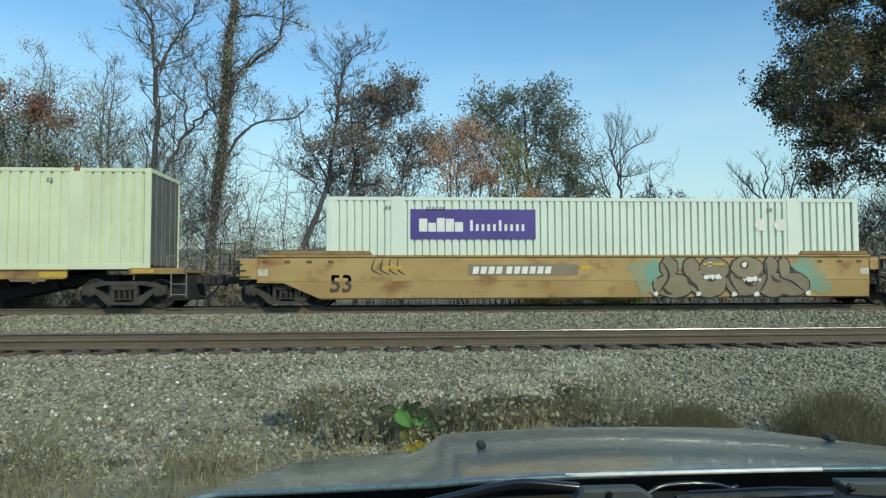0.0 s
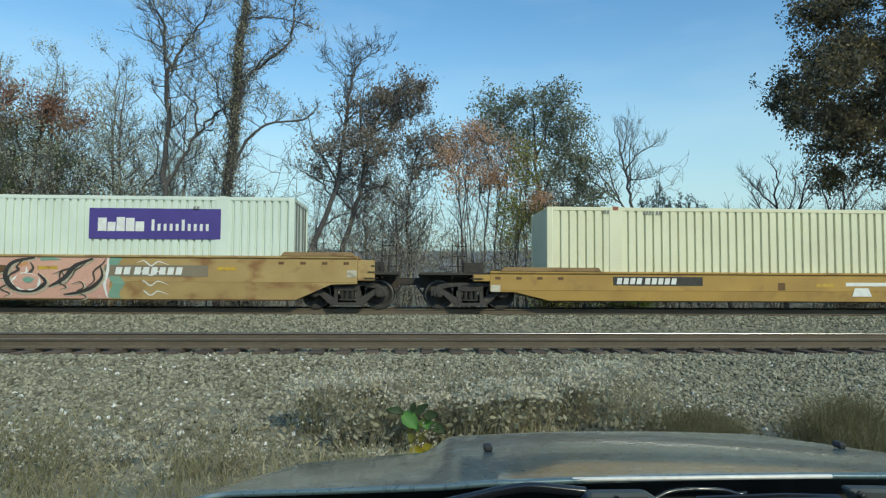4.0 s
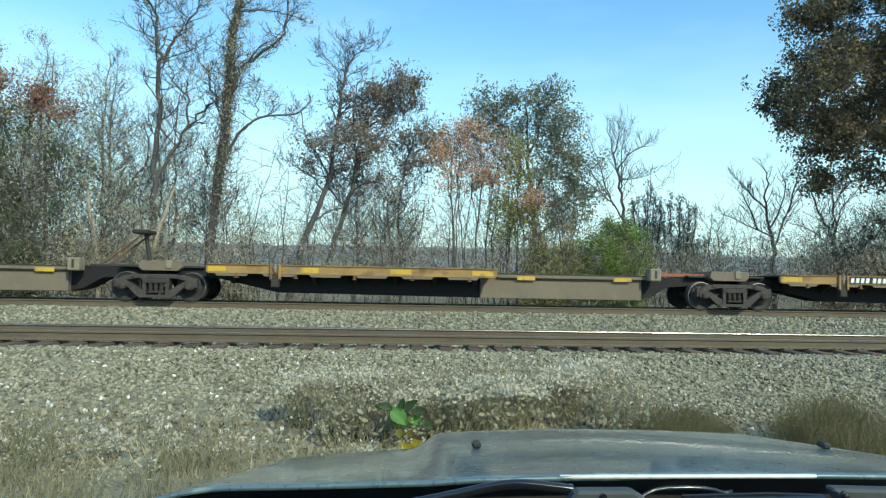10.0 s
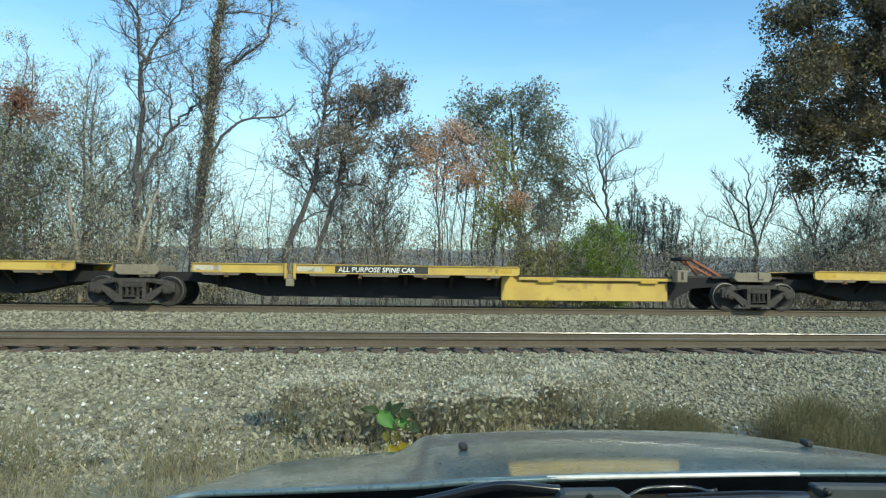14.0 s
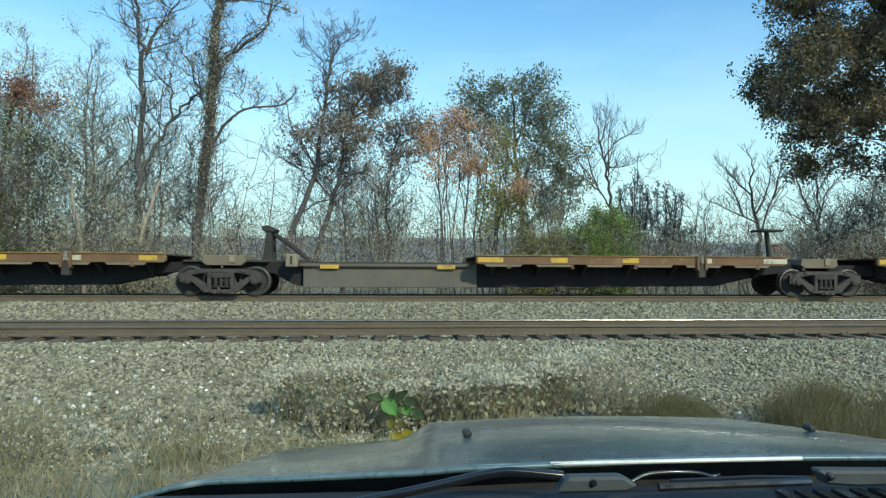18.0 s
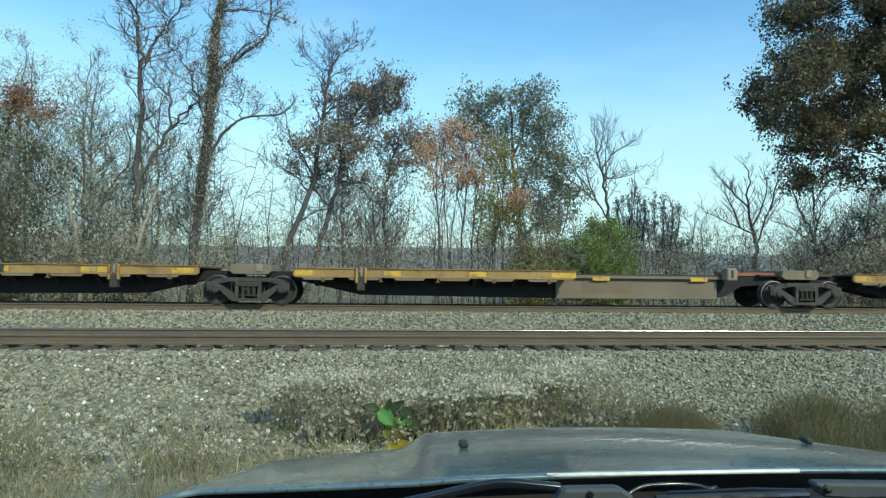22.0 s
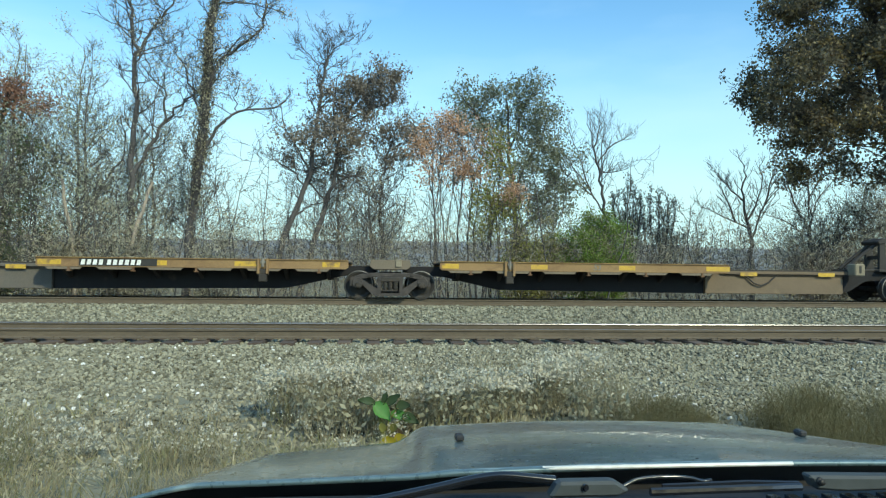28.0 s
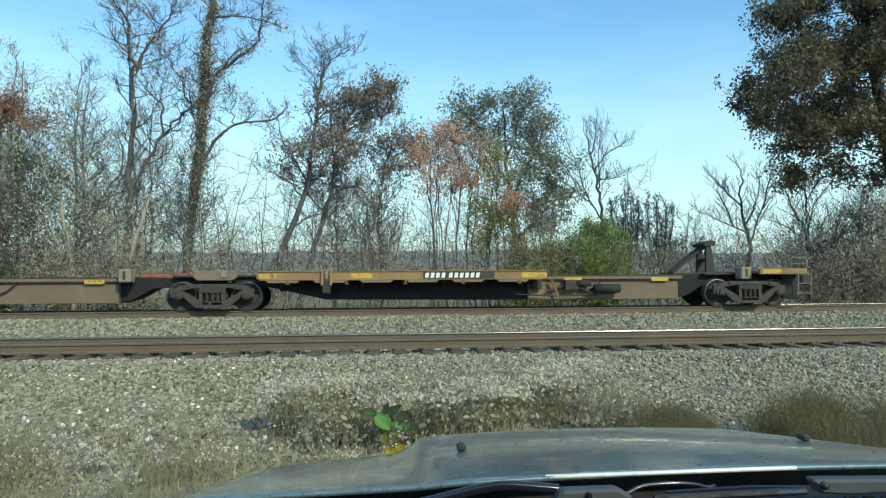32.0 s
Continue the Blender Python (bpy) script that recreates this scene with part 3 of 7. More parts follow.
def crowned(w, foot, centre, radii, count, r0, twig, branches, depth=1, lift=0.15, kids=4, low=-0.9, steep=0.8):
    """Limbs from a trunk out to an uneven ellipsoid of twigs; steep: how sharply they climb."""
    g = w.g
    c = Vector(centre)
    for k in range(count):
        zz = low + (1 - low) * (k + 0.5) / count
        a = k * 2.39996 + g.uniform(-0.3, 0.3)
        q = math.sqrt(max(0, 1 - zz * zz))
        far = g.uniform(0.45, 1.0) if k % 3 else 1.0
        end = c + Vector((radii[0] * q * math.cos(a), radii[1] * q * math.sin(a), radii[2] * zz)) * far
        out = Vector((end.x - foot[0], end.y - foot[1], 0)).length
        top = c.z + radii[2]
        z = min(max(foot[2], end.z - steep * out - 0.5), top)
        t = max(0.0, (z - foot[2]) / max(0.1, top - foot[2]))
        start = Vector((foot[0] + (c.x - foot[0]) * t, foot[1] + (c.y - foot[1]) * t, z))
        mid = start.lerp(end, 0.5) + Vector(((end.x - start.x) * 0.12 + g.gauss(0, 0.15), (end.y - start.y) * 0.12 + g.gauss(0, 0.15), -0.06 * out))
        l = w.limb([start, mid, end], r0 * g.uniform(0.7, 1.2), 0.01, 5, 0.04)
        w.clothe(l, 0.25, branches, twig, depth, lift, kids, 0.7, 1.0, 0.35)


def clumped(w, foot, centre, radii, count, r, points, r0=0.03, low=-0.8, twig=0.7, climb=0.7):
    """Bent limbs out to lumps of foliage, with sky between the lumps."""
    g, c = w.g, Vector(centre)
    lumps = []
    for k in range(count):
        zz = low + (1 - low) * (k + 0.5) / count
        a = k * 2.39996 + g.uniform(-0.4, 0.4)
        q = math.sqrt(max(0, 1 - zz * zz))
        far = (0.93, 1.0, 0.62, 0.97, 0.8)[k % 5] * g.uniform(0.9, 1.06)
        end = c + Vector((radii[0] * q * math.cos(a), radii[1] * q * math.sin(a), radii[2] * zz)) * far
        top = c.z + radii[2]
        out = math.hypot(end.x - foot[0], end.y - foot[1])
        z = min(max(foot[2], end.z - climb * out - 0.3), top - 0.3)
        t = max(0.0, (z - foot[2]) / max(0.1, top - foot[2]))
        start = Vector((foot[0] + (c.x - foot[0]) * t, foot[1] + (c.y - foot[1]) * t, z))
        bend = Vector((g.gauss(0, 0.1), g.gauss(0, 0.1), g.gauss(0.05, 0.1))) * out
        l = w.limb([start, start.lerp(end, 0.35) + bend, start.lerp(end, 0.7) - bend * 0.6, end], r0 * g.uniform(0.7, 1.3), 0.008, 5, 0.05)
        for _ in range(9):
            p = l[0][g.randrange(len(l[0]) // 2, len(l[0]))]
            w.branch(p, (end - start).normalized() + Vector((g.gauss(0, 0.8), g.gauss(0, 0.8), g.gauss(0.1, 0.6))), twig * g.uniform(0.6, 1.3), 0.01, 1, 0.05, 0.4, 3)
        rr = r * g.uniform(0.65, 1.3)
        lumps.append((end, rr))
        for _ in range(int(points * (rr / r) ** 2)):
            d = Vector((g.gauss(0, 1), g.gauss(0, 1), g.gauss(0, 0.75))) * rr * 0.55
            w.tips.append((end + d, d))
    return lumps


def gaps(size, level, shift=0.0):
    """Keeps foliage in clumps, with holes between them."""
    return lambda p: noise.noise((p.x / size + shift, p.y / size, p.z / size)) > level


def sprays(w, limbs, centres, r, points, twig=0.7, r0=0.02, deep=0.8):
    """Lumps of foliage about the centres (x, z), each on a bent bough from the nearest limb."""
    g = w.g
    for cx, cz in centres:
        end = Vector((cx + g.gauss(0, 0.08), g.gauss(0, deep), cz + g.gauss(0, 0.08)))
        near = min((p for l in limbs for p in l[0] if p.z < cz + 0.2), key=lambda p: (p - end).length + 0.6 * max(0, p.z - end.z + 0.6), default=limbs[0][0][-1])
        bend = Vector((g.gauss(0, 0.12), g.gauss(0, 0.12), g.gauss(-0.05, 0.1))) * (end - near).length
        l = w.limb([near, near.lerp(end, 0.4) + bend, near.lerp(end, 0.75) + bend * 0.4, end], r0 * g.uniform(0.8, 1.3), 0.009, 5, 0.03)
        for _ in range(10):
            p = l[0][g.randrange(len(l[0]) // 3, len(l[0]))]
            w.branch(p, (end - near).normalized() + Vector((g.gauss(0, 0.8), g.gauss(0, 0.8), g.gauss(0.15, 0.6))), twig * g.uniform(0.6, 1.3), 0.011, 1, 0.05, 0.4, 3)
        rr = r * g.uniform(0.7, 1.3)
        for _ in range(int(points * (rr / r) ** 2)):
            d = Vector((g.gauss(0, 1), g.gauss(0, 1), g.gauss(0, 0.8))) * rr * 0.55
            w.tips.append((end + d, d))


def trees():
    # tall bare tree with a forked top
    t, w = tree("bare_tree", "tall bare grey tree with a forked top and few leaves", -10.82, 29, 11)
    trunk = w.limb([(0, 0, 0), (0.02, 0, 2.9), (-0.02, 0, 5.5), (0.11, 0, 8.3), (0.1, 0, 10.6), (-0.07, 0, 11.6), (-0.2, 0, 12.9), (-0.51, 0, 13.5), (-0.98, 0, 14.2), (-1.3, 0, 15.4)], 0.17, 0.022)
    right = w.limb([(0.09, 0, 10.9), (0.51, 0.1, 11.9), (0.95, 0.1, 12.5), (1.48, 0, 13.2), (1.76, 0, 13.7), (1.95, 0, 14.8)], 0.075, 0.02)
    mid = w.limb([(0.94, 0.1, 12.6), (0.83, 0.2, 13.2), (0.6, 0.2, 13.6), (0.21, 0.1, 14.4)], 0.035, 0.012)
    cross = w.limb([(-0.02, 0, 5.6), (0.59, 0.1, 6.7), (1.29, 0.2, 8.1), (2.18, 0.2, 9.1), (2.99, 0.2, 9.8), (3.6, 0.2, 10.9)], 0.095, 0.022)
    up = w.limb([(1.3, 0.2, 8.0), (1.22, 0.3, 9.3), (0.6, 0.3, 10.2), (0.41, 0.2, 11.1), (0.6, 0.1, 12.2)], 0.055, 0.014)
    high = w.limb([(2.5, 0.2, 9.3), (2.08, 0.2, 10.5), (1.67, 0.1, 11.2), (1.6, 0.1, 12.0)], 0.045, 0.012)
    low = w.limb([(-2.2, 0.2, 0), (-2.06, 0.2, 3.3), (-1.69, 0.2, 4.4), (-1.04, 0.1, 5.5), (-0.29, 0.1, 6.6), (-0.5, 0, 8.2)], 0.09, 0.02)
    for l, s, c, n in ((trunk, 0.3, 34, 1.7), (right, 0.2, 18, 1.4), (mid, 0.2, 8, 1.0), (cross, 0.2, 24, 1.6), (up, 0.2, 18, 1.5), (high, 0.2, 14, 1.3), (low, 0.4, 16, 1.5)):
        w.clothe(l, s, c, n, 2, 0.16, 4, 0.8)
    w.wood("trunk", "bark", t)
    leaves(w, "leaves", "leaf_olive", t, 2, 0.085, 3, 0.16, 0.3, gaps(0.8, 0.0), kind="stuff")

    # vine-clad giant
    t, w = tree("vine_clad_tree", "tall grey tree wrapped in drying vines", -7.76, 27, 12)
    trunk = w.limb([(-0.1, 0, 0), (0.0, 0, 2.8), (0.15, 0, 4.6), (0.34, 0, 6.4), (0.45, 0, 8.1), (0.62, 0, 9.8), (0.6, 0, 11.2), (0.81, 0, 12.4), (0.9, 0, 13.6), (0.93, 0, 15.6)], 0.155, 0.09, 9, 0.03)
    right = w.limb([(0.52, 0, 8.9), (1.08, -0.1, 10.1), (1.88, 0, 10.85), (2.57, 0, 11.5), (2.8, 0.1, 12.4), (2.92, 0, 13.7), (2.96, 0, 15.2)], 0.07, 0.03, 7, 0.03)
    flat = w.limb([(0.83, 0, 12.5), (1.62, 0.1, 12.7), (2.56, 0.2, 12.6), (3.5, 0.2, 12.4)], 0.045, 0.014)
    low = w.limb([(0.42, 0, 6.4), (1.01, -0.1, 7.35), (1.42, -0.2, 7.75), (1.83, -0.2, 8.05), (2.39, -0.3, 8.15), (3.32, -0.3, 8.25), (3.78, -0.3, 8.6)], 0.072, 0.03, 7, 0.02)
    twig = w.limb([(1.83, -0.2, 8.05), (1.78, -0.2, 8.8), (1.95, -0.2, 9.4)], 0.03, 0.012)
    left = w.limb([(0.43, 0, 7.7), (0.11, 0.1, 8.6), (-0.04, 0.1, 9.3), (-0.3, 0.1, 10.0)], 0.05, 0.014)
    for l, s, c, n in ((trunk, 0.3, 34, 1.2), (right, 0.15, 20, 1.2), (flat, 0.2, 12, 1.1), (low, 0.35, 9, 0.9), (twig, 0.3, 10, 0.9), (left, 0.3, 10, 0.9)):
        w.clothe(l, s, c, n, 2, 0.10, 4)
    vines = Wood(77)
    for spine, count, low_end, to in ((trunk[0], 50, 0.16, 0.98), (right[0], 3, 0.05, 0.9)):
        for k in range(count):
            from_ = low_end + (vines.g.random() ** 1.5) * 0.3
            a = vines.g.uniform(0, 6.28)
            top = vines.g.uniform(from_ + 0.15, to)
            pts = []
            for j in range(15):
                i = min(int((from_ + (top - from_) * j / 14) * (len(spine) - 1)), len(spine) - 1)
                rr = 0.165 - 0.06 * j / 14 + vines.g.uniform(-0.04, 0.06)
                pts.append(spine[i] + Vector((rr * math.cos(a + j * 0.3), rr * math.sin(a + j * 0.3), 0.02 * j)))
            vines.tube(pts, [0.014] * 15, 3)
            for p in pts[2:]:
                for _ in range(2):
                    vines.branch(p, Vector((vines.g.gauss(0, 1), vines.g.gauss(0, 1), vines.g.gauss(-0.5, 0.5))), vines.g.uniform(0.12, 0.5), 0.009, 0, -0.5)
    w.wood("trunk", "bark", t)
    vines.wood("vine", "bark", t)
    leaves(vines, "vine_leaves", "leaf_vine", t, 2, 0.10, 5, 0.10, 0.8, kind="stuff")
    leaves(w, "leaves", "leaf_olive", t, 2, 0.085, 6, 0.16, 0.3, gaps(0.8, 0.0), kind="stuff")

    # two leaning trunks that share a brown, thinning crown
    t, w = tree("leaning_tree", "leaning tree with bare top twigs and brown leaves", -4.22, 28, 13)
    trunk = w.limb([(-0.6, 0, 0), (0.0, 0, 2.75), (0.51, 0, 4.2), (1.1, 0, 5.9), (1.32, 0, 7.6), (1.55, 0, 9.6), (1.78, 0, 10.9)], 0.17, 0.05, 8, 0.03)
    tops = [w.limb(p, 0.04, 0.01, 5, 0.05) for p in ([(1.78, 0, 10.75), (2.07, 0, 11.28), (2.63, 0.1, 11.59), (3.12, 0.1, 12.01)], [(1.57, 0, 9.8), (1.17, 0.1, 10.75), (0.67, 0.1, 11.24)], [(1.7, 0, 10.4), (1.8, 0.2, 11.24), (1.75, 0.2, 11.87)])]
    side = [w.limb(p, 0.05, 0.014, 5, 0.05) for p in ([(0.51, 0, 4.0), (1.11, 0.1, 4.4), (1.71, 0.1, 4.6), (2.4, 0, 5.1)], [(1.1, 0, 5.9), (0.48, 0.1, 6.9), (-0.01, 0.1, 7.9), (-0.2, 0, 8.8)], [(0.9, 0, 5.2), (0.3, -0.1, 5.9), (-0.5, -0.1, 6.4)])]
    for l in tops + side:
        w.clothe(l, 0.25, 12, 1.15, 2, 0.16, 4, 0.8)
    w.clothe(trunk, 0.45, 22, 1.5, 2, 0.16, 4, 0.85)
    w.tips.clear()
    sprays(w, [trunk], [(1.55, 9.08), (1.99, 9.55), (1.78, 8.14), (1.44, 7.2), (1.12, 6.54), (2.05, 7.2), (2.45, 8.89), (0.55, 7.38), (0.89, 6.73), (0.23, 6.54), (1.87, 6.44), (1.22, 7.95), (2.33, 7.95), (1.32, 5.79), (0.03, 7.48), (2.79, 9.55)], 0.46, 26, 0.6)
    w.wood("trunk", "bark", t)
    leaves(w, "crown", "leaf_brown", t, 4, 0.13, 13, 0.13, 0.5, gaps(0.5, -0.2), kind="stuff")

    t, w = tree("leaning_tree", "leaning tree with brown leaves on its crown", -2.95, 28.4, 14)
    trunk = w.limb([(-0.7, 0, 0), (0.0, 0, 2.75), (0.47, 0, 4.5), (0.81, 0, 5.6), (0.95, 0, 7.0), (1.36, 0, 8.5), (2.22, 0, 9.9), (3.09, 0, 10.5)], 0.16, 0.02, 8, 0.03)
    side = [w.limb(p, 0.055, 0.014, 5, 0.05) for p in ([(0.76, 0, 5.2), (1.25, 0.1, 5.7), (1.99, 0.1, 5.75), (2.54, 0, 5.0), (3.1, 0, 4.4)], [(0.95, 0, 7.0), (0.74, 0.1, 8.5), (0.85, 0.1, 9.8), (1.22, 0, 10.8)], [(1.3, 0, 8.2), (2.1, -0.1, 8.6), (3.0, -0.1, 9.0)], [(0.55, 0, 4.7), (-0.2, 0.1, 5.5), (-0.6, 0.1, 6.5)])]
    for l in side:
        w.clothe(l, 0.25, 12, 1.2, 2, 0.12, 4, 0.8)
    w.clothe(trunk, 0.4, 18, 1.3, 2, 0.16, 4, 0.85)
    w.tips.clear()
    sprays(w, [trunk] + side, [(1.94, 9.86), (2.29, 10.04), (2.59, 9.76), (2.98, 9.95), (3.28, 10.04), (3.54, 10.22), (3.23, 9.58), (2.72, 9.31), (2.12, 9.22), (1.69, 9.4), (1.26, 8.57), (1.73, 7.84), (2.2, 8.57), (1.08, 7.84), (1, 6.75), (1.51, 6.93), (1.94, 7.39), (0.91, 6.01), (1.51, 6.1), (2.46, 8.94)], 0.42, 36, 0.6)
    w.wood("trunk", "bark", t)
    leaves(w, "crown", "leaf_brown", t, 5, 0.13, 14, 0.12, 0.5, gaps(0.5, -0.25), kind="stuff")

    # grey, twiggy trees that fill the stand at the left
    for k, (x, y, h) in enumerate(((-14.9, 33, 12.6), (-18.6, 35, 13.2), (-12.4, 36, 12.4), (-16.8, 31, 11.8), (-13.2, 30, 10.6), (-20.6, 33, 12.6), (-22.8, 36, 13.0), (-8.6, 30, 7.4), (-17.8, 29, 9.4), (-0.6, 30, 6.4), (-15.8, 28.5, 7.2), (-11.3, 31, 8.0), (-2.3, 33, 7.2), (-12.0, 28.2, 6.0), (23.6, 30, 6.4), (26.2, 31, 7.0), (21.2, 31, 5.0), (28.5, 33, 7.5))):
        seed = 150 + k
        t, w = tree("twiggy_tree", "grey twiggy tree with small dull leaves", x, y, seed)
        trunk = w.limb([(0, 0, 0), (0.15, 0, h * 0.4), (0.0, 0.1, h * 0.72), (0.2, 0, h)], 0.11, 0.015)
        w.clothe(trunk, 0.3, 12, 1.8, 2, 0.22, 4, 0.8)
        crowned(w, (0.05, 0, h * 0.25), (0.1, 0, h * 0.62), (2.1, 1.9, h * 0.32), 20, 0.022, 1.3, 8, 1, 0.14, 4, -0.6, 0.9)
        w.wood("trunk", "bark_grey", t)
        leaves(w, "crown", "leaf_haze" if x < -9 else "leaf_olive", t, 4, 0.095, seed, 0.18, 0.2, gaps(0.9, 0.02 if x > -11.9 else -0.04), kind="stuff")

    # red-topped and green trees at the edge of the stand
    t, w = tree("red_leaved_tree", "broad tree with rusty red leaves at its top", -17.6, 30.5, 18)
    trunk = w.limb([(0, 0, 0), (0.2, 0, 4), (0.4, 0, 7), (0.8, 0, 9.6)], 0.2, 0.04)
    boughs = [w.limb(p, 0.06, 0.015, 6, 0.05) for p in ([(0.2, 0, 4.0), (1.2, 0.1, 6.2), (2.0, 0.1, 8.6)], [(0.3, 0, 5.5), (-0.3, 0.1, 7.5), (-0.6, 0.1, 9.2)], [(0.1, 0, 3.0), (1.4, -0.2, 4.4), (2.6, -0.2, 5.8)])]
    sprays(w, [trunk] + boughs, [(-0.6, 9.6), (-0.1, 10.0), (0.4, 9.7), (1.0, 9.6), (1.5, 9.5), (2.2, 9.2), (0.8, 8.9), (0.0, 9.0), (1.8, 8.8), (-0.8, 8.8), (-1.6, 9.2), (-2.4, 8.8)], 0.5, 34, 0.7)
    red = len(w.tips)
    sprays(w, [trunk] + boughs, [(0.2, 7.9), (1.2, 7.7), (2.2, 6.9), (2.8, 6.4), (1.9, 5.8), (0.6, 6.6), (-0.6, 7.2), (-1.2, 6.4), (2.6, 5.3), (1.0, 5.2), (-0.4, 5.6)], 0.5, 30, 0.7)
    w.wood("trunk", "bark_dark", t)
    lower, w.tips = w.tips[red:], w.tips[:red]
    leaves(w, "crown", "leaf_red", t, 5, 0.14, 18, 0.16, 0.4, gaps(0.6, -0.2), "rusty red leaves", kind="stuff")
    w.tips = lower
    leaves(w, "lower_crown", "leaf_deep", t, 5, 0.14, 19, 0.16, 0.4, gaps(0.6, -0.2), "dark green leaves", kind="stuff")
    t, w = tree("green_tree", "small dense dark green tree", -17.4, 28.5, 20)
    w.limb([(0, 0, 0), (0.1, 0, 2.5), (0.0, 0, 4.6)], 0.12, 0.03)
    clumped(w, (0, 0, 0.6), (-0.2, 0, 3.8), (1.6, 1.5, 2.9), 46, 0.5, 30, 0.03, -0.95, 0.6)
    w.wood("trunk", "bark_dark", t)
    leaves(w, "crown", "leaf_deep", t, 5, 0.14, 20, 0.14, 0.4, gaps(0.6, -0.25), kind="stuff")

    # round green tree, its crown drawn out low to one side
    t, w = tree("round_green_tree", "round-crowned tree with dull grey-green leaves", 6.63, 32, 21)
    trunk = w.limb([(0, 0, 0), (0.0, 0, 3.2), (-0.12, 0, 5.2), (-0.39, 0, 7.5), (-0.51, 0, 10.3)], 0.2, 0.04)
    boughs = [w.limb(p, 0.07, 0.02, 6, 0.05) for p in ([(-0.05, 0, 3.6), (0.8, 0.1, 4.4), (2.0, 0.2, 5.6), (2.7, 0.1, 6.6)], [(-0.2, 0, 5.6), (0.5, 0.1, 7.0), (1.4, 0.1, 8.6), (1.7, 0, 10.0)], [(-0.3, 0, 6.5), (-1.2, 0.1, 8.2), (-2.0, 0.2, 9.6), (-2.8, 0.2, 10.5)], [(-0.4, 0, 7.6), (0.1, -0.2, 9.2), (0.8, -0.2, 10.8)])]
    centres = [(-3.1, 9.95), (-2.73, 9.67), (-2.22, 10.31), (-1.79, 10.5), (-1.28, 10.59), (-0.66, 10.68), (-0.07, 10.68), (0.47, 10.77), (1.02, 10.59), (1.5, 10.04), (1.79, 9.58), (1.13, 9.4), (0.94, 8.76), (1.41, 8.48), (1.8, 8.12), (2.16, 7.66), (2.32, 7.2), (2.63, 6.65), (2.72, 6.01), (2.16, 6.29), (2.7, 5.1), (2.26, 5.28), (1.49, 5.01), (1.03, 5.46), (0.56, 6.29), (1.03, 6.65), (0.68, 4.27), (1.41, 4.37), (1.97, 4.46), (0.19, 3.7),
               (-0.62, 9.03), (-1.69, 9.58), (-2.26, 9.22), (-1.13, 9.4), (0.09, 9.58), (0.56, 9.22), (0, 8.3), (0.66, 7.84), (-0.75, 8.03), (1.22, 7.48), (0.19, 7.11), (1.79, 7.11), (1.6, 5.83), (-0.38, 6.65), (0.28, 5.37), (-1.5, 8.48), (-2.73, 8.76), (0.47, 10.04), (-0.47, 10.04), (-1.41, 10.04)]
    sprays(w, [trunk] + boughs, centres, 0.52, 44, 0.7, 0.024, 1.2)
    w.wood("trunk", "bark", t)
    leaves(w, "crown", "leaf_green", t, 5, 0.14, 21, 0.14, 0.5, gaps(0.5, -0.12), kind="stuff", slim=0.55)
    t, w = tree("small_brown_tree", "small tree with sparse brown leaves", 0.04, 31, 38)
    trunk = w.limb([(0, 0, 0), (0.0, 0, 3.1), (-0.14, 0, 5.0), (-0.06, 0, 6.4), (0.31, 0, 7.8), (0.7, 0, 8.7)], 0.10, 0.02)
    w.clothe(trunk, 0.3, 22, 1.6, 2, 0.2, 4)
    w.tips.clear()
    sprays(w, [trunk], [(-0.42, 7.76), (0, 8.14), (0.39, 8.14), (0.8, 8.23), (1.21, 8.32), (1.89, 7.76), (1.4, 7.85), (1.07, 7.01), (0.26, 6.82), (1.75, 8.51), (0.7, 7.38), (1.6, 7.2)], 0.46, 32, 0.6)
    w.wood("trunk", "bark", t)
    leaves(w, "crown", "leaf_brown", t, 4, 0.14, 38, 0.13, 0.5, gaps(0.5, -0.2), kind="stuff")

    # orange tree in front of it: many upright stems, thin foliage
    t, w = tree("orange_leaved_tree", "many-stemmed tree with orange brown autumn leaves", 3.5, 28.3, 22)
    stems = []
    for k in range(13):
        x0 = -1.5 + 0.26 * k
        h = 6.4 + 1.6 * math.sin(0.45 + k * 0.22) + w.g.uniform(-0.8, 0.5)
        stems.append(w.limb([(x0, w.g.uniform(-0.4, 0.4), 0), (x0 * 1.05 + w.g.gauss(0, 0.12), 0.1, h * 0.45), (x0 * 1.1 + w.g.gauss(0, 0.2), 0, h * 0.8), (x0 * 1.15 + w.g.gauss(0, 0.25), 0, h)], w.g.uniform(0.03, 0.06), 0.012, 5, 0.03))
        w.clothe(stems[-1], 0.35, 14, 1.0, 1, 0.35, 4, 0.7)
    w.tips.clear()
    sprays(w, stems, [(-0.98, 8.42), (-1.36, 7.65), (-0.23, 7.84), (0.77, 7.46), (-0.86, 6.69), (0.01, 6.4), (-1.23, 5.92), (0.39, 5.73), (-1.73, 6.88), (-0.5, 7.26), (0.3, 7.07), (-0.6, 8.22), (1.1, 6.88), (-0.2, 5.82), (2, 5.34), (2.26, 4.96), (1.7, 4.77)], 0.55, 24, 0.6, 0.018, 0.6)
    orange = len(w.tips)
    sprays(w, stems, [(1.52, 7.0), (1.77, 6.0), (1.5, 4.2), (1.01, 5.2), (1.2, 6.2), (0.7, 4.6), (1.4, 3.4), (0.9, 3.6), (1.9, 4.4)], 0.55, 22, 0.6, 0.018, 0.6)
    w.wood("trunk", "bark", t)
    yellow, w.tips = w.tips[orange:], w.tips[:orange]
    leaves(w, "crown", "leaf_orange", t, 8, 0.12, 22, 0.2, 0.5, gaps(0.6, -0.2), kind="stuff")
    w.tips = yellow
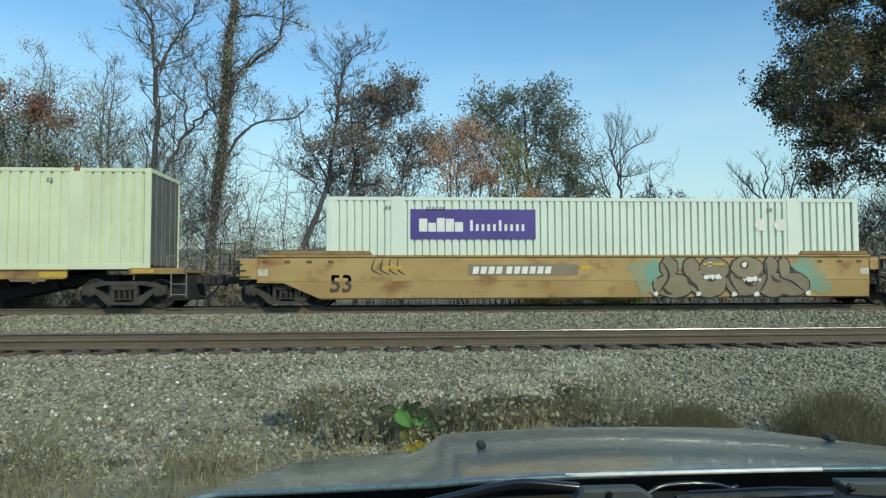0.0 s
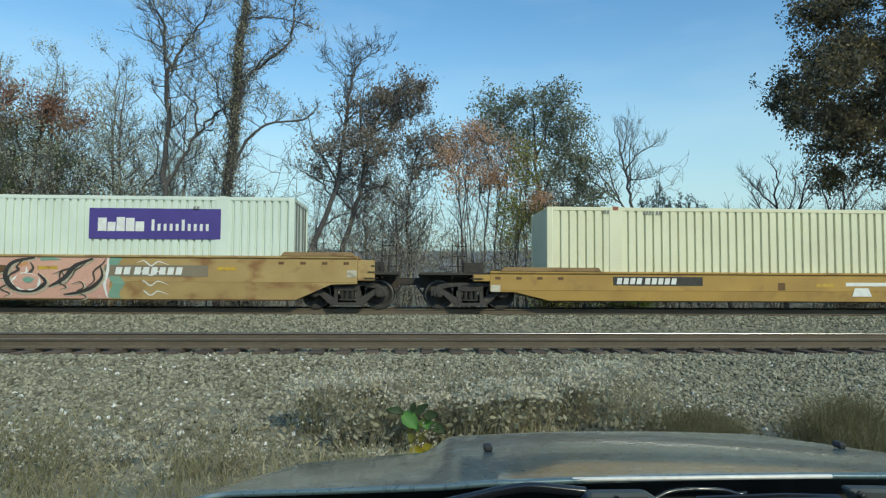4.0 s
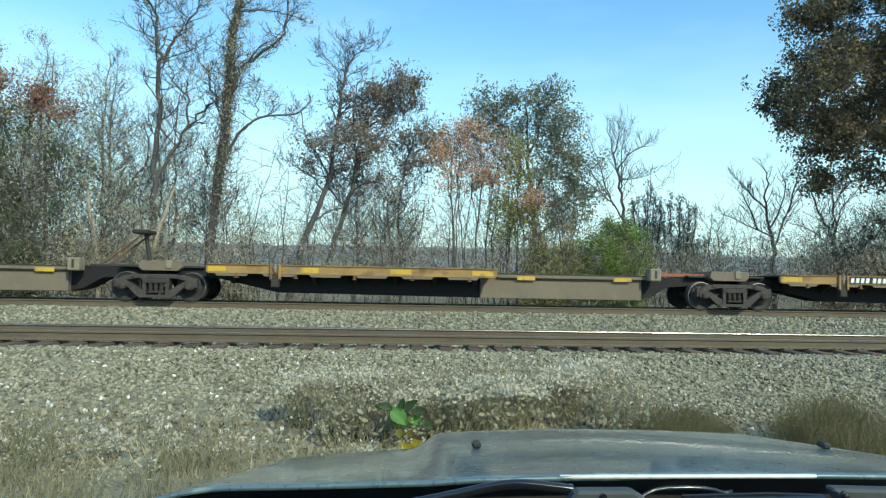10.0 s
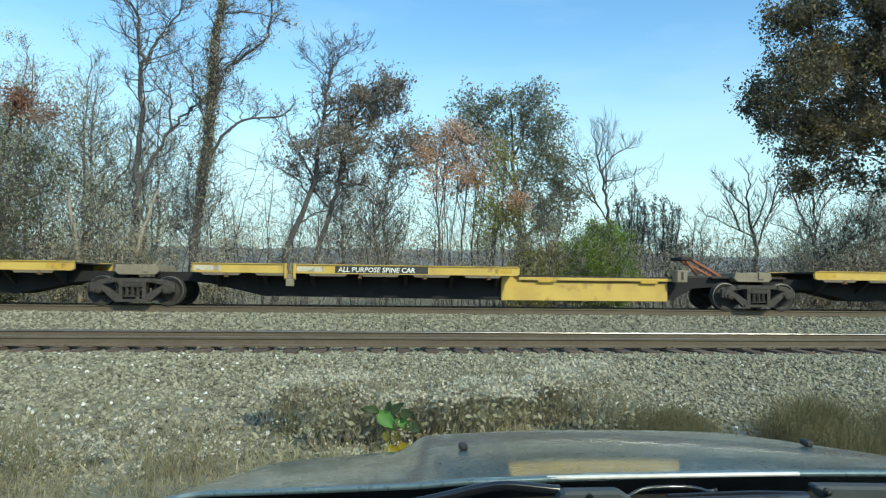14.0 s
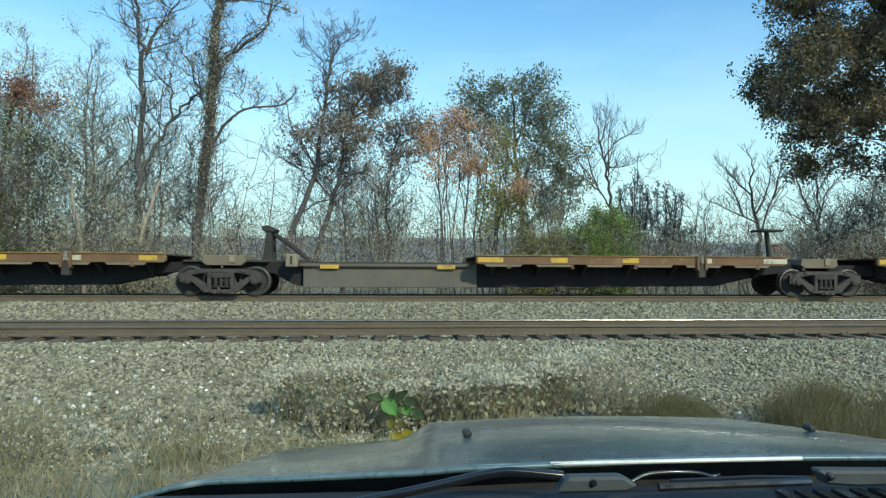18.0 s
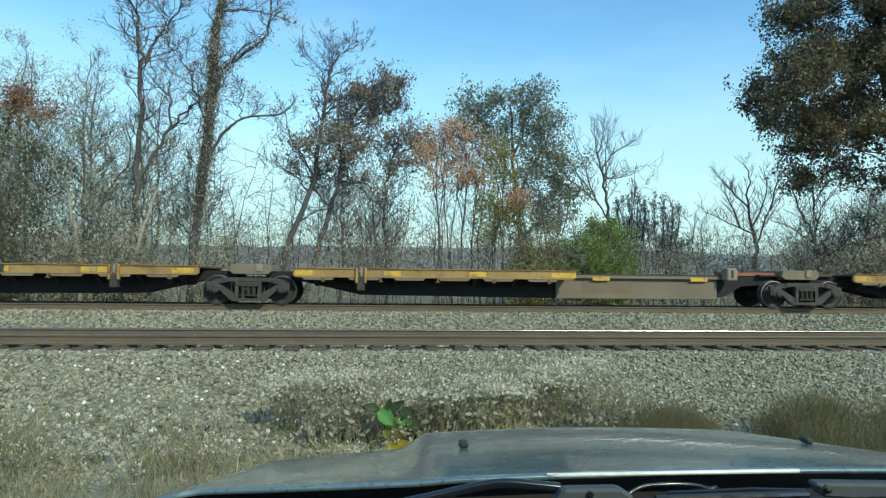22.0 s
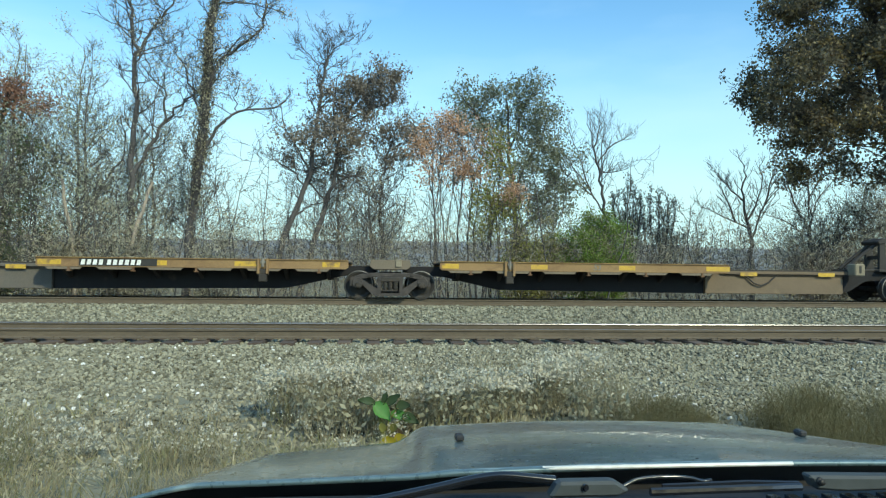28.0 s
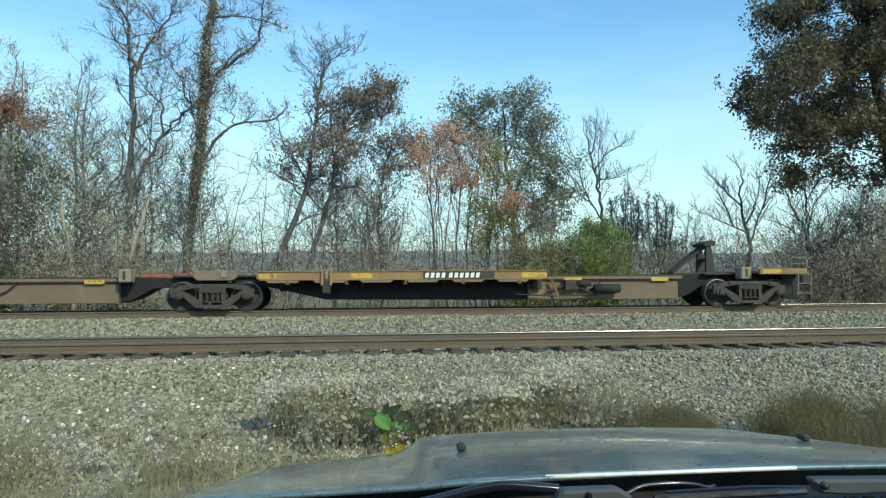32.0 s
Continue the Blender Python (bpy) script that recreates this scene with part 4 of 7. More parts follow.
    leaves(w, "lower_crown", "leaf_yellow", t, 5, 0.12, 24, 0.2, 0.5, None, "yellow green leaves", kind="stuff")
    for x, y, h, seed in ((5.4, 27.2, 4.8, 23), (6.6, 27.6, 3.8, 39)):
        t, w = tree("vine_draped_sapling", "sapling draped with yellow green vines", x, y, seed)
        for k in range(5):
            l = w.limb([(0.25 * k - 0.5, 0, 0), (0.3 * k - 0.5, 0.1, h * 0.55), (0.35 * k - 0.7, 0, h - 0.4 * (k % 3))], 0.04, 0.01, 5)
            w.clothe(l, 0.2, 11, 0.9, 1, 0.0, 4)
        w.wood("trunk", "bark", t)
        leaves(w, "leaves", "leaf_yellow", t, 2, 0.10, seed, 0.16, 0.5, kind="stuff")

    # bare fan-shaped trees: a trunk, its boughs and a fringe of fine twigs
    fans = (
        (12.05, 34, 24, "bark", "bare tree with a fan of fine upright branches", 0.15, 1.1, 16, (
            [(0.05, 0, 0), (0, 0, 3.65), (-0.1, 0, 4.74), (-0.32, 0, 6.35), (-0.57, 0, 7.65), (-0.9, 0, 8.96), (-1.13, 0, 9.92)],
            [(-0.14, 0, 4.87), (-0.9, 0.2, 6.17), (-1.54, 0.2, 7.04), (-2.25, 0.1, 7.92), (-3.03, 0, 8.96), (-3.36, 0, 9.39)],
            [(-0.68, 0.1, 5.74), (-1.57, -0.2, 6.44), (-2.45, -0.3, 6.96)],
            [(-0.56, 0, 7.57), (-0.03, -0.2, 8.39), (0.59, -0.2, 8.83), (1.22, 0, 9)],
            [(-0.49, 0, 7.13), (0.38, 0.3, 7.22), (1.32, 0.4, 7.44)],
            [(-0.32, 0, 6.35), (-0.27, 0.3, 7.39), (-0.05, 0.5, 9.22), (0.1, 0.5, 9.92)],
            [(-0.88, 0.2, 6.17), (-1.22, 0.4, 7.39), (-1.67, 0.5, 8.7), (-2.09, 0.5, 9.65)],
            [(-0.79, 0, 8.44), (-0.57, -0.3, 9.39), (-0.52, -0.3, 9.92)])),
        (20.18, 34, 25, "bark_dark", "bare dark tree with a wide branching crown", 0.17, 1.0, 16, (
            [(0, 0, 0), (0, 0, 2.6), (0.02, 0, 3.5), (-0.19, 0, 4.66), (-0.49, 0, 6.02), (-0.32, 0, 7.43), (-0.7, 0, 8.31)],
            [(-0.1, 0, 4.26), (-1.36, 0.2, 4.88), (-2.71, 0.2, 5.41)],
            [(-0.43, 0, 5.76), (-1.23, 0.2, 6.55), (-1.96, 0.2, 7.39)],
            [(0.04, 0, 3.7), (0.61, 0, 5.23), (1.57, 0.2, 6.33), (2.45, 0.2, 6.99)],
            [(-0.19, 0, 4.66), (0.41, -0.3, 6.29), (0.27, -0.4, 7.7)],
            [(-0.9, 0.1, 4.66), (-1.6, -0.2, 6.02), (-1.9, -0.2, 6.64)],
            [(0.9, 0.1, 5.58), (1, -0.3, 6.82), (1.3, -0.3, 7.7)])),
        (25.04, 36, 26, "bark_dark", "bare dark tree with a wide branching crown", 0.16, 1.1, 16, (
            [(0.1, 0, 0), (0, 0, 2.65), (-0.14, 0, 4.3), (-0.81, 0, 5.6), (-1.48, 0, 7.3), (-1.9, 0, 8.2)],
            [(-0.14, 0, 4.3), (0.44, 0.1, 6.0), (1.54, 0.2, 7.3), (2.0, 0.2, 8.2)],
            [(-0.05, 0, 3.6), (1.29, -0.2, 4.7), (2.56, -0.2, 5.4)],
            [(-0.1, 0, 3.9), (-1.5, 0.2, 4.9), (-2.6, 0.2, 5.2)],
            [(0.2, 0.1, 5.2), (0.1, 0.4, 6.8), (0.4, 0.4, 8.0)])))
    for x, y, seed, wood, lab, thick, length, count, limbs in fans:
        t = tree("fan_tree", lab, x, y, seed)[0]
        for k, pts in enumerate(limbs):
            w = Wood(seed * 10 + k)
            l = w.limb(pts, thick if k == 0 else thick * 0.36, 0.012, 7 if k == 0 else 5, 0.04)
            w.clothe(l, 0.45 if k == 0 else 0.15, count, length, 1, 0.20, 5, 0.6, 1.0, 0.3, 0.16)
            w.wood("bough" if k else "trunk", wood, t)
    for x, y, h, seed in ((22.9, 33, 6.6, 34), (17.6, 35, 4.6, 35)):
        t, w = tree("fan_tree", "small bare tree with fine dark twigs", x, y, seed)
        l = w.limb([(0, 0, 0), (0.1, 0, h * 0.5), (-0.1, 0, h)], 0.09, 0.014)
        w.wood("trunk", "bark_dark", t)
        w = Wood(seed + 500)
        w.clothe(l, 0.3, 16, 1.9, 2, 0.2, 4, 0.75)
        w.wood("twig_spray", "bark_dark", t, "stuff")

    # small dark trees with upswept sprays
    for x, y, h, seed, wide in ((13.15, 34, 6.85, 27, 0.95), (15.15, 34.5, 6.6, 28, 1.05), (14.2, 36, 5.4, 29, 0.9), (16.3, 36, 4.6, 40, 0.9)):
        t, w = tree("dark_evergreen", "small dark tree with upswept grey-green sprays", x, y, seed)
        for k in range(9):
            a = k * 2.4
            q = wide * (0.35 + 0.65 * w.g.random()) * (k > 0)
            top = h * (1 - 0.22 * (q / wide) ** 2) * w.g.uniform(0.9, 1.0)
            l = w.limb([(0, 0, 0.4), (q * 0.6 * math.cos(a), q * 0.6 * math.sin(a), h * 0.4), (q * math.cos(a), q * math.sin(a), h * 0.7), (q * 1.05 * math.cos(a), q * math.sin(a), top)], 0.05, 0.012, 5, 0.03)
            w.clothe(l, 0.3, 13, 0.75, 1, 0.75, 4, 0.55, 1.0, 0.5, 0.25)
        w.wood("trunk", "bark_dark", t)
        leaves(w, "crown", "cedar", t, 2, 0.15, seed, 0.09, -1.4, gaps(0.5, -0.25), kind="stuff", slim=0.35)

    # bright bushes
    for x, y, r, h, seed, m in ((9.0, 27.0, 1.55, 4.3, 30, "leaf_bush"), (7.2, 27.6, 0.7, 3.2, 31, "leaf_yellow"), (5.8, 26.5, 0.7, 2.8, 37, "leaf_yellow"),
                                 (-15.6, 26.6, 1.5, 3.9, 42, "leaf_green"), (-16.4, 25.9, 1.3, 3.9, 61, "leaf_green"), (-14.6, 26.0, 1.1, 3.0, 62, "leaf_green"), (-10.3, 26.6, 1.0, 3.6, 63, "leaf_olive"), (-6.6, 26.4, 1.2, 3.0, 64, "leaf_olive"), (-12.7, 27.0, 1.4, 3.3, 43, "leaf_olive"), (-9.4, 26.2, 1.3, 3.3, 44, "leaf_olive"), (-17.9, 26.8, 1.5, 4.4, 45, "leaf_green"),
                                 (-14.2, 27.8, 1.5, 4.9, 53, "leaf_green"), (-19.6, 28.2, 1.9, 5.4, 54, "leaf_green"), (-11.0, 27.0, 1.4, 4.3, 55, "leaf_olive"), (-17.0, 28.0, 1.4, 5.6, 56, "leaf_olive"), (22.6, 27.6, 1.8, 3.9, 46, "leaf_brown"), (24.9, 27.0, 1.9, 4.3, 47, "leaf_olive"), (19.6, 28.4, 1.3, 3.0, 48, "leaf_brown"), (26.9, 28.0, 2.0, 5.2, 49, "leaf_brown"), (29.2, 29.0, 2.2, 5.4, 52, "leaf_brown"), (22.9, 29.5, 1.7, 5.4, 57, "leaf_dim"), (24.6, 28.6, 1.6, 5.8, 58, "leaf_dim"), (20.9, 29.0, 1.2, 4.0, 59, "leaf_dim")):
        t, w = tree("bush", {"leaf_bush": "rounded bright green leafy bush", "leaf_yellow": "yellowing green leafy bush", "leaf_green": "dense dull green bush", "leaf_olive": "grey olive twiggy bush", "leaf_brown": "dry brown twiggy bush", "leaf_dim": "dense dark brown bush under the oak"}[m], x, y, seed)
        if m in ("leaf_bush", "leaf_yellow"):
            clumped(w, (0, 0, 0.2), (0, 0, h * 0.5), (r, r * 0.9, h * 0.46), 70 if m == "leaf_bush" else 34, 0.34, 16, 0.02, -0.9, 0.45)
        else:
            crowned(w, (0, 0, 0.2), (0, 0, h * 0.52), (r, r * 0.9, h * 0.46), 20, 0.02, 0.55, 8, 1, 0.1, 4)
        w.wood("stem", "bark", t)
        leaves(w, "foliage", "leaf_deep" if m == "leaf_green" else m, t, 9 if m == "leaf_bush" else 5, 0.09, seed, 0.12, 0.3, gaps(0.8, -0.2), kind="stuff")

    # big oak at the right
    t, w = tree("oak_tree", "large spreading oak with dark brown green leaves", 21.9, 25.5, 32)
    w.limb([(0, 0, 0), (0.0, 0, 4), (-0.6, 0, 8), (-1.2, 0, 12), (-1.4, 0, 15)], 0.42, 0.12, 9)
    clumped(w, (-0.4, 0, 4.2), (-1.6, 0, 10.0), (4.9, 4.2, 5.2), 110, 0.66, 46, 0.03, -0.78, 0.8, 0.12)
    w.wood("trunk", "bark_dark", t)
    leaves(w, "crown", "leaf_oak", t, 8, 0.165, 32, 0.14, 0.5, lambda p: gaps(0.62, -0.08 if p.x < -3.4 else -0.3)(p), kind="stuff", slim=0.55)
    leaves(w, "turning_leaves", "russet", t, 4, 0.16, 41, 0.14, 0.5, gaps(1.1, -0.02, 9.0), "russet turning leaves", kind="stuff")

    # broken pale snags
    for x, y, seed, pts in ((-10.4, 26.5, 33, [(0, 0, 0), (0.75, 0, 3.0), (1.04, 0, 4.05), (1.36, 0, 5.05)]), (-12.2, 27, 35, [(0.2, 0, 0), (0.0, 0, 2.7), (-0.33, 0, 4.1), (-0.5, 0, 5.2)])):
        t, w = tree("broken_snag", "pale broken leaning dead trunk", x, y, seed)
        w.limb(pts, 0.11, 0.05, 7, 0.02)
        w.wood("trunk", "bark_pale", t)


trees()


def thicket():
    """Crowded saplings and brush behind the far track."""
    w = Wood(50)
    g = w.g
    for k in range(310):
        x = g.uniform(-26, 32)
        y = g.uniform(24.8, 38)
        h = g.uniform(2.8, 7.4) * (0.60 if x > 9 else 1.0)
        z = land(x, y)
        lean = max(-1.3, min(1.3, g.gauss(0, 1.0))) * (0.6 if x > 9 else 1.0)
        arch = g.uniform(-0.4, 0.4)
        l = w.limb([(x, y, z), (x + lean * 0.5 - arch, y, z + h * 0.55), (x + lean, y + g.gauss(0, 0.3), z + h)], g.uniform(0.016, 0.045), 0.007, 4, 0.05)
        w.clothe(l, 0.2, 9, 0.34 * h, 1, 0.12, 4, 0.85, 1.0, 0.4, 0.42)
    ob = raw("sapling_thicket", w.v, w.f, "bark", smooth=True)
    tagged(ob, "crowded bare grey saplings and brush", "brush", kind="stuff")
    v, f = blades([t for t in w.tips if t[0].z < 2.4 or g.random() < 0.06], 1, 0.10, 51, 0.2, 0.3)
    tagged(raw("thicket_leaves", v, f, "leaf_brown"), "sparse dry leaves on the saplings", "brush", kind="stuff")
    pts = []
    for k in range(17000):
        x, y = g.uniform(-26, 33), g.uniform(23.6, 37)
        top = 2.75 + 1.2 * g.random() ** 2 + 2.4 * max(0, noise.noise((x * 0.3, y * 0.3, 8)))
        pts.append((Vector((x, y, land(x, y) + top * g.random() ** 0.7)), Vector((0, 0, 1))))
    for k, m in enumerate(("dry_grass", "leaf_olive", "leaf_brown", "weed_stem")):
        v, f = blades(pts[k::4], 9, 0.20, 52 + k, 0.22, -0.9, 0.10)
        tagged(raw("brush_undergrowth", v, f, m), "dense dry grass and brush undergrowth", "brush", kind="stuff")


thicket()


# ---- the train ----
CACHE = {}
MOVING = []      # things that ride along, with their place on the train


def use(name, key, build, material, parent, loc=(0, 0, 0), label="", turn=0.0, smooth=False):
    """A part whose mesh is built once and then shared."""
    if key not in CACHE:
        bm = build()
        me = bpy.data.meshes.new(name)
        bm.to_mesh(me)
        bm.free()
        me.materials.append(M[material])
        if smooth:
            me.polygons.foreach_set("use_smooth", [True] * len(me.polygons))
        CACHE[key] = me
    ob = new(name, CACHE[key])
    ob.parent, ob.location, ob.rotation_euler = parent, loc, (0, 0, turn)
    return tagged(ob, label)


def side_frame():
    """Cast frame: arched top chord, slanting tension members, two columns, three-cornered windows between them."""
    bm = prism([(-1.06, 0.62), (-0.92, 0.73), (-0.56, 0.78), (0.56, 0.78), (0.92, 0.73), (1.06, 0.62), (0.80, 0.60), (0.50, 0.66), (-0.50, 0.66), (-0.80, 0.60)], -0.09, 0.09, bevel=0.014)
    for s in (-1, 1):
        bm = prism([(s * 0.86, 0.62), (s * 1.0, 0.60), (s * 0.48, 0.12), (s * 0.30, 0.16), (s * 0.30, 0.27)][::s], -0.08, 0.08, bm)
        bm = box(*sorted((s * 0.27, s * 0.37)), -0.095, 0.08, 0.16, 0.70, bm)
        bm = prism([(s * (0.95 + 0.17 * math.cos(k * math.pi / 5 - 0.2)), 0.49 + 0.17 * math.sin(k * math.pi / 5 - 0.2)) for k in range(10)][::s], -0.10, 0.09, bm, bevel=0.02)
        bm = box(*sorted((s * 1.02, s * 1.16)), -0.07, 0.07, 0.40, 0.66, bm)
        bm = box(*sorted((s * 0.60, s * 0.70)), -0.12, -0.08, 0.69, 0.77, bm)
    bm = box(-0.46, 0.46, -0.11, 0.11, 0.11, 0.19, bm)
    return box(-0.34, 0.34, -0.12, -0.08, 0.56, 0.64, bm)


def spring_nest():
    bm = box(-0.23, 0.23, -0.09, 0.09, 0.25, 0.29)
    for k in (-0.15, 0, 0.15):
        for z in np.linspace(0.30, 0.50, 6):
            bm = rod((k, -0.05, z), (k, -0.05, z + 0.022), 0.065, 8, bm)
        bm = rod((k, -0.05, 0.28), (k, -0.05, 0.55), 0.05, 8, bm)
    return box(-0.27, 0.27, -0.13, 0.1, 0.52, 0.66, bm, 0.015)


def bogie(parent, x, loose=False):
    """A two-axle freight truck under the parent at x."""
    b = use("bogie", "bolster", lambda: box(-0.2, 0.2, -1.0, 1.0, 0.48, 0.74, box(-0.35, 0.35, -0.35, 0.35, 0.70, 0.82, None, 0.02), 0.02), "truck_steel", parent, (x, 0, 0), "dusty cast-steel freight truck")
    for s in (-1, 1):
        use("side_frame", "side_frame", side_frame, "truck_steel", b, (0, s * 1.0, 0))
        use("spring_nest", "springs", spring_nest, "dirty_steel", b, (0, s * 1.0, 0), turn=0 if s < 0 else math.pi)
        for k in (-0.92, 0.92):
            use("bearing_cap", "bearing", lambda: ring([(0.02, -0.11), (0.07, -0.11), (0.10, -0.09), (0.10, 0.06), (0.07, 0.08)], 14), "dirty_steel", b, (k, s * 1.04, 0.43), turn=0 if s < 0 else math.pi, smooth=True)

    def wheels():
        bm = rod((0, -0.95, 0), (0, 0.95, 0), 0.08, 10)
        for s in (-1, 1):
            prof = [(0.10, 0.10), (0.14, 0.06), (0.30, 0.02), (0.36, 0.05), (0.415, 0.05), (0.42, -0.07), (0.445, -0.09), (0.445, -0.11), (0.36, -0.10), (0.30, -0.05), (0.14, -0.08), (0.10, -0.1)]
            bm = ring([(r, s * (0.755 + y)) for r, y in prof], 28, bm)
        return bm

    for k in (-0.92, 0.92):
        w = use("wheelset", "wheelset", wheels, "wheel_steel", b, (k, 0, 0.42), "dark steel wheels on an axle", smooth=False)
        use("wheel_rim", "wheel_rim", lambda: ring([(0.405, -0.838), (0.422, -0.834), (0.422, -0.80)], 28, None, False), "tread", w, label="bright worn rim")
        use("tread", "tread", lambda: ring([(0.423, -0.815), (0.423, -0.71)], 28, None, False), "tread", w)
    use("brake_beam", "brake", lambda: rod((-0.42, -0.9, 0.36), (-0.42, 0.9, 0.36), 0.04, 6, rod((0.42, -0.9, 0.36), (0.42, 0.9, 0.36), 0.04, 6)), "dirty_steel", b)
    return b


def coupler(parent, x, way):
    """Draft gear, knuckle and drooping air hose; way is the side that it points to."""
    use("coupler", ("coupler", way), lambda: box(*sorted((0, way * 0.85)), -0.12, 0.12, 0.70, 0.92, box(*sorted((way * 0.8, way * 1.15)), -0.2, 0.2, 0.64, 0.98, None, 0.05), 0.02), "dirty_steel", parent, (x, 0, 0))
    use("air_hose", ("hose", way), lambda: bent([(way * 0.5, -0.4, 0.75), (way * 0.72, -0.42, 0.45), (way * 0.95, -0.4, 0.30), (way * 1.2, -0.38, 0.35)], 0.028, 6), "rubber", parent, (x, 0, 0))


def ladder(parent, x, z0, z1, y=-1.36, material="dirty_steel", wide=0.42):
    def make():
        bm = rod((0, 0, z0), (0, 0, z1), 0.016, 6, rod((wide, 0, z0), (wide, 0, z1), 0.016, 6))
        for z in np.arange(z0 + 0.06, z1, 0.3):
            bm = rod((0, 0, z), (wide, 0, z), 0.013, 6, bm)
        return bm
    use("ladder", ("ladder", z0, z1, wide, material), make, material, parent, (x, y, 0))


def hitch(parent, x, kind, way):
    """The fold-down stand that holds a trailer's king pin."""
    if kind == "up":
        def legs():
            bm = None
            for side in (-0.3, 0.3):
                bm = prism([(0.18, 1.02), (-0.12, 1.02), (-0.10, 1.90), (0.06, 1.96)], side - 0.05, side + 0.05, bm)
            for side in (-0.14, 0.14):
                bm = bent([(-0.04, side, 1.90), (-0.62, side, 1.50), (-1.15, side, 1.06)], 0.06, 6, bm)
            return box(-0.06, 0.08, -0.3, 0.3, 1.40, 1.52, bm)
        h = use("trailer_hitch", "hitch_base", lambda: box(-1.25, 0.35, -0.42, 0.42, 0.98, 1.06, None, 0.015), "dirty_steel", parent, (x, 0, 0), "raised dark steel trailer stand", turn=0 if way > 0 else math.pi)
        use("leg", "hitch_legs", legs, "wheel_steel", h)
        use("top_plate", "hitch_top", lambda: prism([(-0.16, 1.88), (0.16, 1.92), (0.22, 2.06), (0.02, 2.10), (-0.22, 1.98)], -0.4, 0.4, bevel=0.02), "wheel_steel", h)
    elif kind == "half":
        h = use("trailer_hitch", "hitch_base", lambda: box(-0.9, 0.35, -0.42, 0.42, 0.98, 1.06, None, 0.015), "dirty_steel", parent, (x, 0, 0), "half-raised rusty trailer stand", turn=0 if way > 0 else math.pi)
        use("leg", "hitch_half", lambda: bent([(0.1, -0.3, 1.04), (-0.95, -0.28, 1.62), (-1.05, 0.28, 1.62), (0.1, 0.3, 1.04)], 0.05, 6, bent([(-0.5, 0, 1.05), (-0.95, 0, 1.6)], 0.05)), "orange", h)
        use("top_plate", "hitch_halftop", lambda: box(-1.25, -0.85, -0.4, 0.4, 1.55, 1.66, None, 0.02), "wheel_steel", h)
    elif kind == "leaning":
        h = use("trailer_hitch", "hitch_base", lambda: box(-0.9, 0.35, -0.42, 0.42, 0.98, 1.06, None, 0.015), "dirty_steel", parent, (x, 0, 0), "half-raised rusty trailer stand", turn=0 if way > 0 else math.pi)
        use("leg", "hitch_lean", lambda: bent([(-1.0, -0.28, 1.04), (0.22, -0.25, 2.0), (0.22, 0.25, 2.0), (-1.0, 0.28, 1.04)], 0.03, 6), "deck_rust", h)
        use("prop", "hitch_prop", lambda: rod((0.34, 0, 1.02), (0.16, 0, 2.0), 0.06, 8), "wheel_steel", h)
        use("top_plate", "hitch_leantop", lambda: box(-0.12, 0.36, -0.36, 0.36, 1.98, 2.10, None, 0.03), "wheel_steel", h)
    elif kind == "pole":
        h = use("trailer_hitch", "hitch_foot", lambda: box(-0.2, 0.9, -0.35, 0.35, 0.98, 1.06, None, 0.015), "dirty_steel", parent, (x, 0, 0), "upright trailer stand with a flat head")
        use("leg", "hitch_pole", lambda: prism([(0.08, 1.02), (0.20, 1.02), (0.06, 2.06), (-0.02, 2.06)], -0.08, 0.08, bevel=0.01), "wheel_steel", h)
        use("top_plate", "hitch_head", lambda: prism([(-0.34, 2.06), (0.40, 2.06), (0.44, 2.12), (-0.30, 2.14)], -0.36, 0.36, bevel=0.015), "wheel_steel", h)
        use("brace", "hitch_brace", lambda: bent([(0.85, -0.2, 1.04), (0.30, -0.2, 1.62), (0.30, 0.2, 1.62), (0.85, 0.2, 1.04)], 0.022, 6), "orange", h, label="thin orange-red brace")
    else:
        h = use("trailer_hitch", "hitch_flat", lambda: box(-1.3, 0.3, -0.42, -0.30, 1.0, 1.1, box(-1.3, 0.3, 0.30, 0.42, 1.0, 1.1, box(-1.3, -0.9, -0.42, 0.42, 1.0, 1.12))), "orange", parent, (x, 0, 0), "folded orange-red trailer stand", turn=0 if way > 0 else math.pi)
        use("top_plate", "hitch_flattop", lambda: box(-0.75, -0.1, -0.3, 0.3, 1.04, 1.13, None, 0.02), "dirty_steel", h)


def bars(parent, x, y, z, height, widths, material, gap=0.35, label="small painted mark", slant=0.18):
    """Marks of a line of writing that stays unread."""
    at = x
    for k in widths:
        if k:
            bm = prism([(at, z), (at + k * height, z), (at + (k + slant) * height, z + height), (at + slant * height, z + height)], y - 0.004, y + 0.004)
            part("painted_mark", bm, material, parent, label)
        at += (k + gap) * height
    return at


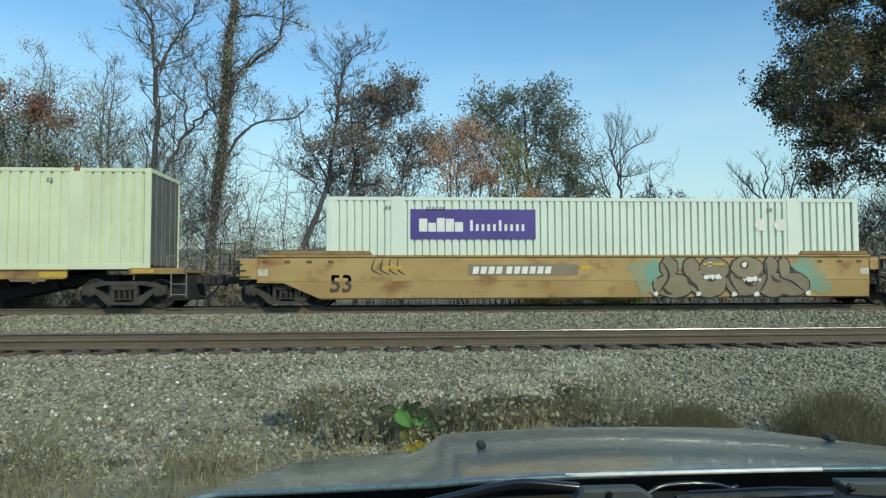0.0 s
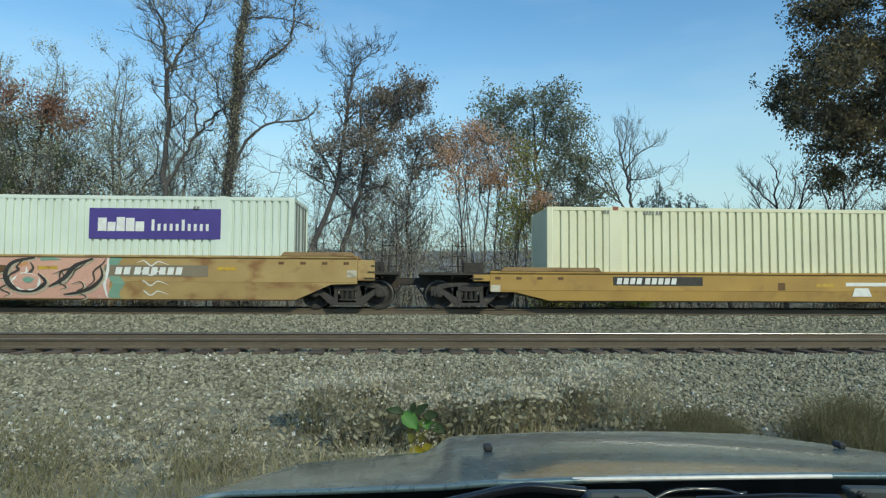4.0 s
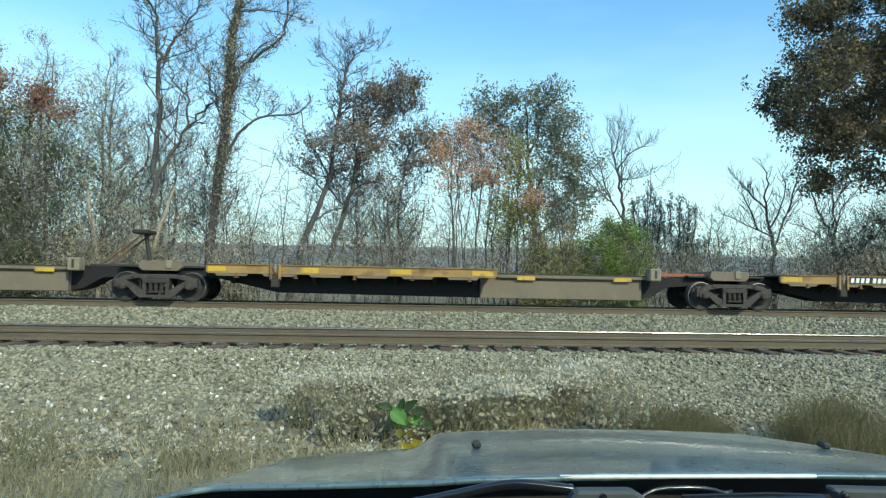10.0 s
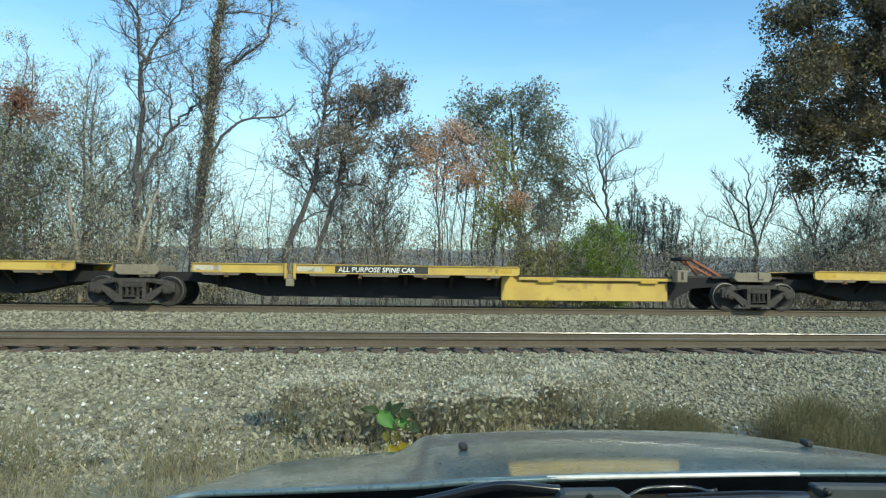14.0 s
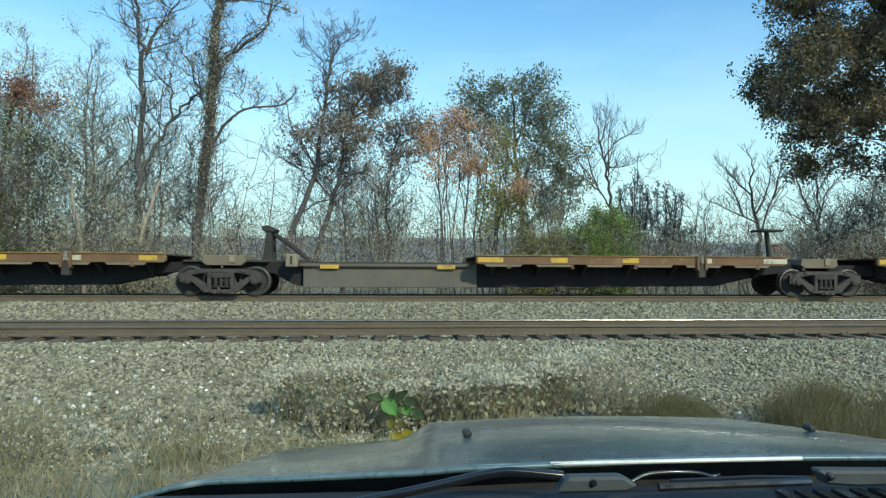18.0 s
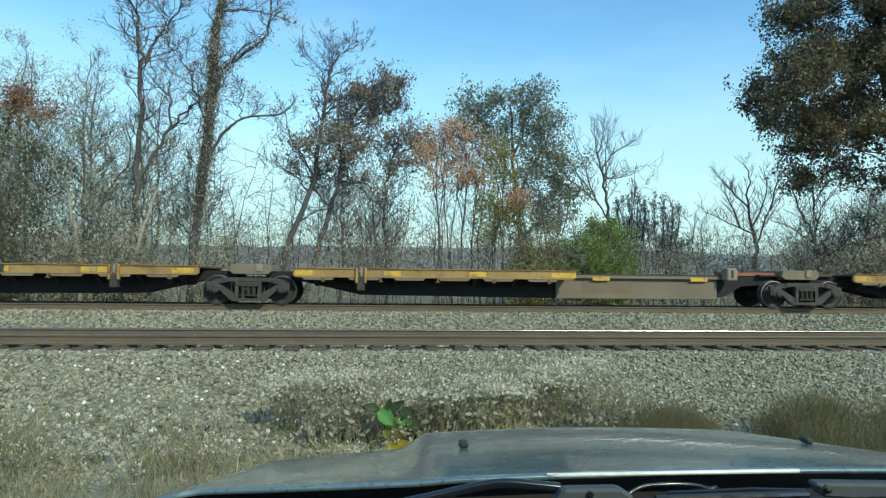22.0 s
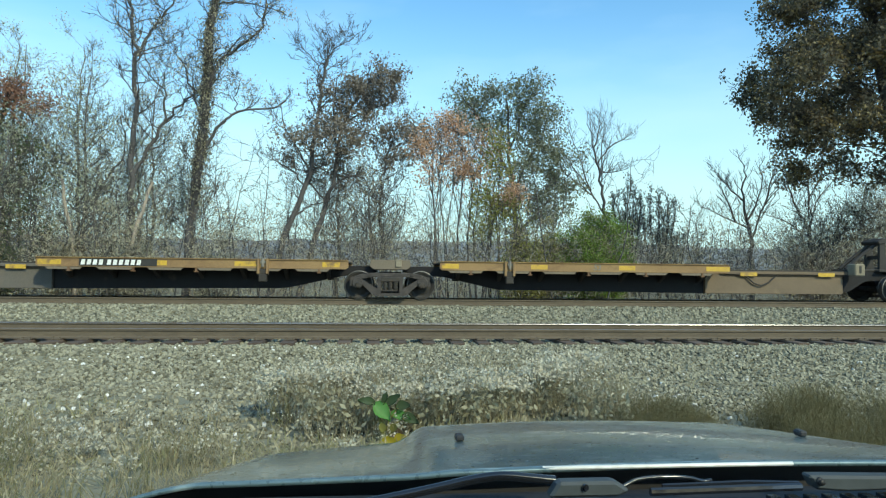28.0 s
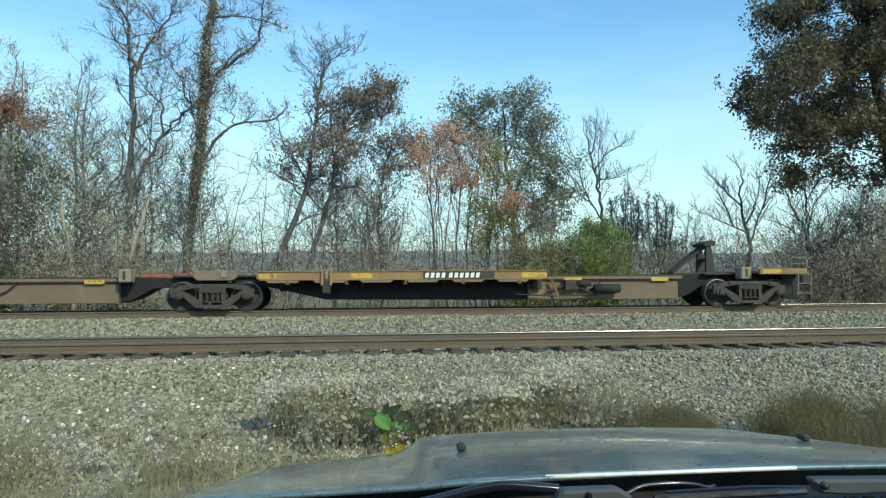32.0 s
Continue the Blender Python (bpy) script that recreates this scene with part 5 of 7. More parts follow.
def spine_unit(at, length, deck, sill, paint, sill_paint, top, look_of, ends="", stand="down", words=None, extras=""):
    """One platform of an articulated spine car. deck, sill: stretches along it; ends: 'l', 'r' where the car ends."""
    thing = empty("spine_car_unit", look_of, "rail car", "empty spine car platforms")
    MOVING.append((thing, at))
    a, b = deck
    flip = a > length - b                      # the bare sill comes first
    s0, s1 = sill
    r = random.Random(int(at * 10))
    near = -1.3
    # bare box sill, then the belly under the deck that rises towards the truck
    bot = 0.24
    if flip:
        sill_poly = [(s0, 0.96), (a + 0.12, 0.96), (a + 0.12, bot), (s0, bot)]
        belly = [(a + 0.05, 0.98), (length - 0.4, 0.98), (length - 0.4, 0.80), (b - 0.3, 0.66), (b - 1.9, bot + 0.06), (a + 0.05, bot)]
        neck = [(-0.1, 0.98), (s0, 0.98), (s0, bot + 0.02), (s0 - 0.35, bot + 0.1), (s0 - 0.9, 0.66), (-0.1, 0.80)]
    else:
        sill_poly = [(b - 0.42, 0.96), (s1, 0.96), (s1, bot), (b - 0.42, bot)]
        belly = [(0.4, 0.98), (b - 0.05, 0.98), (b - 0.05, bot), (a + 1.9, bot + 0.06), (a + 0.3, 0.66), (0.4, 0.80)]
        neck = [(s1, 0.98), (length + 0.1, 0.98), (length + 0.1, 0.80), (s1 + 0.9, 0.66), (s1 + 0.35, bot + 0.1), (s1, bot + 0.02)]
    part("box_sill", prism(sill_poly, -0.60, 0.60, bevel=0.012), sill_paint, thing)
    # shade is put into the near-black colour of belly and neck
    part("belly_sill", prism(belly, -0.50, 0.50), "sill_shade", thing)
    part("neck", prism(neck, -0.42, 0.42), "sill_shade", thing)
    lo, hi = (s0 - 0.2, a) if flip else (b, s1 + 0.2)
    part("sill_flange", box(lo, hi, -0.68, 0.68, 0.955, 1.0), "dirty_steel", thing)
    part("flange_strip", box(lo + 0.1, hi - 0.1, -0.695, -0.682, 0.87, 0.955), paint if paint == "deck_yellow" else sill_paint, thing)
    pipe = bent([(lo + 0.2, -0.64, 0.83), ((lo + hi) / 2, -0.64, 0.825), (hi - 0.2, -0.64, 0.83)], 0.014, 5)
    if sill_paint == "sill_brown" or "canister" in extras:
        d = 0.9 if not flip else 2.6
        pipe = bent([(lo + d - 0.3, -0.66, 0.84), (lo + d, -0.66, 0.80), (lo + d + 0.25, -0.67, 0.58), (lo + d + 0.5, -0.67, 0.50), (lo + d + 0.75, -0.67, 0.60), (lo + d + 1.0, -0.66, 0.82)], 0.024, 6, pipe)
    part("air_pipe", pipe, "dirty_steel", thing)
    # deck: plate, side beams, cross bearers
    part("deck_plate", box(a, b, -1.27, 1.27, top - 0.05, top - 0.008), "dirty_steel", thing)
    for s in (-1, 1):
        y0, y1 = sorted((s * 1.3, s * 1.2))
        part("side_beam", prism([(a, top), (b, top), (b, top - 0.2), (b - 0.08, top - 0.25), (a + 0.08, top - 0.25), (a, top - 0.2)], y0, y1, bevel=0.008), paint, thing)
        for k in range(6):
            x0 = a + 0.25 + (b - a - 0.4) * k / 6
            part("beam_lip", prism([(x0, top - 0.252), (x0 + (b - a) / 6 - 0.45, top - 0.252), (x0 + (b - a) / 6 - 0.52, top - 0.32), (x0 + 0.07, top - 0.32)], *sorted((s * 1.29, s * 1.24))), "sill_grey", thing)
        part("beam_flange", box(a + 0.02, b - 0.02, *sorted((s * 1.34, s * 1.15)), top, top + 0.022), "deck_tan" if paint in ("deck_rust", "deck_worn") else paint, thing)
    for k in range(7):
        x = a + 0.6 + (b - a - 1.2) * k / 6
        # bearer colour has the shade under the deck painted in
        part("cross_bearer", prism([(-1.25, top - 0.06), (1.25, top - 0.06), (1.25, top - 0.2), (0.5, 0.55), (-0.5, 0.55), (-1.25, top - 0.2)], x - 0.05, x + 0.05, axis="x"), "belly", thing)
    for k in range(5):
        x = a + (b - a) * (0.1 + 0.2 * k)
        part("side_lug", box(x, x + 0.05, -1.32, -1.24, top - 0.36, top - 0.25, box(x - 0.03, x + 0.08, -1.33, -1.22, top - 0.37, top - 0.34)), "deck_rust", thing)
    # stripes on the near beam
    n = max(3, int((b - a) / 1.9))
    for k in range(n):
        x = a + 0.06 + (b - a - 0.8) * k / (n - 1) + r.uniform(-0.15, 0.15) * (0 < k < n - 1)
        w = r.choice((0.5, 0.62, 0.75))
        part("reflector_stripe", box(x, x + w, -1.306, -1.302, top - 0.19, top - 0.05), "stripe" if r.random() < 0.8 else "stripe_white", thing)
    for k in range(2):
        x = lo + 0.7 + (hi - lo - 1.8) * k
        part("reflector_stripe", box(x, x + 0.55, -0.702, -0.698, 0.80, 0.92), "stripe", thing)
    # container pedestal that sticks down beside the beam
    px = a + (0.70 if flip else 0.275 if paint == "deck_yellow" else 0.215) * (b - a)
    ped = part("pedestal", box(px + 0.05, px + 0.27, -1.36, -1.16, top - 0.62, top - 0.42, box(px, px + 0.32, -1.33, -1.18, top - 0.44, top - 0.26, None, 0.02), 0.015), "casting_tan" if paint == "deck_yellow" else "dirty_steel", thing, "worn bracket with a locking pin")
    for o in (0.0, 0.25):
        part("pedestal_cheek", box(px + o, px + o + 0.07, -1.375, -1.29, top - 0.40, top + 0.03, None, 0.01), paint, ped)
    part("locking_pin", rod((px + 0.16, -1.33, top - 0.2), (px + 0.16, -1.33, top + 0.05), 0.045, 10, box(px + 0.09, px + 0.23, -1.36, -1.30, top - 0.10, top - 0.03)), "hand_grey", ped, "pale worn locking pin")
    # box over the truck with its round-eyed casting
    bx = s0 - 0.3 if flip else s1 + 0.3
    if ends:
        bx = 0.05 if flip else length - 0.05
    part("casting", box(bx - 0.17, bx + 0.17, -1.0, -0.62, 0.84, 1.22, None, 0.03), "casting_tan", thing, "pale dusty casting with a slot")
    part("casting_eye", box(bx - 0.035, bx + 0.035, -1.012, -1.0, 0.92, 1.16), "black", thing)
    part("truck_deck", box(*((-1.2, 1.25) if flip else (length - 1.25, length + 1.2)), -0.62, 0.62, 0.98, 1.04, None, 0.01), "dirty_steel", thing)
    cx = 0.0 if flip else length
    if not ends:
        part("center_block", prism([(cx - 0.62, 0.98), (cx - 0.58, 1.17), (cx + 0.58, 1.17), (cx + 0.62, 0.98), (cx + 0.5, 0.88), (cx - 0.5, 0.88)], -0.80, 0.80, bevel=0.015), "casting_tan" if paint == "deck_yellow" else "sill_grey", thing, "dusty cast block over the truck")
        part("center_tab", box(cx + 0.16, cx + 0.34, -0.84, -0.81, 0.96, 1.19, None, 0.01), "casting_tan", thing)
    if "joint" in extras:
        part("center_block", prism([(-0.62, 0.98), (-0.58, 1.17), (0.58, 1.17), (0.62, 0.98), (0.5, 0.88), (-0.5, 0.88)], -0.80, 0.80, bevel=0.015), "casting_tan" if paint == "deck_yellow" else "sill_grey", thing, "dusty cast block over the truck")
        part("center_tab", box(0.16, 0.34, -0.84, -0.81, 0.96, 1.19, None, 0.01), "casting_tan", thing)
    hx = 1.2 if flip else length - 0.9
    hitch(thing, hx, stand, -1 if flip else 1)
    if "pole" in extras:
        hitch(thing, b + 0.12, "pole", 1)
    if "tank" in extras:
        tx = lo + 1.6
        part("air_tank", rod((tx, -0.82, 0.58), (tx + 0.8, -0.82, 0.58), 0.14, 14), "belly", thing, smooth=True)
        part("valve_box", box(tx - 1.95, tx - 1.62, -0.8, -0.61, 0.58, 0.86, rod((tx - 1.8, -0.82, 0.72), (tx - 1.8, -0.9, 0.72), 0.09, 10), 0.015), "dirty_steel", thing)
        part("brake_cylinder", rod((tx - 0.55, -0.78, 0.74), (tx - 0.1, -0.78, 0.74), 0.10, 12, rod((tx - 0.95, -0.78, 0.74), (tx - 0.5, -0.78, 0.74), 0.025, 6)), "belly", thing, smooth=True)
        part("brake_rod", bent([(tx - 2.4, -0.74, 0.42), (tx - 1.2, -0.76, 0.36), (tx + 0.1, -0.76, 0.40)], 0.02, 6), "dirty_steel", thing)
        part("brake_lever", prism([(tx - 1.35, 0.86), (tx - 1.27, 0.86), (tx - 1.08, 0.34), (tx - 1.16, 0.34)], -0.80, -0.77), "deck_rust", thing)
        part("brake_rigging", bent([(tx - 1.5, -0.75, 0.5), (tx - 0.7, -0.75, 0.72), (tx - 0.1, -0.75, 0.45)], 0.03, 6, box(tx - 0.9, tx - 0.5, -0.85, -0.62, 0.55, 0.85)), "dirty_steel", thing)
    if "canister" in extras:
        tx = b - 1.9
        part("canister", rod((tx, -1.15, top - 0.55), (tx + 0.7, -1.15, top - 0.55), 0.12, 12), "sill_grey", thing, smooth=True)
    if "panel" in extras:
        part("faded_panel", box(lo + 0.4, lo + 2.0, -0.606, -0.602, 0.40, 0.84), "sill_brown", thing, "faded paint patch")
    # trucks and the car's own ends
    if not (flip and "r" in ends):
        bogie(thing, 0 if not flip or "l" in ends else 0)
    if "r" in ends:
        bogie(thing, length)
    for way, x in ((-1, 0), (1, length)):
        if ("l" if way < 0 else "r") in ends:
            e0, e1 = sorted((x + way * 0.2, x + way * 1.75))
            part("end_platform", box(e0, e1, -1.25, 1.25, 1.02, 1.09, None, 0.01), paint, thing)
            part("end_beam", box(e0, e1, -1.3, -1.22, 0.98, 1.16, None, 0.01), "stripe" if paint == "deck_yellow" else paint, thing)
            part("reflector_stripe", box(e0 + 0.1, e0 + 0.7, -1.306, -1.302, 1.01, 1.13), "stripe", thing)
            part("end_sill", box(*sorted((x, x + way * 1.7)), -0.35, 0.35, 0.66, 1.0), "dirty_steel", thing)
            ladder(thing, min(x + way * 1.40, x + way * 1.82), 0.34, 1.02, material="hand_grey")
            # added dark block that stands for end sill and coupler in shade
            part("draft_box", box(*sorted((x + way * 1.2, x + way * 1.72)), -0.85, 0.85, 0.22, 0.98, None, 0.03), "belly", thing, "dark block for the shaded end sill and coupler")
            e = x + way * 1.74
            part("hand_rail", bent([(e, -1.27, 1.09), (e, -1.27, 1.50), (e - way * 0.5, -1.27, 1.50), (e - way * 0.5, -1.27, 1.09)], 0.014, 6, bent([(e, -1.27, 1.30), (e - way * 0.5, -1.27, 1.30)], 0.012, 6)), "hand_grey", thing, "thin pale grey hand rail")
            coupler(thing, x + way * 1.5, way)
    for text, x, kind in words or ():
        if kind == "plate":
            part("black_plate", box(a + x - 0.05, a + x + 2.05, -1.308, -1.303, top - 0.22, top - 0.02), "black", thing)
            bars(thing, a + x, -1.312, top - 0.19, 0.145, (0.7, 0.7, 0.7, 0.7, 0, 0.7, 0.7, 0.7, 0.7, 0.7, 0.7), "white", 0.4, "white painted car number")
        else:
            size = 0.20 if len(text) > 10 else 0.235
            w = size * len(text) * (0.60 if len(text) > 10 else 0.56)
            if kind == "black":
                part("black_plate", box(a + x - 0.08, a + x + w + 0.08, -1.308, -1.303, top - 0.22, top - 0.02), "black" if paint == "deck_yellow" else "cap_brown", thing)
            letters(text, size, "white" if paint == "deck_yellow" else "hand_grey", thing, a + x, -1.31, top - 0.19, shear=0.15)
    return thing


def well_unit(at, length, body, paint, label, cut="", marks=None, top=1.49):
    """A deep well platform: folded side walls, caps, floor, end bulkheads."""
    thing = empty("well_car_unit", label, "rail car", "well car platforms")
    MOVING.append((thing, at))
    a, b = body
    cl, cr = "l" in cut, "r" in cut
    knee, bot = 0.76 - 0.5 * (1.49 - top), 0.27
    for s in (-1, 1):
        y0, y1 = sorted((s * 1.30, s * 1.24))
        part("side_wall", prism([(a, top), (b, top), (b, knee), (a, knee)], y0, y1, bevel=0.01), paint, thing)
        low = [(a, knee), (b, knee), (b, knee - 0.03), (b - 0.75 * cr, knee - 0.05 * cr), (b - 1.75 * cr, bot), (a + 1.75 * cl, bot), (a + 0.75 * cl, knee - 0.05 * cl), (a, knee - 0.03)]
        if not cl:
            low = low[:6] + [(a, bot)]
        if not cr:
            low = low[:2] + [(b, bot)] + low[5:]
        bm = prism(low, y0, y1)
        for v in bm.verts:
            v.co.y -= s * (knee - v.co.z) * 0.10
        part("lower_wall", bm, paint, thing)
        part("top_chord", box(a, b, *sorted((s * 1.35, s * 1.2)), top - 0.03, top + 0.035, None, 0.01), paint, thing)
        part("bottom_chord", box(a + 1.8 * cl, b - 1.8 * cr, *sorted((s * 1.22, s * 1.1)), bot - 0.035, bot + 0.03), "cap_brown", thing)
        for x0, x1 in ((a + 0.3, a + 3.3), (b - 2.2, b - 0.05)):
            part("chord_cap", prism([(x0, top + 0.03), (x0 + 0.1, top + 0.15), (x1 - 0.1, top + 0.15), (x1, top + 0.03)], *sorted((s * 1.37, s * 1.16)), bevel=0.01), "deck_worn", thing)
    part("well_floor", box(a + 1.8 * cl, b - 1.8 * cr, -1.1, 1.1, bot, bot + 0.06), "dirty_steel", thing)
    for x in (a + 0.5 + 1.0 * cl, b - 0.5 - 1.0 * cr):
        part("bulkhead", box(x - 0.05, x + 0.05, -1.24, 1.24, 0.6, top), paint, thing)
    for x, c, way in ((a, cl, -1), (b, cr, 1)):
        e = (0 if way < 0 else length) + way * (1.5 if c else 0)
        part("end_deck", box(*sorted((x - way * 0.5, e)), -1.2, 1.2, 1.0, 1.08, None, 0.01), "dirty_steel", thing)
        part("draft_sill", box(*sorted((x - way * 1.4, e)), -0.4, 0.4, 0.62, 1.0), "dirty_steel", thing)
        if c or way < 0:
            part("end_panel", box(*sorted((x, x + way * (0.5 if c else 0.85))), -1.3, -1.2, 0.82, top - 0.07, None, 0.02), paint if c else "dirty_steel", thing)
        if not c:
            part("end_tab", box(*sorted((x, x + way * 0.28)), -1.33, -1.305, top - 0.42, top - 0.06, None, 0.008), paint, thing, "yellow tab at the end of the side wall")
        part("corner_box", box(*sorted((x - way * 0.3, x - way * 0.02)), -1.312, -1.302, top - 0.57, top - 0.37), "stripe_white", thing)
        for k in range(3):
            part("grab_iron", bent([(x + way * (0.2 + 0.1 * k), -1.33, 0.9 + 0.18 * k), (x + way * (0.6 + 0.1 * k), -1.33, 0.9 + 0.18 * k)], 0.014, 5), "dirty_steel", thing)
        ladder(thing, x + way * 0.9 - 0.2, 0.9, 1.95, -1.1)
        part("brake_gear", box(*sorted((x + way * 0.15, x + way * 0.75)), -0.95, -0.45, 1.08, 1.38, rod((x + way * 0.9, -0.8, 1.05), (x + way * 0.9, -0.8, 1.55), 0.03, 6)), "dirty_steel", thing)
        if c:
            coupler(thing, e, way)
        else:
            if way > 0:
                part("end_post", box(x + 0.30, x + 0.36, -1.30, -1.20, 0.55, top - 0.02, None, 0.008), "dirty_steel", thing)
                part("end_beam", box(x, x + 1.5, -1.28, -1.20, top - 0.10, top - 0.03, None, 0.008), "deck_worn", thing)
                part("recess_plate", box(x, x + 0.85, -1.06, -1.02, 0.62, top - 0.10), "sill_slate", thing)
                part("valve_body", box(x + 1.02, x + 1.14, -1.22, -1.10, 1.10, 1.36, None, 0.02), "casting_tan", thing, "tan brake valve body")
                part("brake_cylinder", rod((x + 0.42, -1.14, 0.92), (x + 0.80, -1.14, 0.92), 0.09, 12), "casting_tan", thing, smooth=True)
                for k in range(4):
                    z = 0.60 + 0.10 * k
                    part("brake_pipe", bent([(x + 0.35, -1.24, z + 0.1), (x + 0.55 + 0.05 * k, -1.26, z), (x + 0.9, -1.25, z + 0.04), (x + 1.3, -1.22, z + 0.22)], 0.018, 6), "casting_tan" if k % 2 else "truck_steel", thing)
            for o, top_z in ((0.60, 1.50), (0.85, 1.62), (1.18, 1.58)) if way > 0 else ((1.02, 1.60), (1.14, 1.66)):
                part("stand_pipe", box(x + way * o - 0.03, x + way * o + 0.03, -1.16, -1.10, 0.80, top_z, None, 0.008), "hand_grey", thing, "pale grey upright")
            part("cross_pipe", rod((x + way * 0.45, -1.13, 1.60), (x + way * 0.85, -1.13, 1.60), 0.018, 6), "hand_grey", thing)
            part("valve", box(*sorted((x + way * 0.52, x + way * 0.76)), -1.05, -0.8, 1.08, 1.32, None, 0.02), "deck_tan", thing, "worn yellow valve box")
            part("brake_wheel", ring([(0.20, -0.02), (0.235, 0.0), (0.20, 0.02), (0.175, 0.0)], 20), "dirty_steel", thing).location = (x + way * 1.1, -0.95, 1.35)
            part("pipe_loop", bent([(x + way * 0.2, -1.2, 0.75), (x + way * 0.7, -1.22, 0.55), (x + way * 1.2, -1.2, 0.8)], 0.025, 6), "truck_steel", thing)
            if way < 0:
                bm = prism([(x - o, z) for o, z in ((0.0, 0.38), (0.03, 0.46), (0.48, 0.87), (0.62, 1.02), (0.72, 1.06), (1.35, 1.05), (1.50, 0.96), (1.28, 0.80), (0.70, 0.76), (0.52, 0.66), (0.30, 0.42), (0.08, 0.30))], -1.335, -1.306, bevel=0.006)
                part("black_fender", bm, "belly", thing, "black angled end plate")
                part("placard", box(x - 0.14, x - 0.01, -1.34, -1.336, 0.92, 1.08), "stripe_white", thing)
    bogie(thing, 0)
    if cr:
        bogie(thing, length)
    if "125" in (marks or ""):
        letters("125 T", 0.26, "white", thing, a - 1.12, -1.325, 1.20)
    if "53l" in (marks or ""):
        letters("53", 0.68, "spray_dark", thing, a + (2.05 if cl else 0.30), -1.298, 0.47)
    if "53r" in (marks or ""):
        letters("53", 0.42, "spray_dark", thing, b - 3.15, -1.315, top - 0.58)
    for k in range(4):
        for x in (a + 0.15 + 0.62 * k, b - 0.4 - 0.62 * k):
            part("stencil", box(x, x + 0.16, -1.308, -1.302, top - 0.21, top - 0.13), "cap_brown", thing)
    for x in (a + 3.6, (a + b) / 2, b - 4.0):
        part("reflector_stripe", box(x, x + 0.55, -1.308, -1.302, top - 0.39, top - 0.29), "stripe", thing)
    part("wall_patch", box(a + 0.44 * (b - a), a + 0.44 * (b - a) + 0.22, -1.308, -1.302, top - 0.49, top - 0.27), "cap_brown", thing)
    return thing


def big_mark(parent, x, z, h, material):
    """A plain faded emblem: a long bar over two broad uneven blocks."""
    bm = box(x, x + 1.95, -1.308, -1.302, z + h * 0.74, z + h)
    for o, w in ((0.18, 0.62), (1.22, 0.55)):
        bm = prism([(x + o, z), (x + o + w, z), (x + o + w - 0.1, z + h * 0.6), (x + o + 0.1, z + h * 0.6)], -1.308, -1.302, bm)
    part("emblem", bm, material, parent, "faded red block-shaped emblem" if material == "red_mark" else "faded white block-shaped emblem")


def blob(cx, cz, rx, rz, y, n=18, bm=None, wob=0.12, seed=1):
    g = random.Random(seed)
    pts = []
    for k in range(n):
        t = 2 * math.pi * k / n
        q = 1 + g.uniform(-wob, wob)
        pts.append((cx + rx * q * math.cos(t), cz + rz * q * math.sin(t)))
    return prism(pts, y - 0.003, y + 0.003, bm)


def stroke(pts, width, y, bm=None):
    """A bent painted line with tapering ends."""
    pts = [Vector((p[0], p[1])) for p in pts]
    fine = []
    for k in range(len(pts) - 1):
        p0, a, b, p3 = pts[max(k - 1, 0)], pts[k], pts[k + 1], pts[min(k + 2, len(pts) - 1)]
        for j in range(5):
            t = j / 5
            fine.append(0.5 * (2 * a + (b - p0) * t + (2 * p0 - 5 * a + 4 * b - p3) * t * t + (3 * a - p0 - 3 * b + p3) * t ** 3))
    fine.append(pts[-1])
    own = bmesh.new() if bm is None else bm
    rows, m = [], len(fine) - 1
    for k, p in enumerate(fine):
        d = (fine[min(k + 1, m)] - fine[max(k - 1, 0)]).normalized()
        w = width * (0.25 + 0.75 * math.sin(math.pi * min(0.97, max(0.03, k / m)))) / 2
        nrm = Vector((-d.y, d.x)) * w
        rows.append((own.verts.new((p.x + nrm.x, y, p.y + nrm.y)), own.verts.new((p.x - nrm.x, y, p.y - nrm.y))))
    for (a, b), (c, d) in zip(rows, rows[1:]):
        own.faces.new((a, b, d, c))
    return own


def fold_back(ob):
    """Lets paint follow the side wall below its fold."""
    for v in ob.data.vertices:
        if v.co.z < 0.76:
            v.co.y += (0.76 - v.co.z) * 0.10 - 0.006
    return ob


def clip_rows(x0, x1, z0, z1, y, nx=24, nz=6, edge=0.0, seed=3):
    """A painted area with an uneven outline, as a fine sheet."""
    own = bmesh.new()
    rows = []
    nz *= 3
    for k in range(nz + 1):
        z = z0 + (z1 - z0) * k / nz
        l, r = (e + edge * (1.3 * noise.noise((z * 2.2, seed, e)) + 0.7 * noise.noise((z * 9, seed, e + 5))) for e in (x0, x1))
        rows.append([own.verts.new((l + (r - l) * j / nx, y, z)) for j in range(nx + 1)])
    for k in range(nz):
        for j in range(nx):
            own.faces.new((rows[k][j], rows[k][j + 1], rows[k + 1][j + 1], rows[k + 1][j]))
    return own


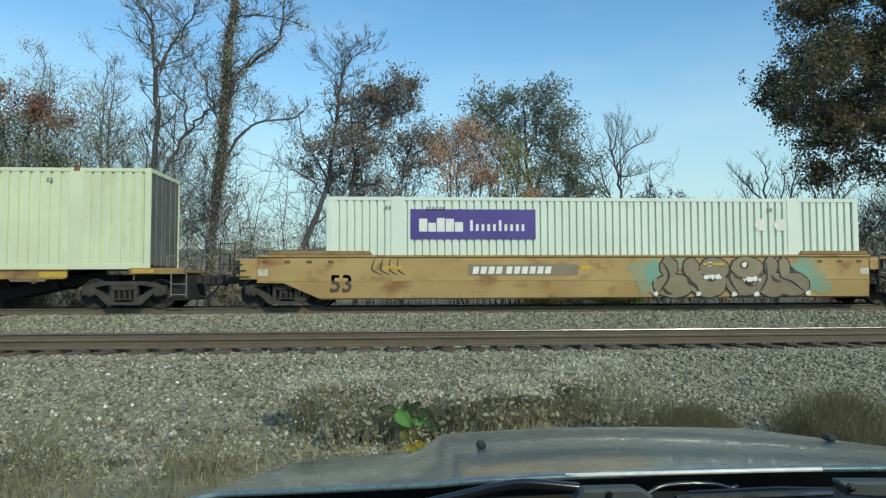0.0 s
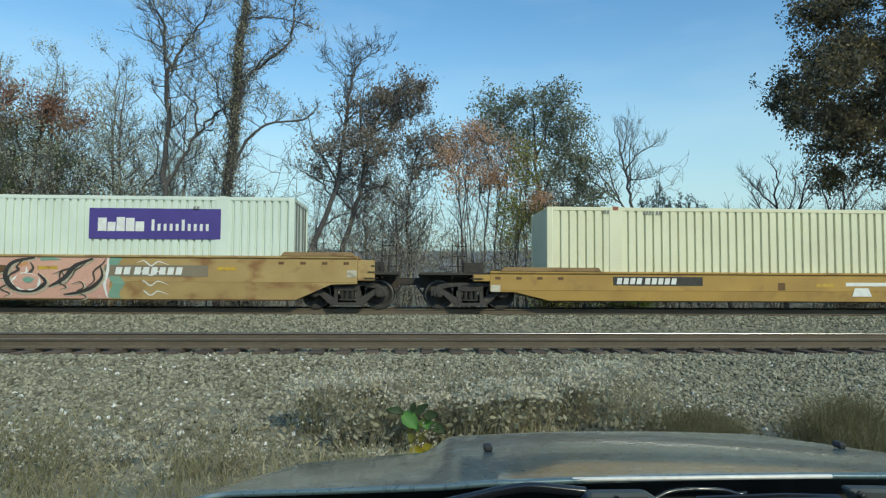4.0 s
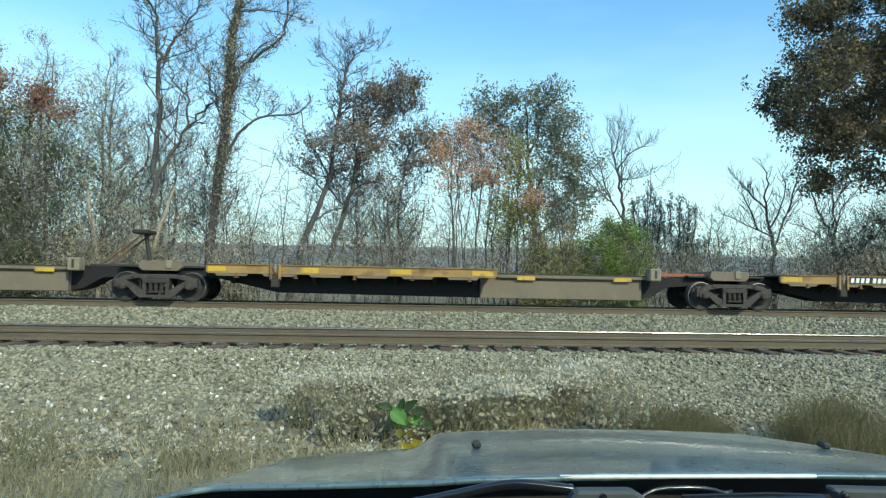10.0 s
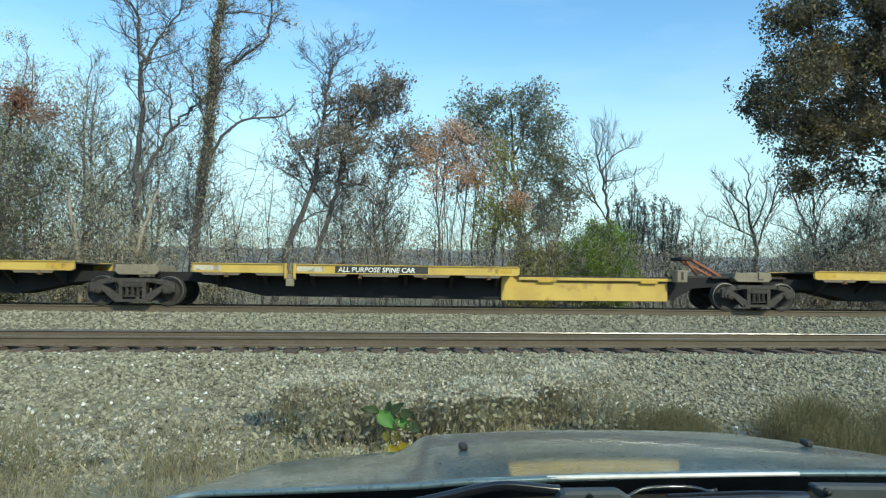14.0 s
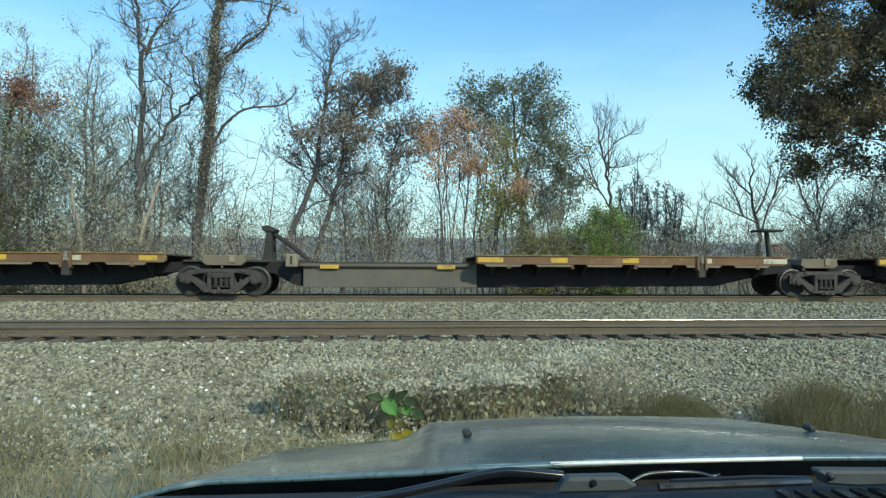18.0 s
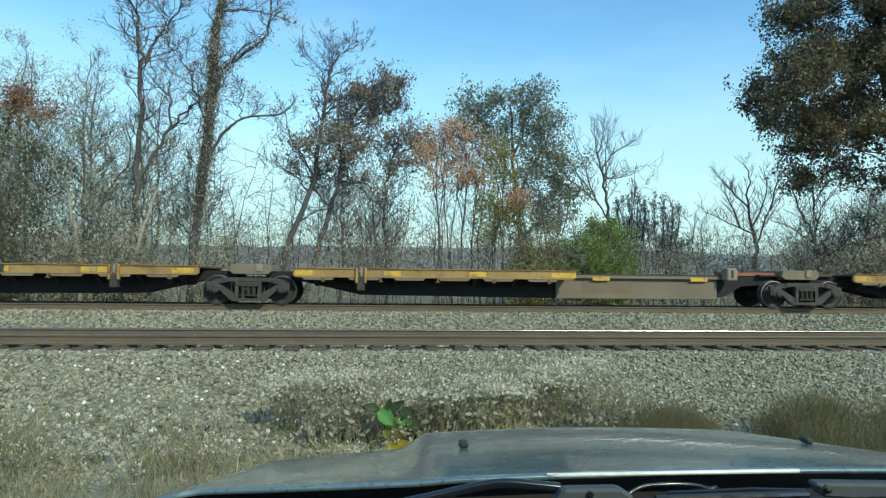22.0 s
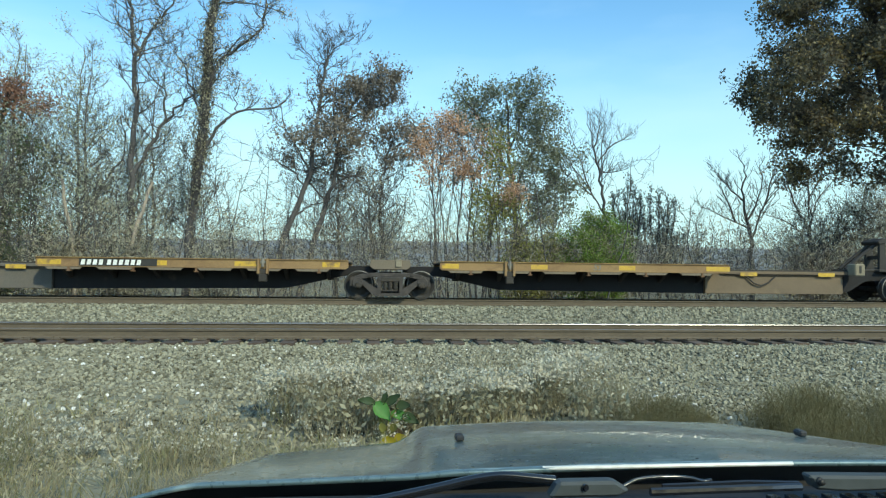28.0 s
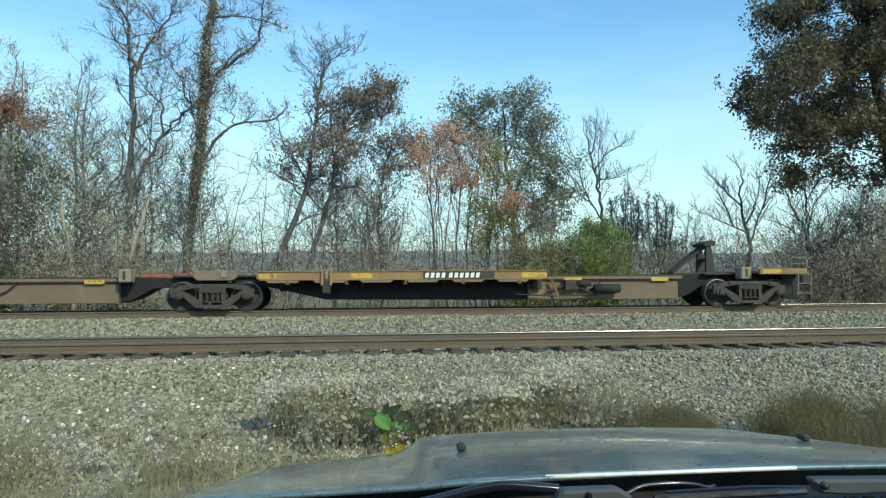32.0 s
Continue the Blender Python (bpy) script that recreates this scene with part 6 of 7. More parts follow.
def grey_graffiti(parent, x):
    """Fat grey-brown spray letters with dark rims on a teal cloud."""
    y = -1.306
    for k, (cx, cz, rx, rz) in enumerate(((-0.35, 1.0, 0.52, 0.42), (-0.2, 0.62, 0.42, 0.28), (0.6, 1.28, 0.5, 0.15), (4.45, 1.05, 0.46, 0.38), (4.85, 0.72, 0.42, 0.34), (5.1, 0.5, 0.3, 0.16), (-0.6, 1.2, 0.22, 0.16))):
        fold_back(part("teal_haze", blob(x + cx, cz, rx, rz, y - 0.0004 * k, 26, None, 0.28, k + 50), "teal_faded", parent, "thin teal overspray"))
    for k, (cx, cz, rx, rz) in enumerate(((-0.12, 1.02, 0.34, 0.34), (-0.02, 0.72, 0.30, 0.22), (4.4, 0.98, 0.32, 0.28), (4.7, 0.70, 0.28, 0.22))):
        fold_back(part("teal_cloud", blob(x + cx, cz, rx, rz, y - 0.003 - 0.0002 * k, 26, None, 0.24, k + 70), "teal", parent, "teal sprayed cloud"))
    shapes = [(0.45, 0.60, 0.62, 0.34), (0.30, 1.14, 0.26, 0.32), (0.98, 1.14, 0.24, 0.28), (1.5, 0.68, 0.58, 0.42), (1.7, 1.10, 0.46, 0.33), (2.6, 0.66, 0.56, 0.38), (2.7, 1.14, 0.48, 0.32), (3.5, 0.62, 0.54, 0.36), (3.45, 1.18, 0.20, 0.28), (3.85, 1.12, 0.18, 0.32), (4.15, 0.62, 0.48, 0.34)]
    for k, (cx, cz, rx, rz) in enumerate(shapes):
        rim = fold_back(part("spray_rim", blob(x + cx, cz, rx + 0.045, rz + 0.045, y - 0.004 - 0.001 * k, 22, None, 0.06, k), "black", parent, "dark sprayed outline"))
    for k, (cx, cz, rx, rz) in enumerate(shapes):
        fold_back(part("spray_letter", blob(x + cx, cz, rx, rz, y - 0.020 - 0.001 * k, 22, None, 0.06, k), "spray_brown" if k % 3 else "spray_tan", parent, "grey-brown sprayed shape"))
    for k, (cx, cz) in enumerate(((1.55, 1.24), (2.62, 1.22), (1.45, 0.86), (1.62, 0.86), (1.8, 0.88), (2.75, 0.78), (2.92, 0.80), (-0.1, 0.36), (1.2, 0.36), (2.3, 0.34), (3.0, 0.34), (4.6, 0.36))):
        fold_back(part("spray_highlight", blob(x + cx, cz, 0.085, 0.075, y - 0.040, 9, None, 0.25, k), "white", parent, "white sprayed highlight"))
    for k, pts in enumerate(([(0.1, 1.3), (0.3, 0.9), (0.0, 0.4)], [(0.75, 0.95), (1.1, 0.6), (1.25, 0.34)], [(1.3, 0.95), (1.6, 0.75), (1.9, 0.95)], [(2.2, 1.3), (2.15, 0.8), (2.45, 0.36)], [(2.5, 0.86), (2.75, 0.65), (3.05, 0.85)], [(3.3, 1.3), (3.3, 0.8), (3.1, 0.4)], [(3.7, 1.2), (3.75, 0.85), (4.1, 0.7), (4.5, 0.4)])):
        fold_back(part("spray_line", stroke([(x + px, pz) for px, pz in pts], 0.06, y - 0.036), "black", parent, "dark sprayed line"))
    fold_back(part("spray_eye", blob(x + 2.62, 1.22, 0.14, 0.12, y - 0.038, 12, None, 0.1, 3), "cap_brown", parent))
    g = random.Random(23)
    for cx, cz in ((1.62, 0.86), (2.84, 0.78)):
        for k in range(5):
            a = x + cx - 0.24 + 0.12 * k
            fold_back(part("spray_tooth", prism([(a - 0.05, cz + 0.06 - 0.02 * abs(k - 2)), (a + 0.05, cz + 0.06 - 0.02 * abs(k - 2)), (a, cz - 0.09)], y - 0.044, y - 0.041), "white", parent))
    for k in range(12):
        a, b = x + g.uniform(0.0, 4.4), g.uniform(0.5, 1.2)
        fold_back(part("spray_shade", stroke([(a, b), (a + 0.12, b - 0.15), (a + 0.3, b - 0.2)], 0.09, y - 0.034), "spray_tan" if k % 2 else "spray_dark", parent))
    part("reflector_stripe", box(x + 1.35, x + 2.0, y - 0.046, y - 0.042, 1.20, 1.28), "stripe", parent)


def pink_graffiti(parent, x):
    """A long pink sprayed field with dark swirls and a teal rim."""
    y = -1.306
    fold_back(part("pink_field", clip_rows(x, x + 8.6, 0.29, 1.47, y, 60, 10, 0.10, 5), "spray_pink", parent, "pink sprayed field"))
    for k, (x0, x1) in enumerate(((x - 0.38, x - 0.02), (x + 8.5, x + 8.85))):
        fold_back(part("teal_rim", clip_rows(x0, x1, 0.30, 1.46, y - 0.002, 4, 9, 0.16, 6 + k), "teal", parent, "teal sprayed rim"))
        fold_back(part("spray_line", stroke([(x0 + 0.38 * (1 - k), 0.31), (x0 + 0.29 * (1 - k) - 0.08 * k, 0.7), (x0 + 0.37 * (1 - k), 1.1), (x0 + 0.53 * (1 - k), 1.45)], 0.09, y - 0.008), "white", parent))
    n = 0

    def swirl(pts, width, material="black"):
        nonlocal n
        n += 1
        q = [(x + a, b) for a, b in pts]
        fold_back(part("spray_glow", stroke([(a + 0.035, b - 0.02) for a, b in q], width * 1.7, y - 0.006 - 0.0004 * n), "seed_fluff", parent, "pale sprayed highlight"))
        fold_back(part("spray_line", stroke(q, width, y - 0.022 - 0.0004 * n), material, parent, "dark sprayed swirl"))

    g = random.Random(17)
    for k in range(26):
        cx = x - 0.05 - 0.95 * g.random() ** 1.4
        fold_back(part("teal_splash", blob(cx, g.uniform(0.36, 1.44), g.uniform(0.03, 0.13), g.uniform(0.03, 0.10), y - 0.0045 - 0.0002 * k, 9, None, 0.4, k), "spray_dark" if k % 5 == 0 else "teal", parent))
    for k in range(9):
        fold_back(part("orange_fade", blob(x + g.uniform(0.4, 8.0), g.uniform(1.15, 1.38), g.uniform(0.15, 0.4), g.uniform(0.05, 0.1), y - 0.0035 - 0.0002 * k, 14, None, 0.3, 40 + k), "spray_orange", parent, "orange sprayed patch"))
    for k in range(16):
        a, b = x + 0.6 + 7.6 * (k + g.random()) / 16, g.uniform(0.4, 0.8)
        pts = [(a, b)]
        for j in range(4):
            pts.append((pts[-1][0] + g.uniform(-0.12, 0.28), min(1.42, pts[-1][1] + g.uniform(0.06, 0.26))))
        fold_back(part("spray_line", stroke(pts, g.uniform(0.03, 0.09), y - 0.012 - 0.0003 * k), "spray_dark" if k % 4 else "white", parent))
    for cx, cz in ((1.08, 0.80), (3.12, 0.66), (6.28, 0.76)):
        for o, (sx, sz, m) in enumerate(((0.38, 0.25, "white"), (0.36, 0.23, "spray_pink"), (0.15, 0.08, "teal"))):
            fold_back(part("spray_oval", blob(x + cx + 0.06 * (o == 2), cz + 0.05 * (o == 2), sx, sz, y - 0.034 - 0.004 * o, 20, None, 0.1, o), m, parent))
    # ring, hook, wave, hook, ring, tail from one end to the other
    swirl([(1.9, 1.40), (1.2, 1.38), (0.75, 1.12), (0.62, 0.85), (0.85, 0.62), (1.25, 0.56), (1.55, 0.74), (1.35, 0.90), (1.0, 0.88)], 0.15)
    swirl([(0.55, 1.05), (0.9, 1.0), (1.5, 1.08), (2.1, 1.0)], 0.05)
    swirl([(2.5, 1.44), (3.0, 1.30), (2.6, 1.05), (2.3, 0.75), (2.2, 0.45), (2.0, 0.36)], 0.06)
    swirl([(4.1, 1.44), (3.4, 1.36), (2.95, 1.08), (2.85, 0.75), (3.05, 0.52), (3.35, 0.60), (3.25, 0.80)], 0.15)
    swirl([(3.5, 0.95), (3.8, 1.20), (4.3, 1.36), (4.9, 1.40)], 0.12)
    swirl([(3.9, 0.42), (4.1, 0.70), (4.5, 0.62), (4.3, 0.95), (4.8, 1.18), (5.3, 1.32)], 0.10)
    swirl([(5.0, 0.36), (5.3, 0.62), (5.1, 0.86), (5.6, 1.02)], 0.06)
    swirl([(6.5, 1.44), (5.9, 1.30), (5.7, 0.95), (5.9, 0.62), (6.4, 0.52), (6.8, 0.72), (6.6, 0.98)], 0.15)
    swirl([(6.9, 0.62), (7.3, 0.85), (7.6, 1.2), (8.1, 1.42)], 0.13)
    swirl([(7.3, 0.40), (7.7, 0.46), (8.1, 0.62), (8.35, 0.9), (8.3, 1.2)], 0.10)
    for k, (a, b) in enumerate(((0.25, 0.95), (1.75, 0.80), (2.55, 0.98), (3.65, 0.62), (4.75, 0.90), (5.45, 0.78), (7.0, 0.98), (7.55, 0.70))):
        swirl([(a, b), (a + 0.22, b + 0.06), (a + 0.30, b - 0.10), (a + 0.12, b - 0.22), (a + 0.38, b - 0.36), (a + 0.2, b - 0.45)], 0.032)
    for k, (a, b) in enumerate(((0.6, 1.40), (2.2, 1.38), (3.4, 1.41), (4.6, 1.37), (6.9, 1.40))):
        fold_back(part("mint_patch", blob(x + a, b, 0.26, 0.055, y - 0.0052 - 0.0002 * k, 14, None, 0.3, 90 + k), "teal", parent, "mint green sprayed patch"))
    swirl([(2.2, 0.32), (2.36, 0.62), (2.52, 0.84)], 0.16)
    for k in range(4):
        fold_back(part("spray_scrawl", stroke([(x + 9.3 + 0.1 * k, 1.3 - 0.28 * k), (x + 9.5, 1.36 - 0.28 * k), (x + 9.7, 1.22 - 0.28 * k), (x + 9.9, 1.34 - 0.28 * k), (x + 10.2, 1.24 - 0.28 * k)], 0.035, y - 0.006), "white", parent, "thin white scrawl"))


def container(at, paint, label, end_paint, base, panel=None, diamonds=None, long=16.15, ribs=72, door_paint="", h=2.9):
    """A 53-foot box: ribbed sides, rails, corner and middle posts, door end."""
    thing = empty("shipping_container", label, "container", "containers on the train")
    MOVING.append((thing, at))
    yb = 1.22
    n = ribs
    # folded side sheet
    for s in (-1, 1):
        own = bmesh.new()
        rows = []
        pitch = (long - 0.36) / n
        for k in range(n):
            x = 0.18 + k * pitch
            for dx, dy in ((0, 0.0), (pitch * 0.68, 0.0), (pitch * 0.71, 0.062), (pitch * 0.97, 0.062)):
                y = s * (yb - 0.012 - dy)
                rows.append((own.verts.new((x + dx, y, 0.16)), own.verts.new((x + dx, y, h - 0.10))))
        for (a, b), (c, d) in zip(rows, rows[1:]):
            own.faces.new((a, c, d, b))
        part("ribbed_side", own, paint, thing)
        y0, y1 = sorted((s * yb, s * (yb - 0.07)))
        part("top_rail", box(0.1, long - 0.1, y0, y1, h - 0.11, h, None, 0.012), paint, thing)
        part("bottom_rail", box(0.1, long - 0.1, y0, y1, 0.0, 0.17, None, 0.012), paint, thing)
        for x in (0, long - 0.18):
            part("corner_post", box(x, x + 0.18, y0 - 0.006 * (s < 0), y1 + 0.006 * (s > 0), 0, h, None, 0.012), paint, thing)
        for x in (long / 2 - 6.1, long / 2 + 6.1 - 0.18):
            part("lifting_post", box(x - 0.10, x + 0.28, y0 - 0.008 * (s < 0), y1 + 0.008 * (s > 0), 0.1, h + 0.004, None, 0.006), paint, thing)
            part("lifting_pocket", box(x, x + 0.18, *sorted((s * (yb + 0.012), s * (yb - 0.05))), h - 0.10, h + 0.02, None, 0.01), paint if panel else "orange", thing)
    part("roof", box(0.05, long - 0.05, -yb + 0.05, yb - 0.05, h - 0.04, h - 0.01), paint, thing)
    part("floor", box(0.05, long - 0.05, -yb + 0.05, yb - 0.05, 0.02, 0.15), "dirty_steel", thing)
    part("front_wall", box(0.03, 0.08, -yb + 0.06, yb - 0.06, 0.1, h - 0.06), end_paint, thing)
    for s in (-1, 1):
        part("door_leaf", box(long - 0.08, long - 0.03, *sorted((s * 0.01, s * (yb - 0.07))), 0.12, h - 0.08, None, 0.01), door_paint or paint, thing)
        for k in (0.35, 0.8):
            part("locking_bar", rod((long - 0.005, s * k, 0.1), (long - 0.005, s * k, h - 0.08), 0.022, 6), "container_grey", thing)
    part("end_header", box(long - 0.12, long, -yb + 0.05, yb - 0.05, h - 0.12, h - 0.002), paint, thing)
    yf = -yb - 0.006
    for k, (x, z, widths) in enumerate(((1.7, 2.52, (0.6, 0.6)), (2.9, 2.5, (0.5, 0.4, 0.6, 0.5, 0, 0.5, 0.5)), (long - 2.9, 2.5, (0.6, 0.6)))):
        bars(thing, x, yf, z, 0.11, widths, "stencil_grey", 0.3, "small grey stencilled marks")
    if panel:
        p = part("brand_panel", box(panel, panel + 3.7, yf - 0.004, yf + 0.006, 1.66, 2.54), "purple", thing, "purple panel with white block marks")
        for x, w, z0, z1 in (((0.25, 0.24, 1.88, 2.26), (0.52, 0.22, 1.88, 2.14), (0.77, 0.23, 1.88, 2.28), (1.03, 0.24, 1.88, 2.26), (1.30, 0.24, 1.88, 2.16))):
            part("white_mark", box(panel + x, panel + x + w, yf - 0.012, yf - 0.004, z0, z1), "white", p)
        for k in range(10):
            part("thin_mark", box(panel + 1.75 + 0.17 * k, panel + 1.83 + 0.17 * k, yf - 0.012, yf - 0.004, 1.90, 2.22 if k % 5 == 0 else 2.10), "white", p)
    for x in diamonds or ():
        part("white_diamond", prism([(x - 0.2, 2.1), (x - 0.1, 2.28), (x + 0.1, 2.28), (x + 0.2, 2.1), (x + 0.1, 1.92), (x - 0.1, 1.92)], yf - 0.004, yf + 0.004), "white", thing)
    thing["rests"] = base
    return thing


def build_train():
    # loaded spine car ahead of the wells
    spine_unit(-247.0, 16.7, (6.2, 15.2), (1.8, 6.2), "deck_tan", "sill_grey", 1.10, "loaded spine car platform with worn yellow beams", "r")
    # three articulated wells and one single
    u = well_unit(-225.75, 19.11, (-0.77, 17.56), "well_yellow", "worn yellow articulated well car with grey spray letters", "l", "53l")
    part("number_plate_field", box(5.3, 8.55, -1.309, -1.303, 0.92, 1.24), "spray_brown", u, "dark stencil field")
    bars(u, 5.42, -1.314, 0.97, 0.21, (0.8, 0.8, 0.8, 0.8, 0, 0.8, 0.8, 0.8, 0.8, 0.8, 0.8), "white", 0.3, "white painted car number")
    grey_graffiti(u, 11.0)
    for k in range(4):
        part("spray_scrawl", stroke([(2.6 + 0.22 * k, 1.42), (2.5 + 0.25 * k, 1.1), (2.8 + 0.22 * k, 0.95)], 0.045, -1.307), "black", u, "thin dark scrawl")
    u = well_unit(-206.64, 19.44, (1.56, 18.02), "well_yellow", "worn yellow articulated well car, empty", "", "53l 125")
    big_mark(u, 10.3, 0.80, 0.56, "red_mark")
    g = random.Random(29)
    for k in range(5):
        for j in range(4):
            a0, b0 = 13.42 + 0.2 * j + 0.04 * (k % 2), 0.62 + 0.16 * k
            bm = stroke([(a0, b0 + g.uniform(0, 0.05)), (a0 + g.uniform(0.0, 0.1), b0 + 0.15), (a0 + 0.12, b0 + g.uniform(0.02, 0.1)), (a0 + g.uniform(0.1, 0.2), b0 + 0.14), (a0 + 0.2, b0 - 0.02)], 0.055, -1.308)
            part("spray_scrawl", bm, "white", u, "white scrawled tag")
    g = random.Random(31)
    for k in range(13):
        a0 = 5.0 + 0.13 * k
        bm = stroke([(a0, g.uniform(0.75, 0.95)), (a0 + g.uniform(-0.05, 0.15), 1.1), (a0 + g.uniform(0.0, 0.2), g.uniform(1.25, 1.42)), (a0 + 0.2, g.uniform(1.0, 1.2))], 0.035, -1.307)
        part("spray_scrawl", bm, "black", u, "thin dark scrawled tag")
    u = well_unit(-187.20, 19.43, (1.77, 19.74), "well_yellow", "worn yellow articulated well car with pink spray painting", "r", "53l 125")
    pink_graffiti(u, 4.2)
    part("number_plate_field", box(12.6, 15.5, -1.309, -1.303, 0.92, 1.24), "spray_brown", u, "dark stencil field")
    bars(u, 12.9, -1.314, 0.97, 0.21, (0.8, 0.8, 0, 0.8, 0.8, 0.8, 0.8, 0.8, 0.8), "white", 0.3, "white painted car number")
    u = well_unit(-164.15, 20.25, (0.55, 20.21), "well_gold", "yellow single well car with rust streaks", "lr", "53r", 1.09)
    big_mark(u, 11.3, 0.42, 0.42, "white")
    part("number_plate_field", box(4.2, 6.9, -1.309, -1.303, 0.72, 0.98), "black", u, "black stencil field")
    bars(u, 4.3, -1.314, 0.76, 0.18, (0.8, 0.8, 0.8, 0.8, 0, 0.8, 0.8, 0.8, 0.8, 0.8), "white", 0.3, "white painted car number")
    part("black_plate", box(17.9, 18.55, -1.314, -1.308, 0.52, 0.80), "black", u)
    container(-245.7, "container_lime", "yellowed white ribbed container on a spine car", "container_dark", 1.12, ribs=56, door_paint="container_grey")
    container(-224.58, "container_white", "off-white ribbed container with a purple panel", "container_dark", 0.33, 2.45, (13.05, 13.65))
    container(-185.45, "container_white", "off-white ribbed container with a purple panel", "container_dark", 0.33, 10.35, (3.9, 4.5))
    container(-161.9, "container_cream", "cream ribbed container in a yellow well car", "container_cream", 0.33, ribs=62, h=2.72)

    tan = "empty spine car platform with worn yellow stripes"
    old = "empty rust-brown spine car platform with worn stripes"
    worn = "empty worn tan spine car platform with rusty sills"
    bright = "empty bright yellow spine car platform"
    num = ("", 0.4, "plate")
    spec = [
        # car of five platforms
        (-140.13, 16.37, (6.71, 15.16), (1.9, 6.71), "deck_tan", "sill_grey", 1.09, tan, "l", "up", [("", 0.9, "plate"), ("53", 5.0, "")], "tank"),
        (-123.76, 17.13, (1.41, 9.87), (9.87, 14.4), "deck_tan", "sill_grey", 1.09, tan, "", "leaning", [("53", 2.3, "")], "joint"),
        (-106.63, 17.06, (1.36, 9.86), (9.86, 14.4), "deck_tan", "sill_grey", 1.09, tan, "", "leaning", [("53", 2.3, ""), ("ALL PURPOSE SPINE CAR", 5.0, "black")], "panel"),
        (-89.57, 17.11, (1.45, 9.82), (9.82, 14.4), "deck_tan", "sill_grey", 1.09, tan, "", "down", [("53", 2.3, "")], ""),
        (-72.46, 16.1, (1.32, 9.67), (9.67, 14.2), "deck_tan", "sill_slate", 1.09, tan, "r", "up", [("", 2.2, "plate"), ("53", 6.4, "")], "tank"),
        # bright yellow car of three
        (-51.87, 17.22, (6.30, 15.72), (1.9, 6.30), "deck_yellow", "deck_yellow", 1.22, bright, "l", "down", [("", 1.9, "plate"), ("1-2871-57", 5.3, "black")], "tank"),
        (-34.65, 18.59, (1.67, 11.08), (11.08, 15.9), "deck_yellow", "deck_yellow", 1.22, bright, "", "half", [("ALL PURPOSE SPINE CAR", 4.1, "black")], "joint"),
        (-16.06, 17.41, (1.70, 11.1), (11.1, 15.3), "deck_yellow", "deck_yellow", 1.22, bright, "r", "down", [("1-2871-57", 2.7, "black"), ("", 5.6, "plate")], "tank"),
        # grey and rust car of three
        (5.34, 17.36, (6.37, 15.90), (1.9, 6.37), "deck_rust", "sill_slate", 1.20, old, "l", "down", [("", 2.1, "plate")], "tank"),
        (22.70, 18.32, (7.35, 16.92), (2.27, 7.35), "deck_rust", "sill_slate", 1.20, old, "", "up", [], "pole"),
        (41.02, 17.56, (1.55, 10.92), (10.92, 15.77), "deck_rust", "sill_slate", 1.20, old, "r", "up", [("", 5.9, "plate")], "canister joint"),
        # car of five platforms
        (62.49, 16.2, (6.69, 14.87), (1.9, 6.69), "deck_tan", "sill_brown", 1.09, tan, "l", "down", [("", 0.9, "plate"), ("53", 5.2, "")], "tank"),
        (78.69, 16.95, (1.29, 9.57), (9.57, 14.3), "deck_tan", "sill_grey", 1.06, tan, "", "down", [("53", 2.5, "")], "panel joint"),
        (95.64, 17.0, (1.40, 9.71), (9.71, 14.45), "deck_tan", "sill_slate", 1.06, tan, "", "down", [("53", 2.5, ""), ("ALL PURPOSE SPINE CAR", 5.2, "black")], ""),
        (112.64, 17.02, (1.38, 9.71), (9.71, 14.41), "deck_tan", "sill_slate", 1.06, tan, "", "down", [("53", 2.5, "")], ""),
        (129.66, 16.08, (1.39, 9.87), (9.87, 14.3), "deck_tan", "sill_slate", 1.09, tan, "r", "down", [("", 2.3, "plate"), ("53", 6.7, "")], ""),
        # rusty car of five at the end of the train
        (150.12, 16.18, (6.40, 14.97), (1.9, 6.40), "deck_worn", "sill_slate", 1.12, worn, "l", "down", [("", 1.2, "plate")], "tank"),
        (166.30, 17.0, (1.44, 10.3), (10.3, 14.5), "deck_worn", "sill_brown", 1.12, worn, "", "up", [("53", 4.6, "")], "joint"),
        (183.30, 16.99, (1.42, 9.92), (9.92, 14.6), "deck_worn", "sill_brown", 1.12, worn, "", "down", [("53", 4.6, "")], "canister"),
        (200.29, 17.33, (1.48, 9.90), (9.90, 14.57), "deck_worn", "sill_brown", 1.12, worn, "", "down", [("53", 4.6, "")], ""),
        (217.62, 16.15, (1.27, 9.69), (9.69, 14.06), "deck_worn", "sill_brown", 1.12, worn, "r", "up", [("", 4.8, "plate")], "tank"),
    ]
    for row in spec:
        spine_unit(*row)


build_train()


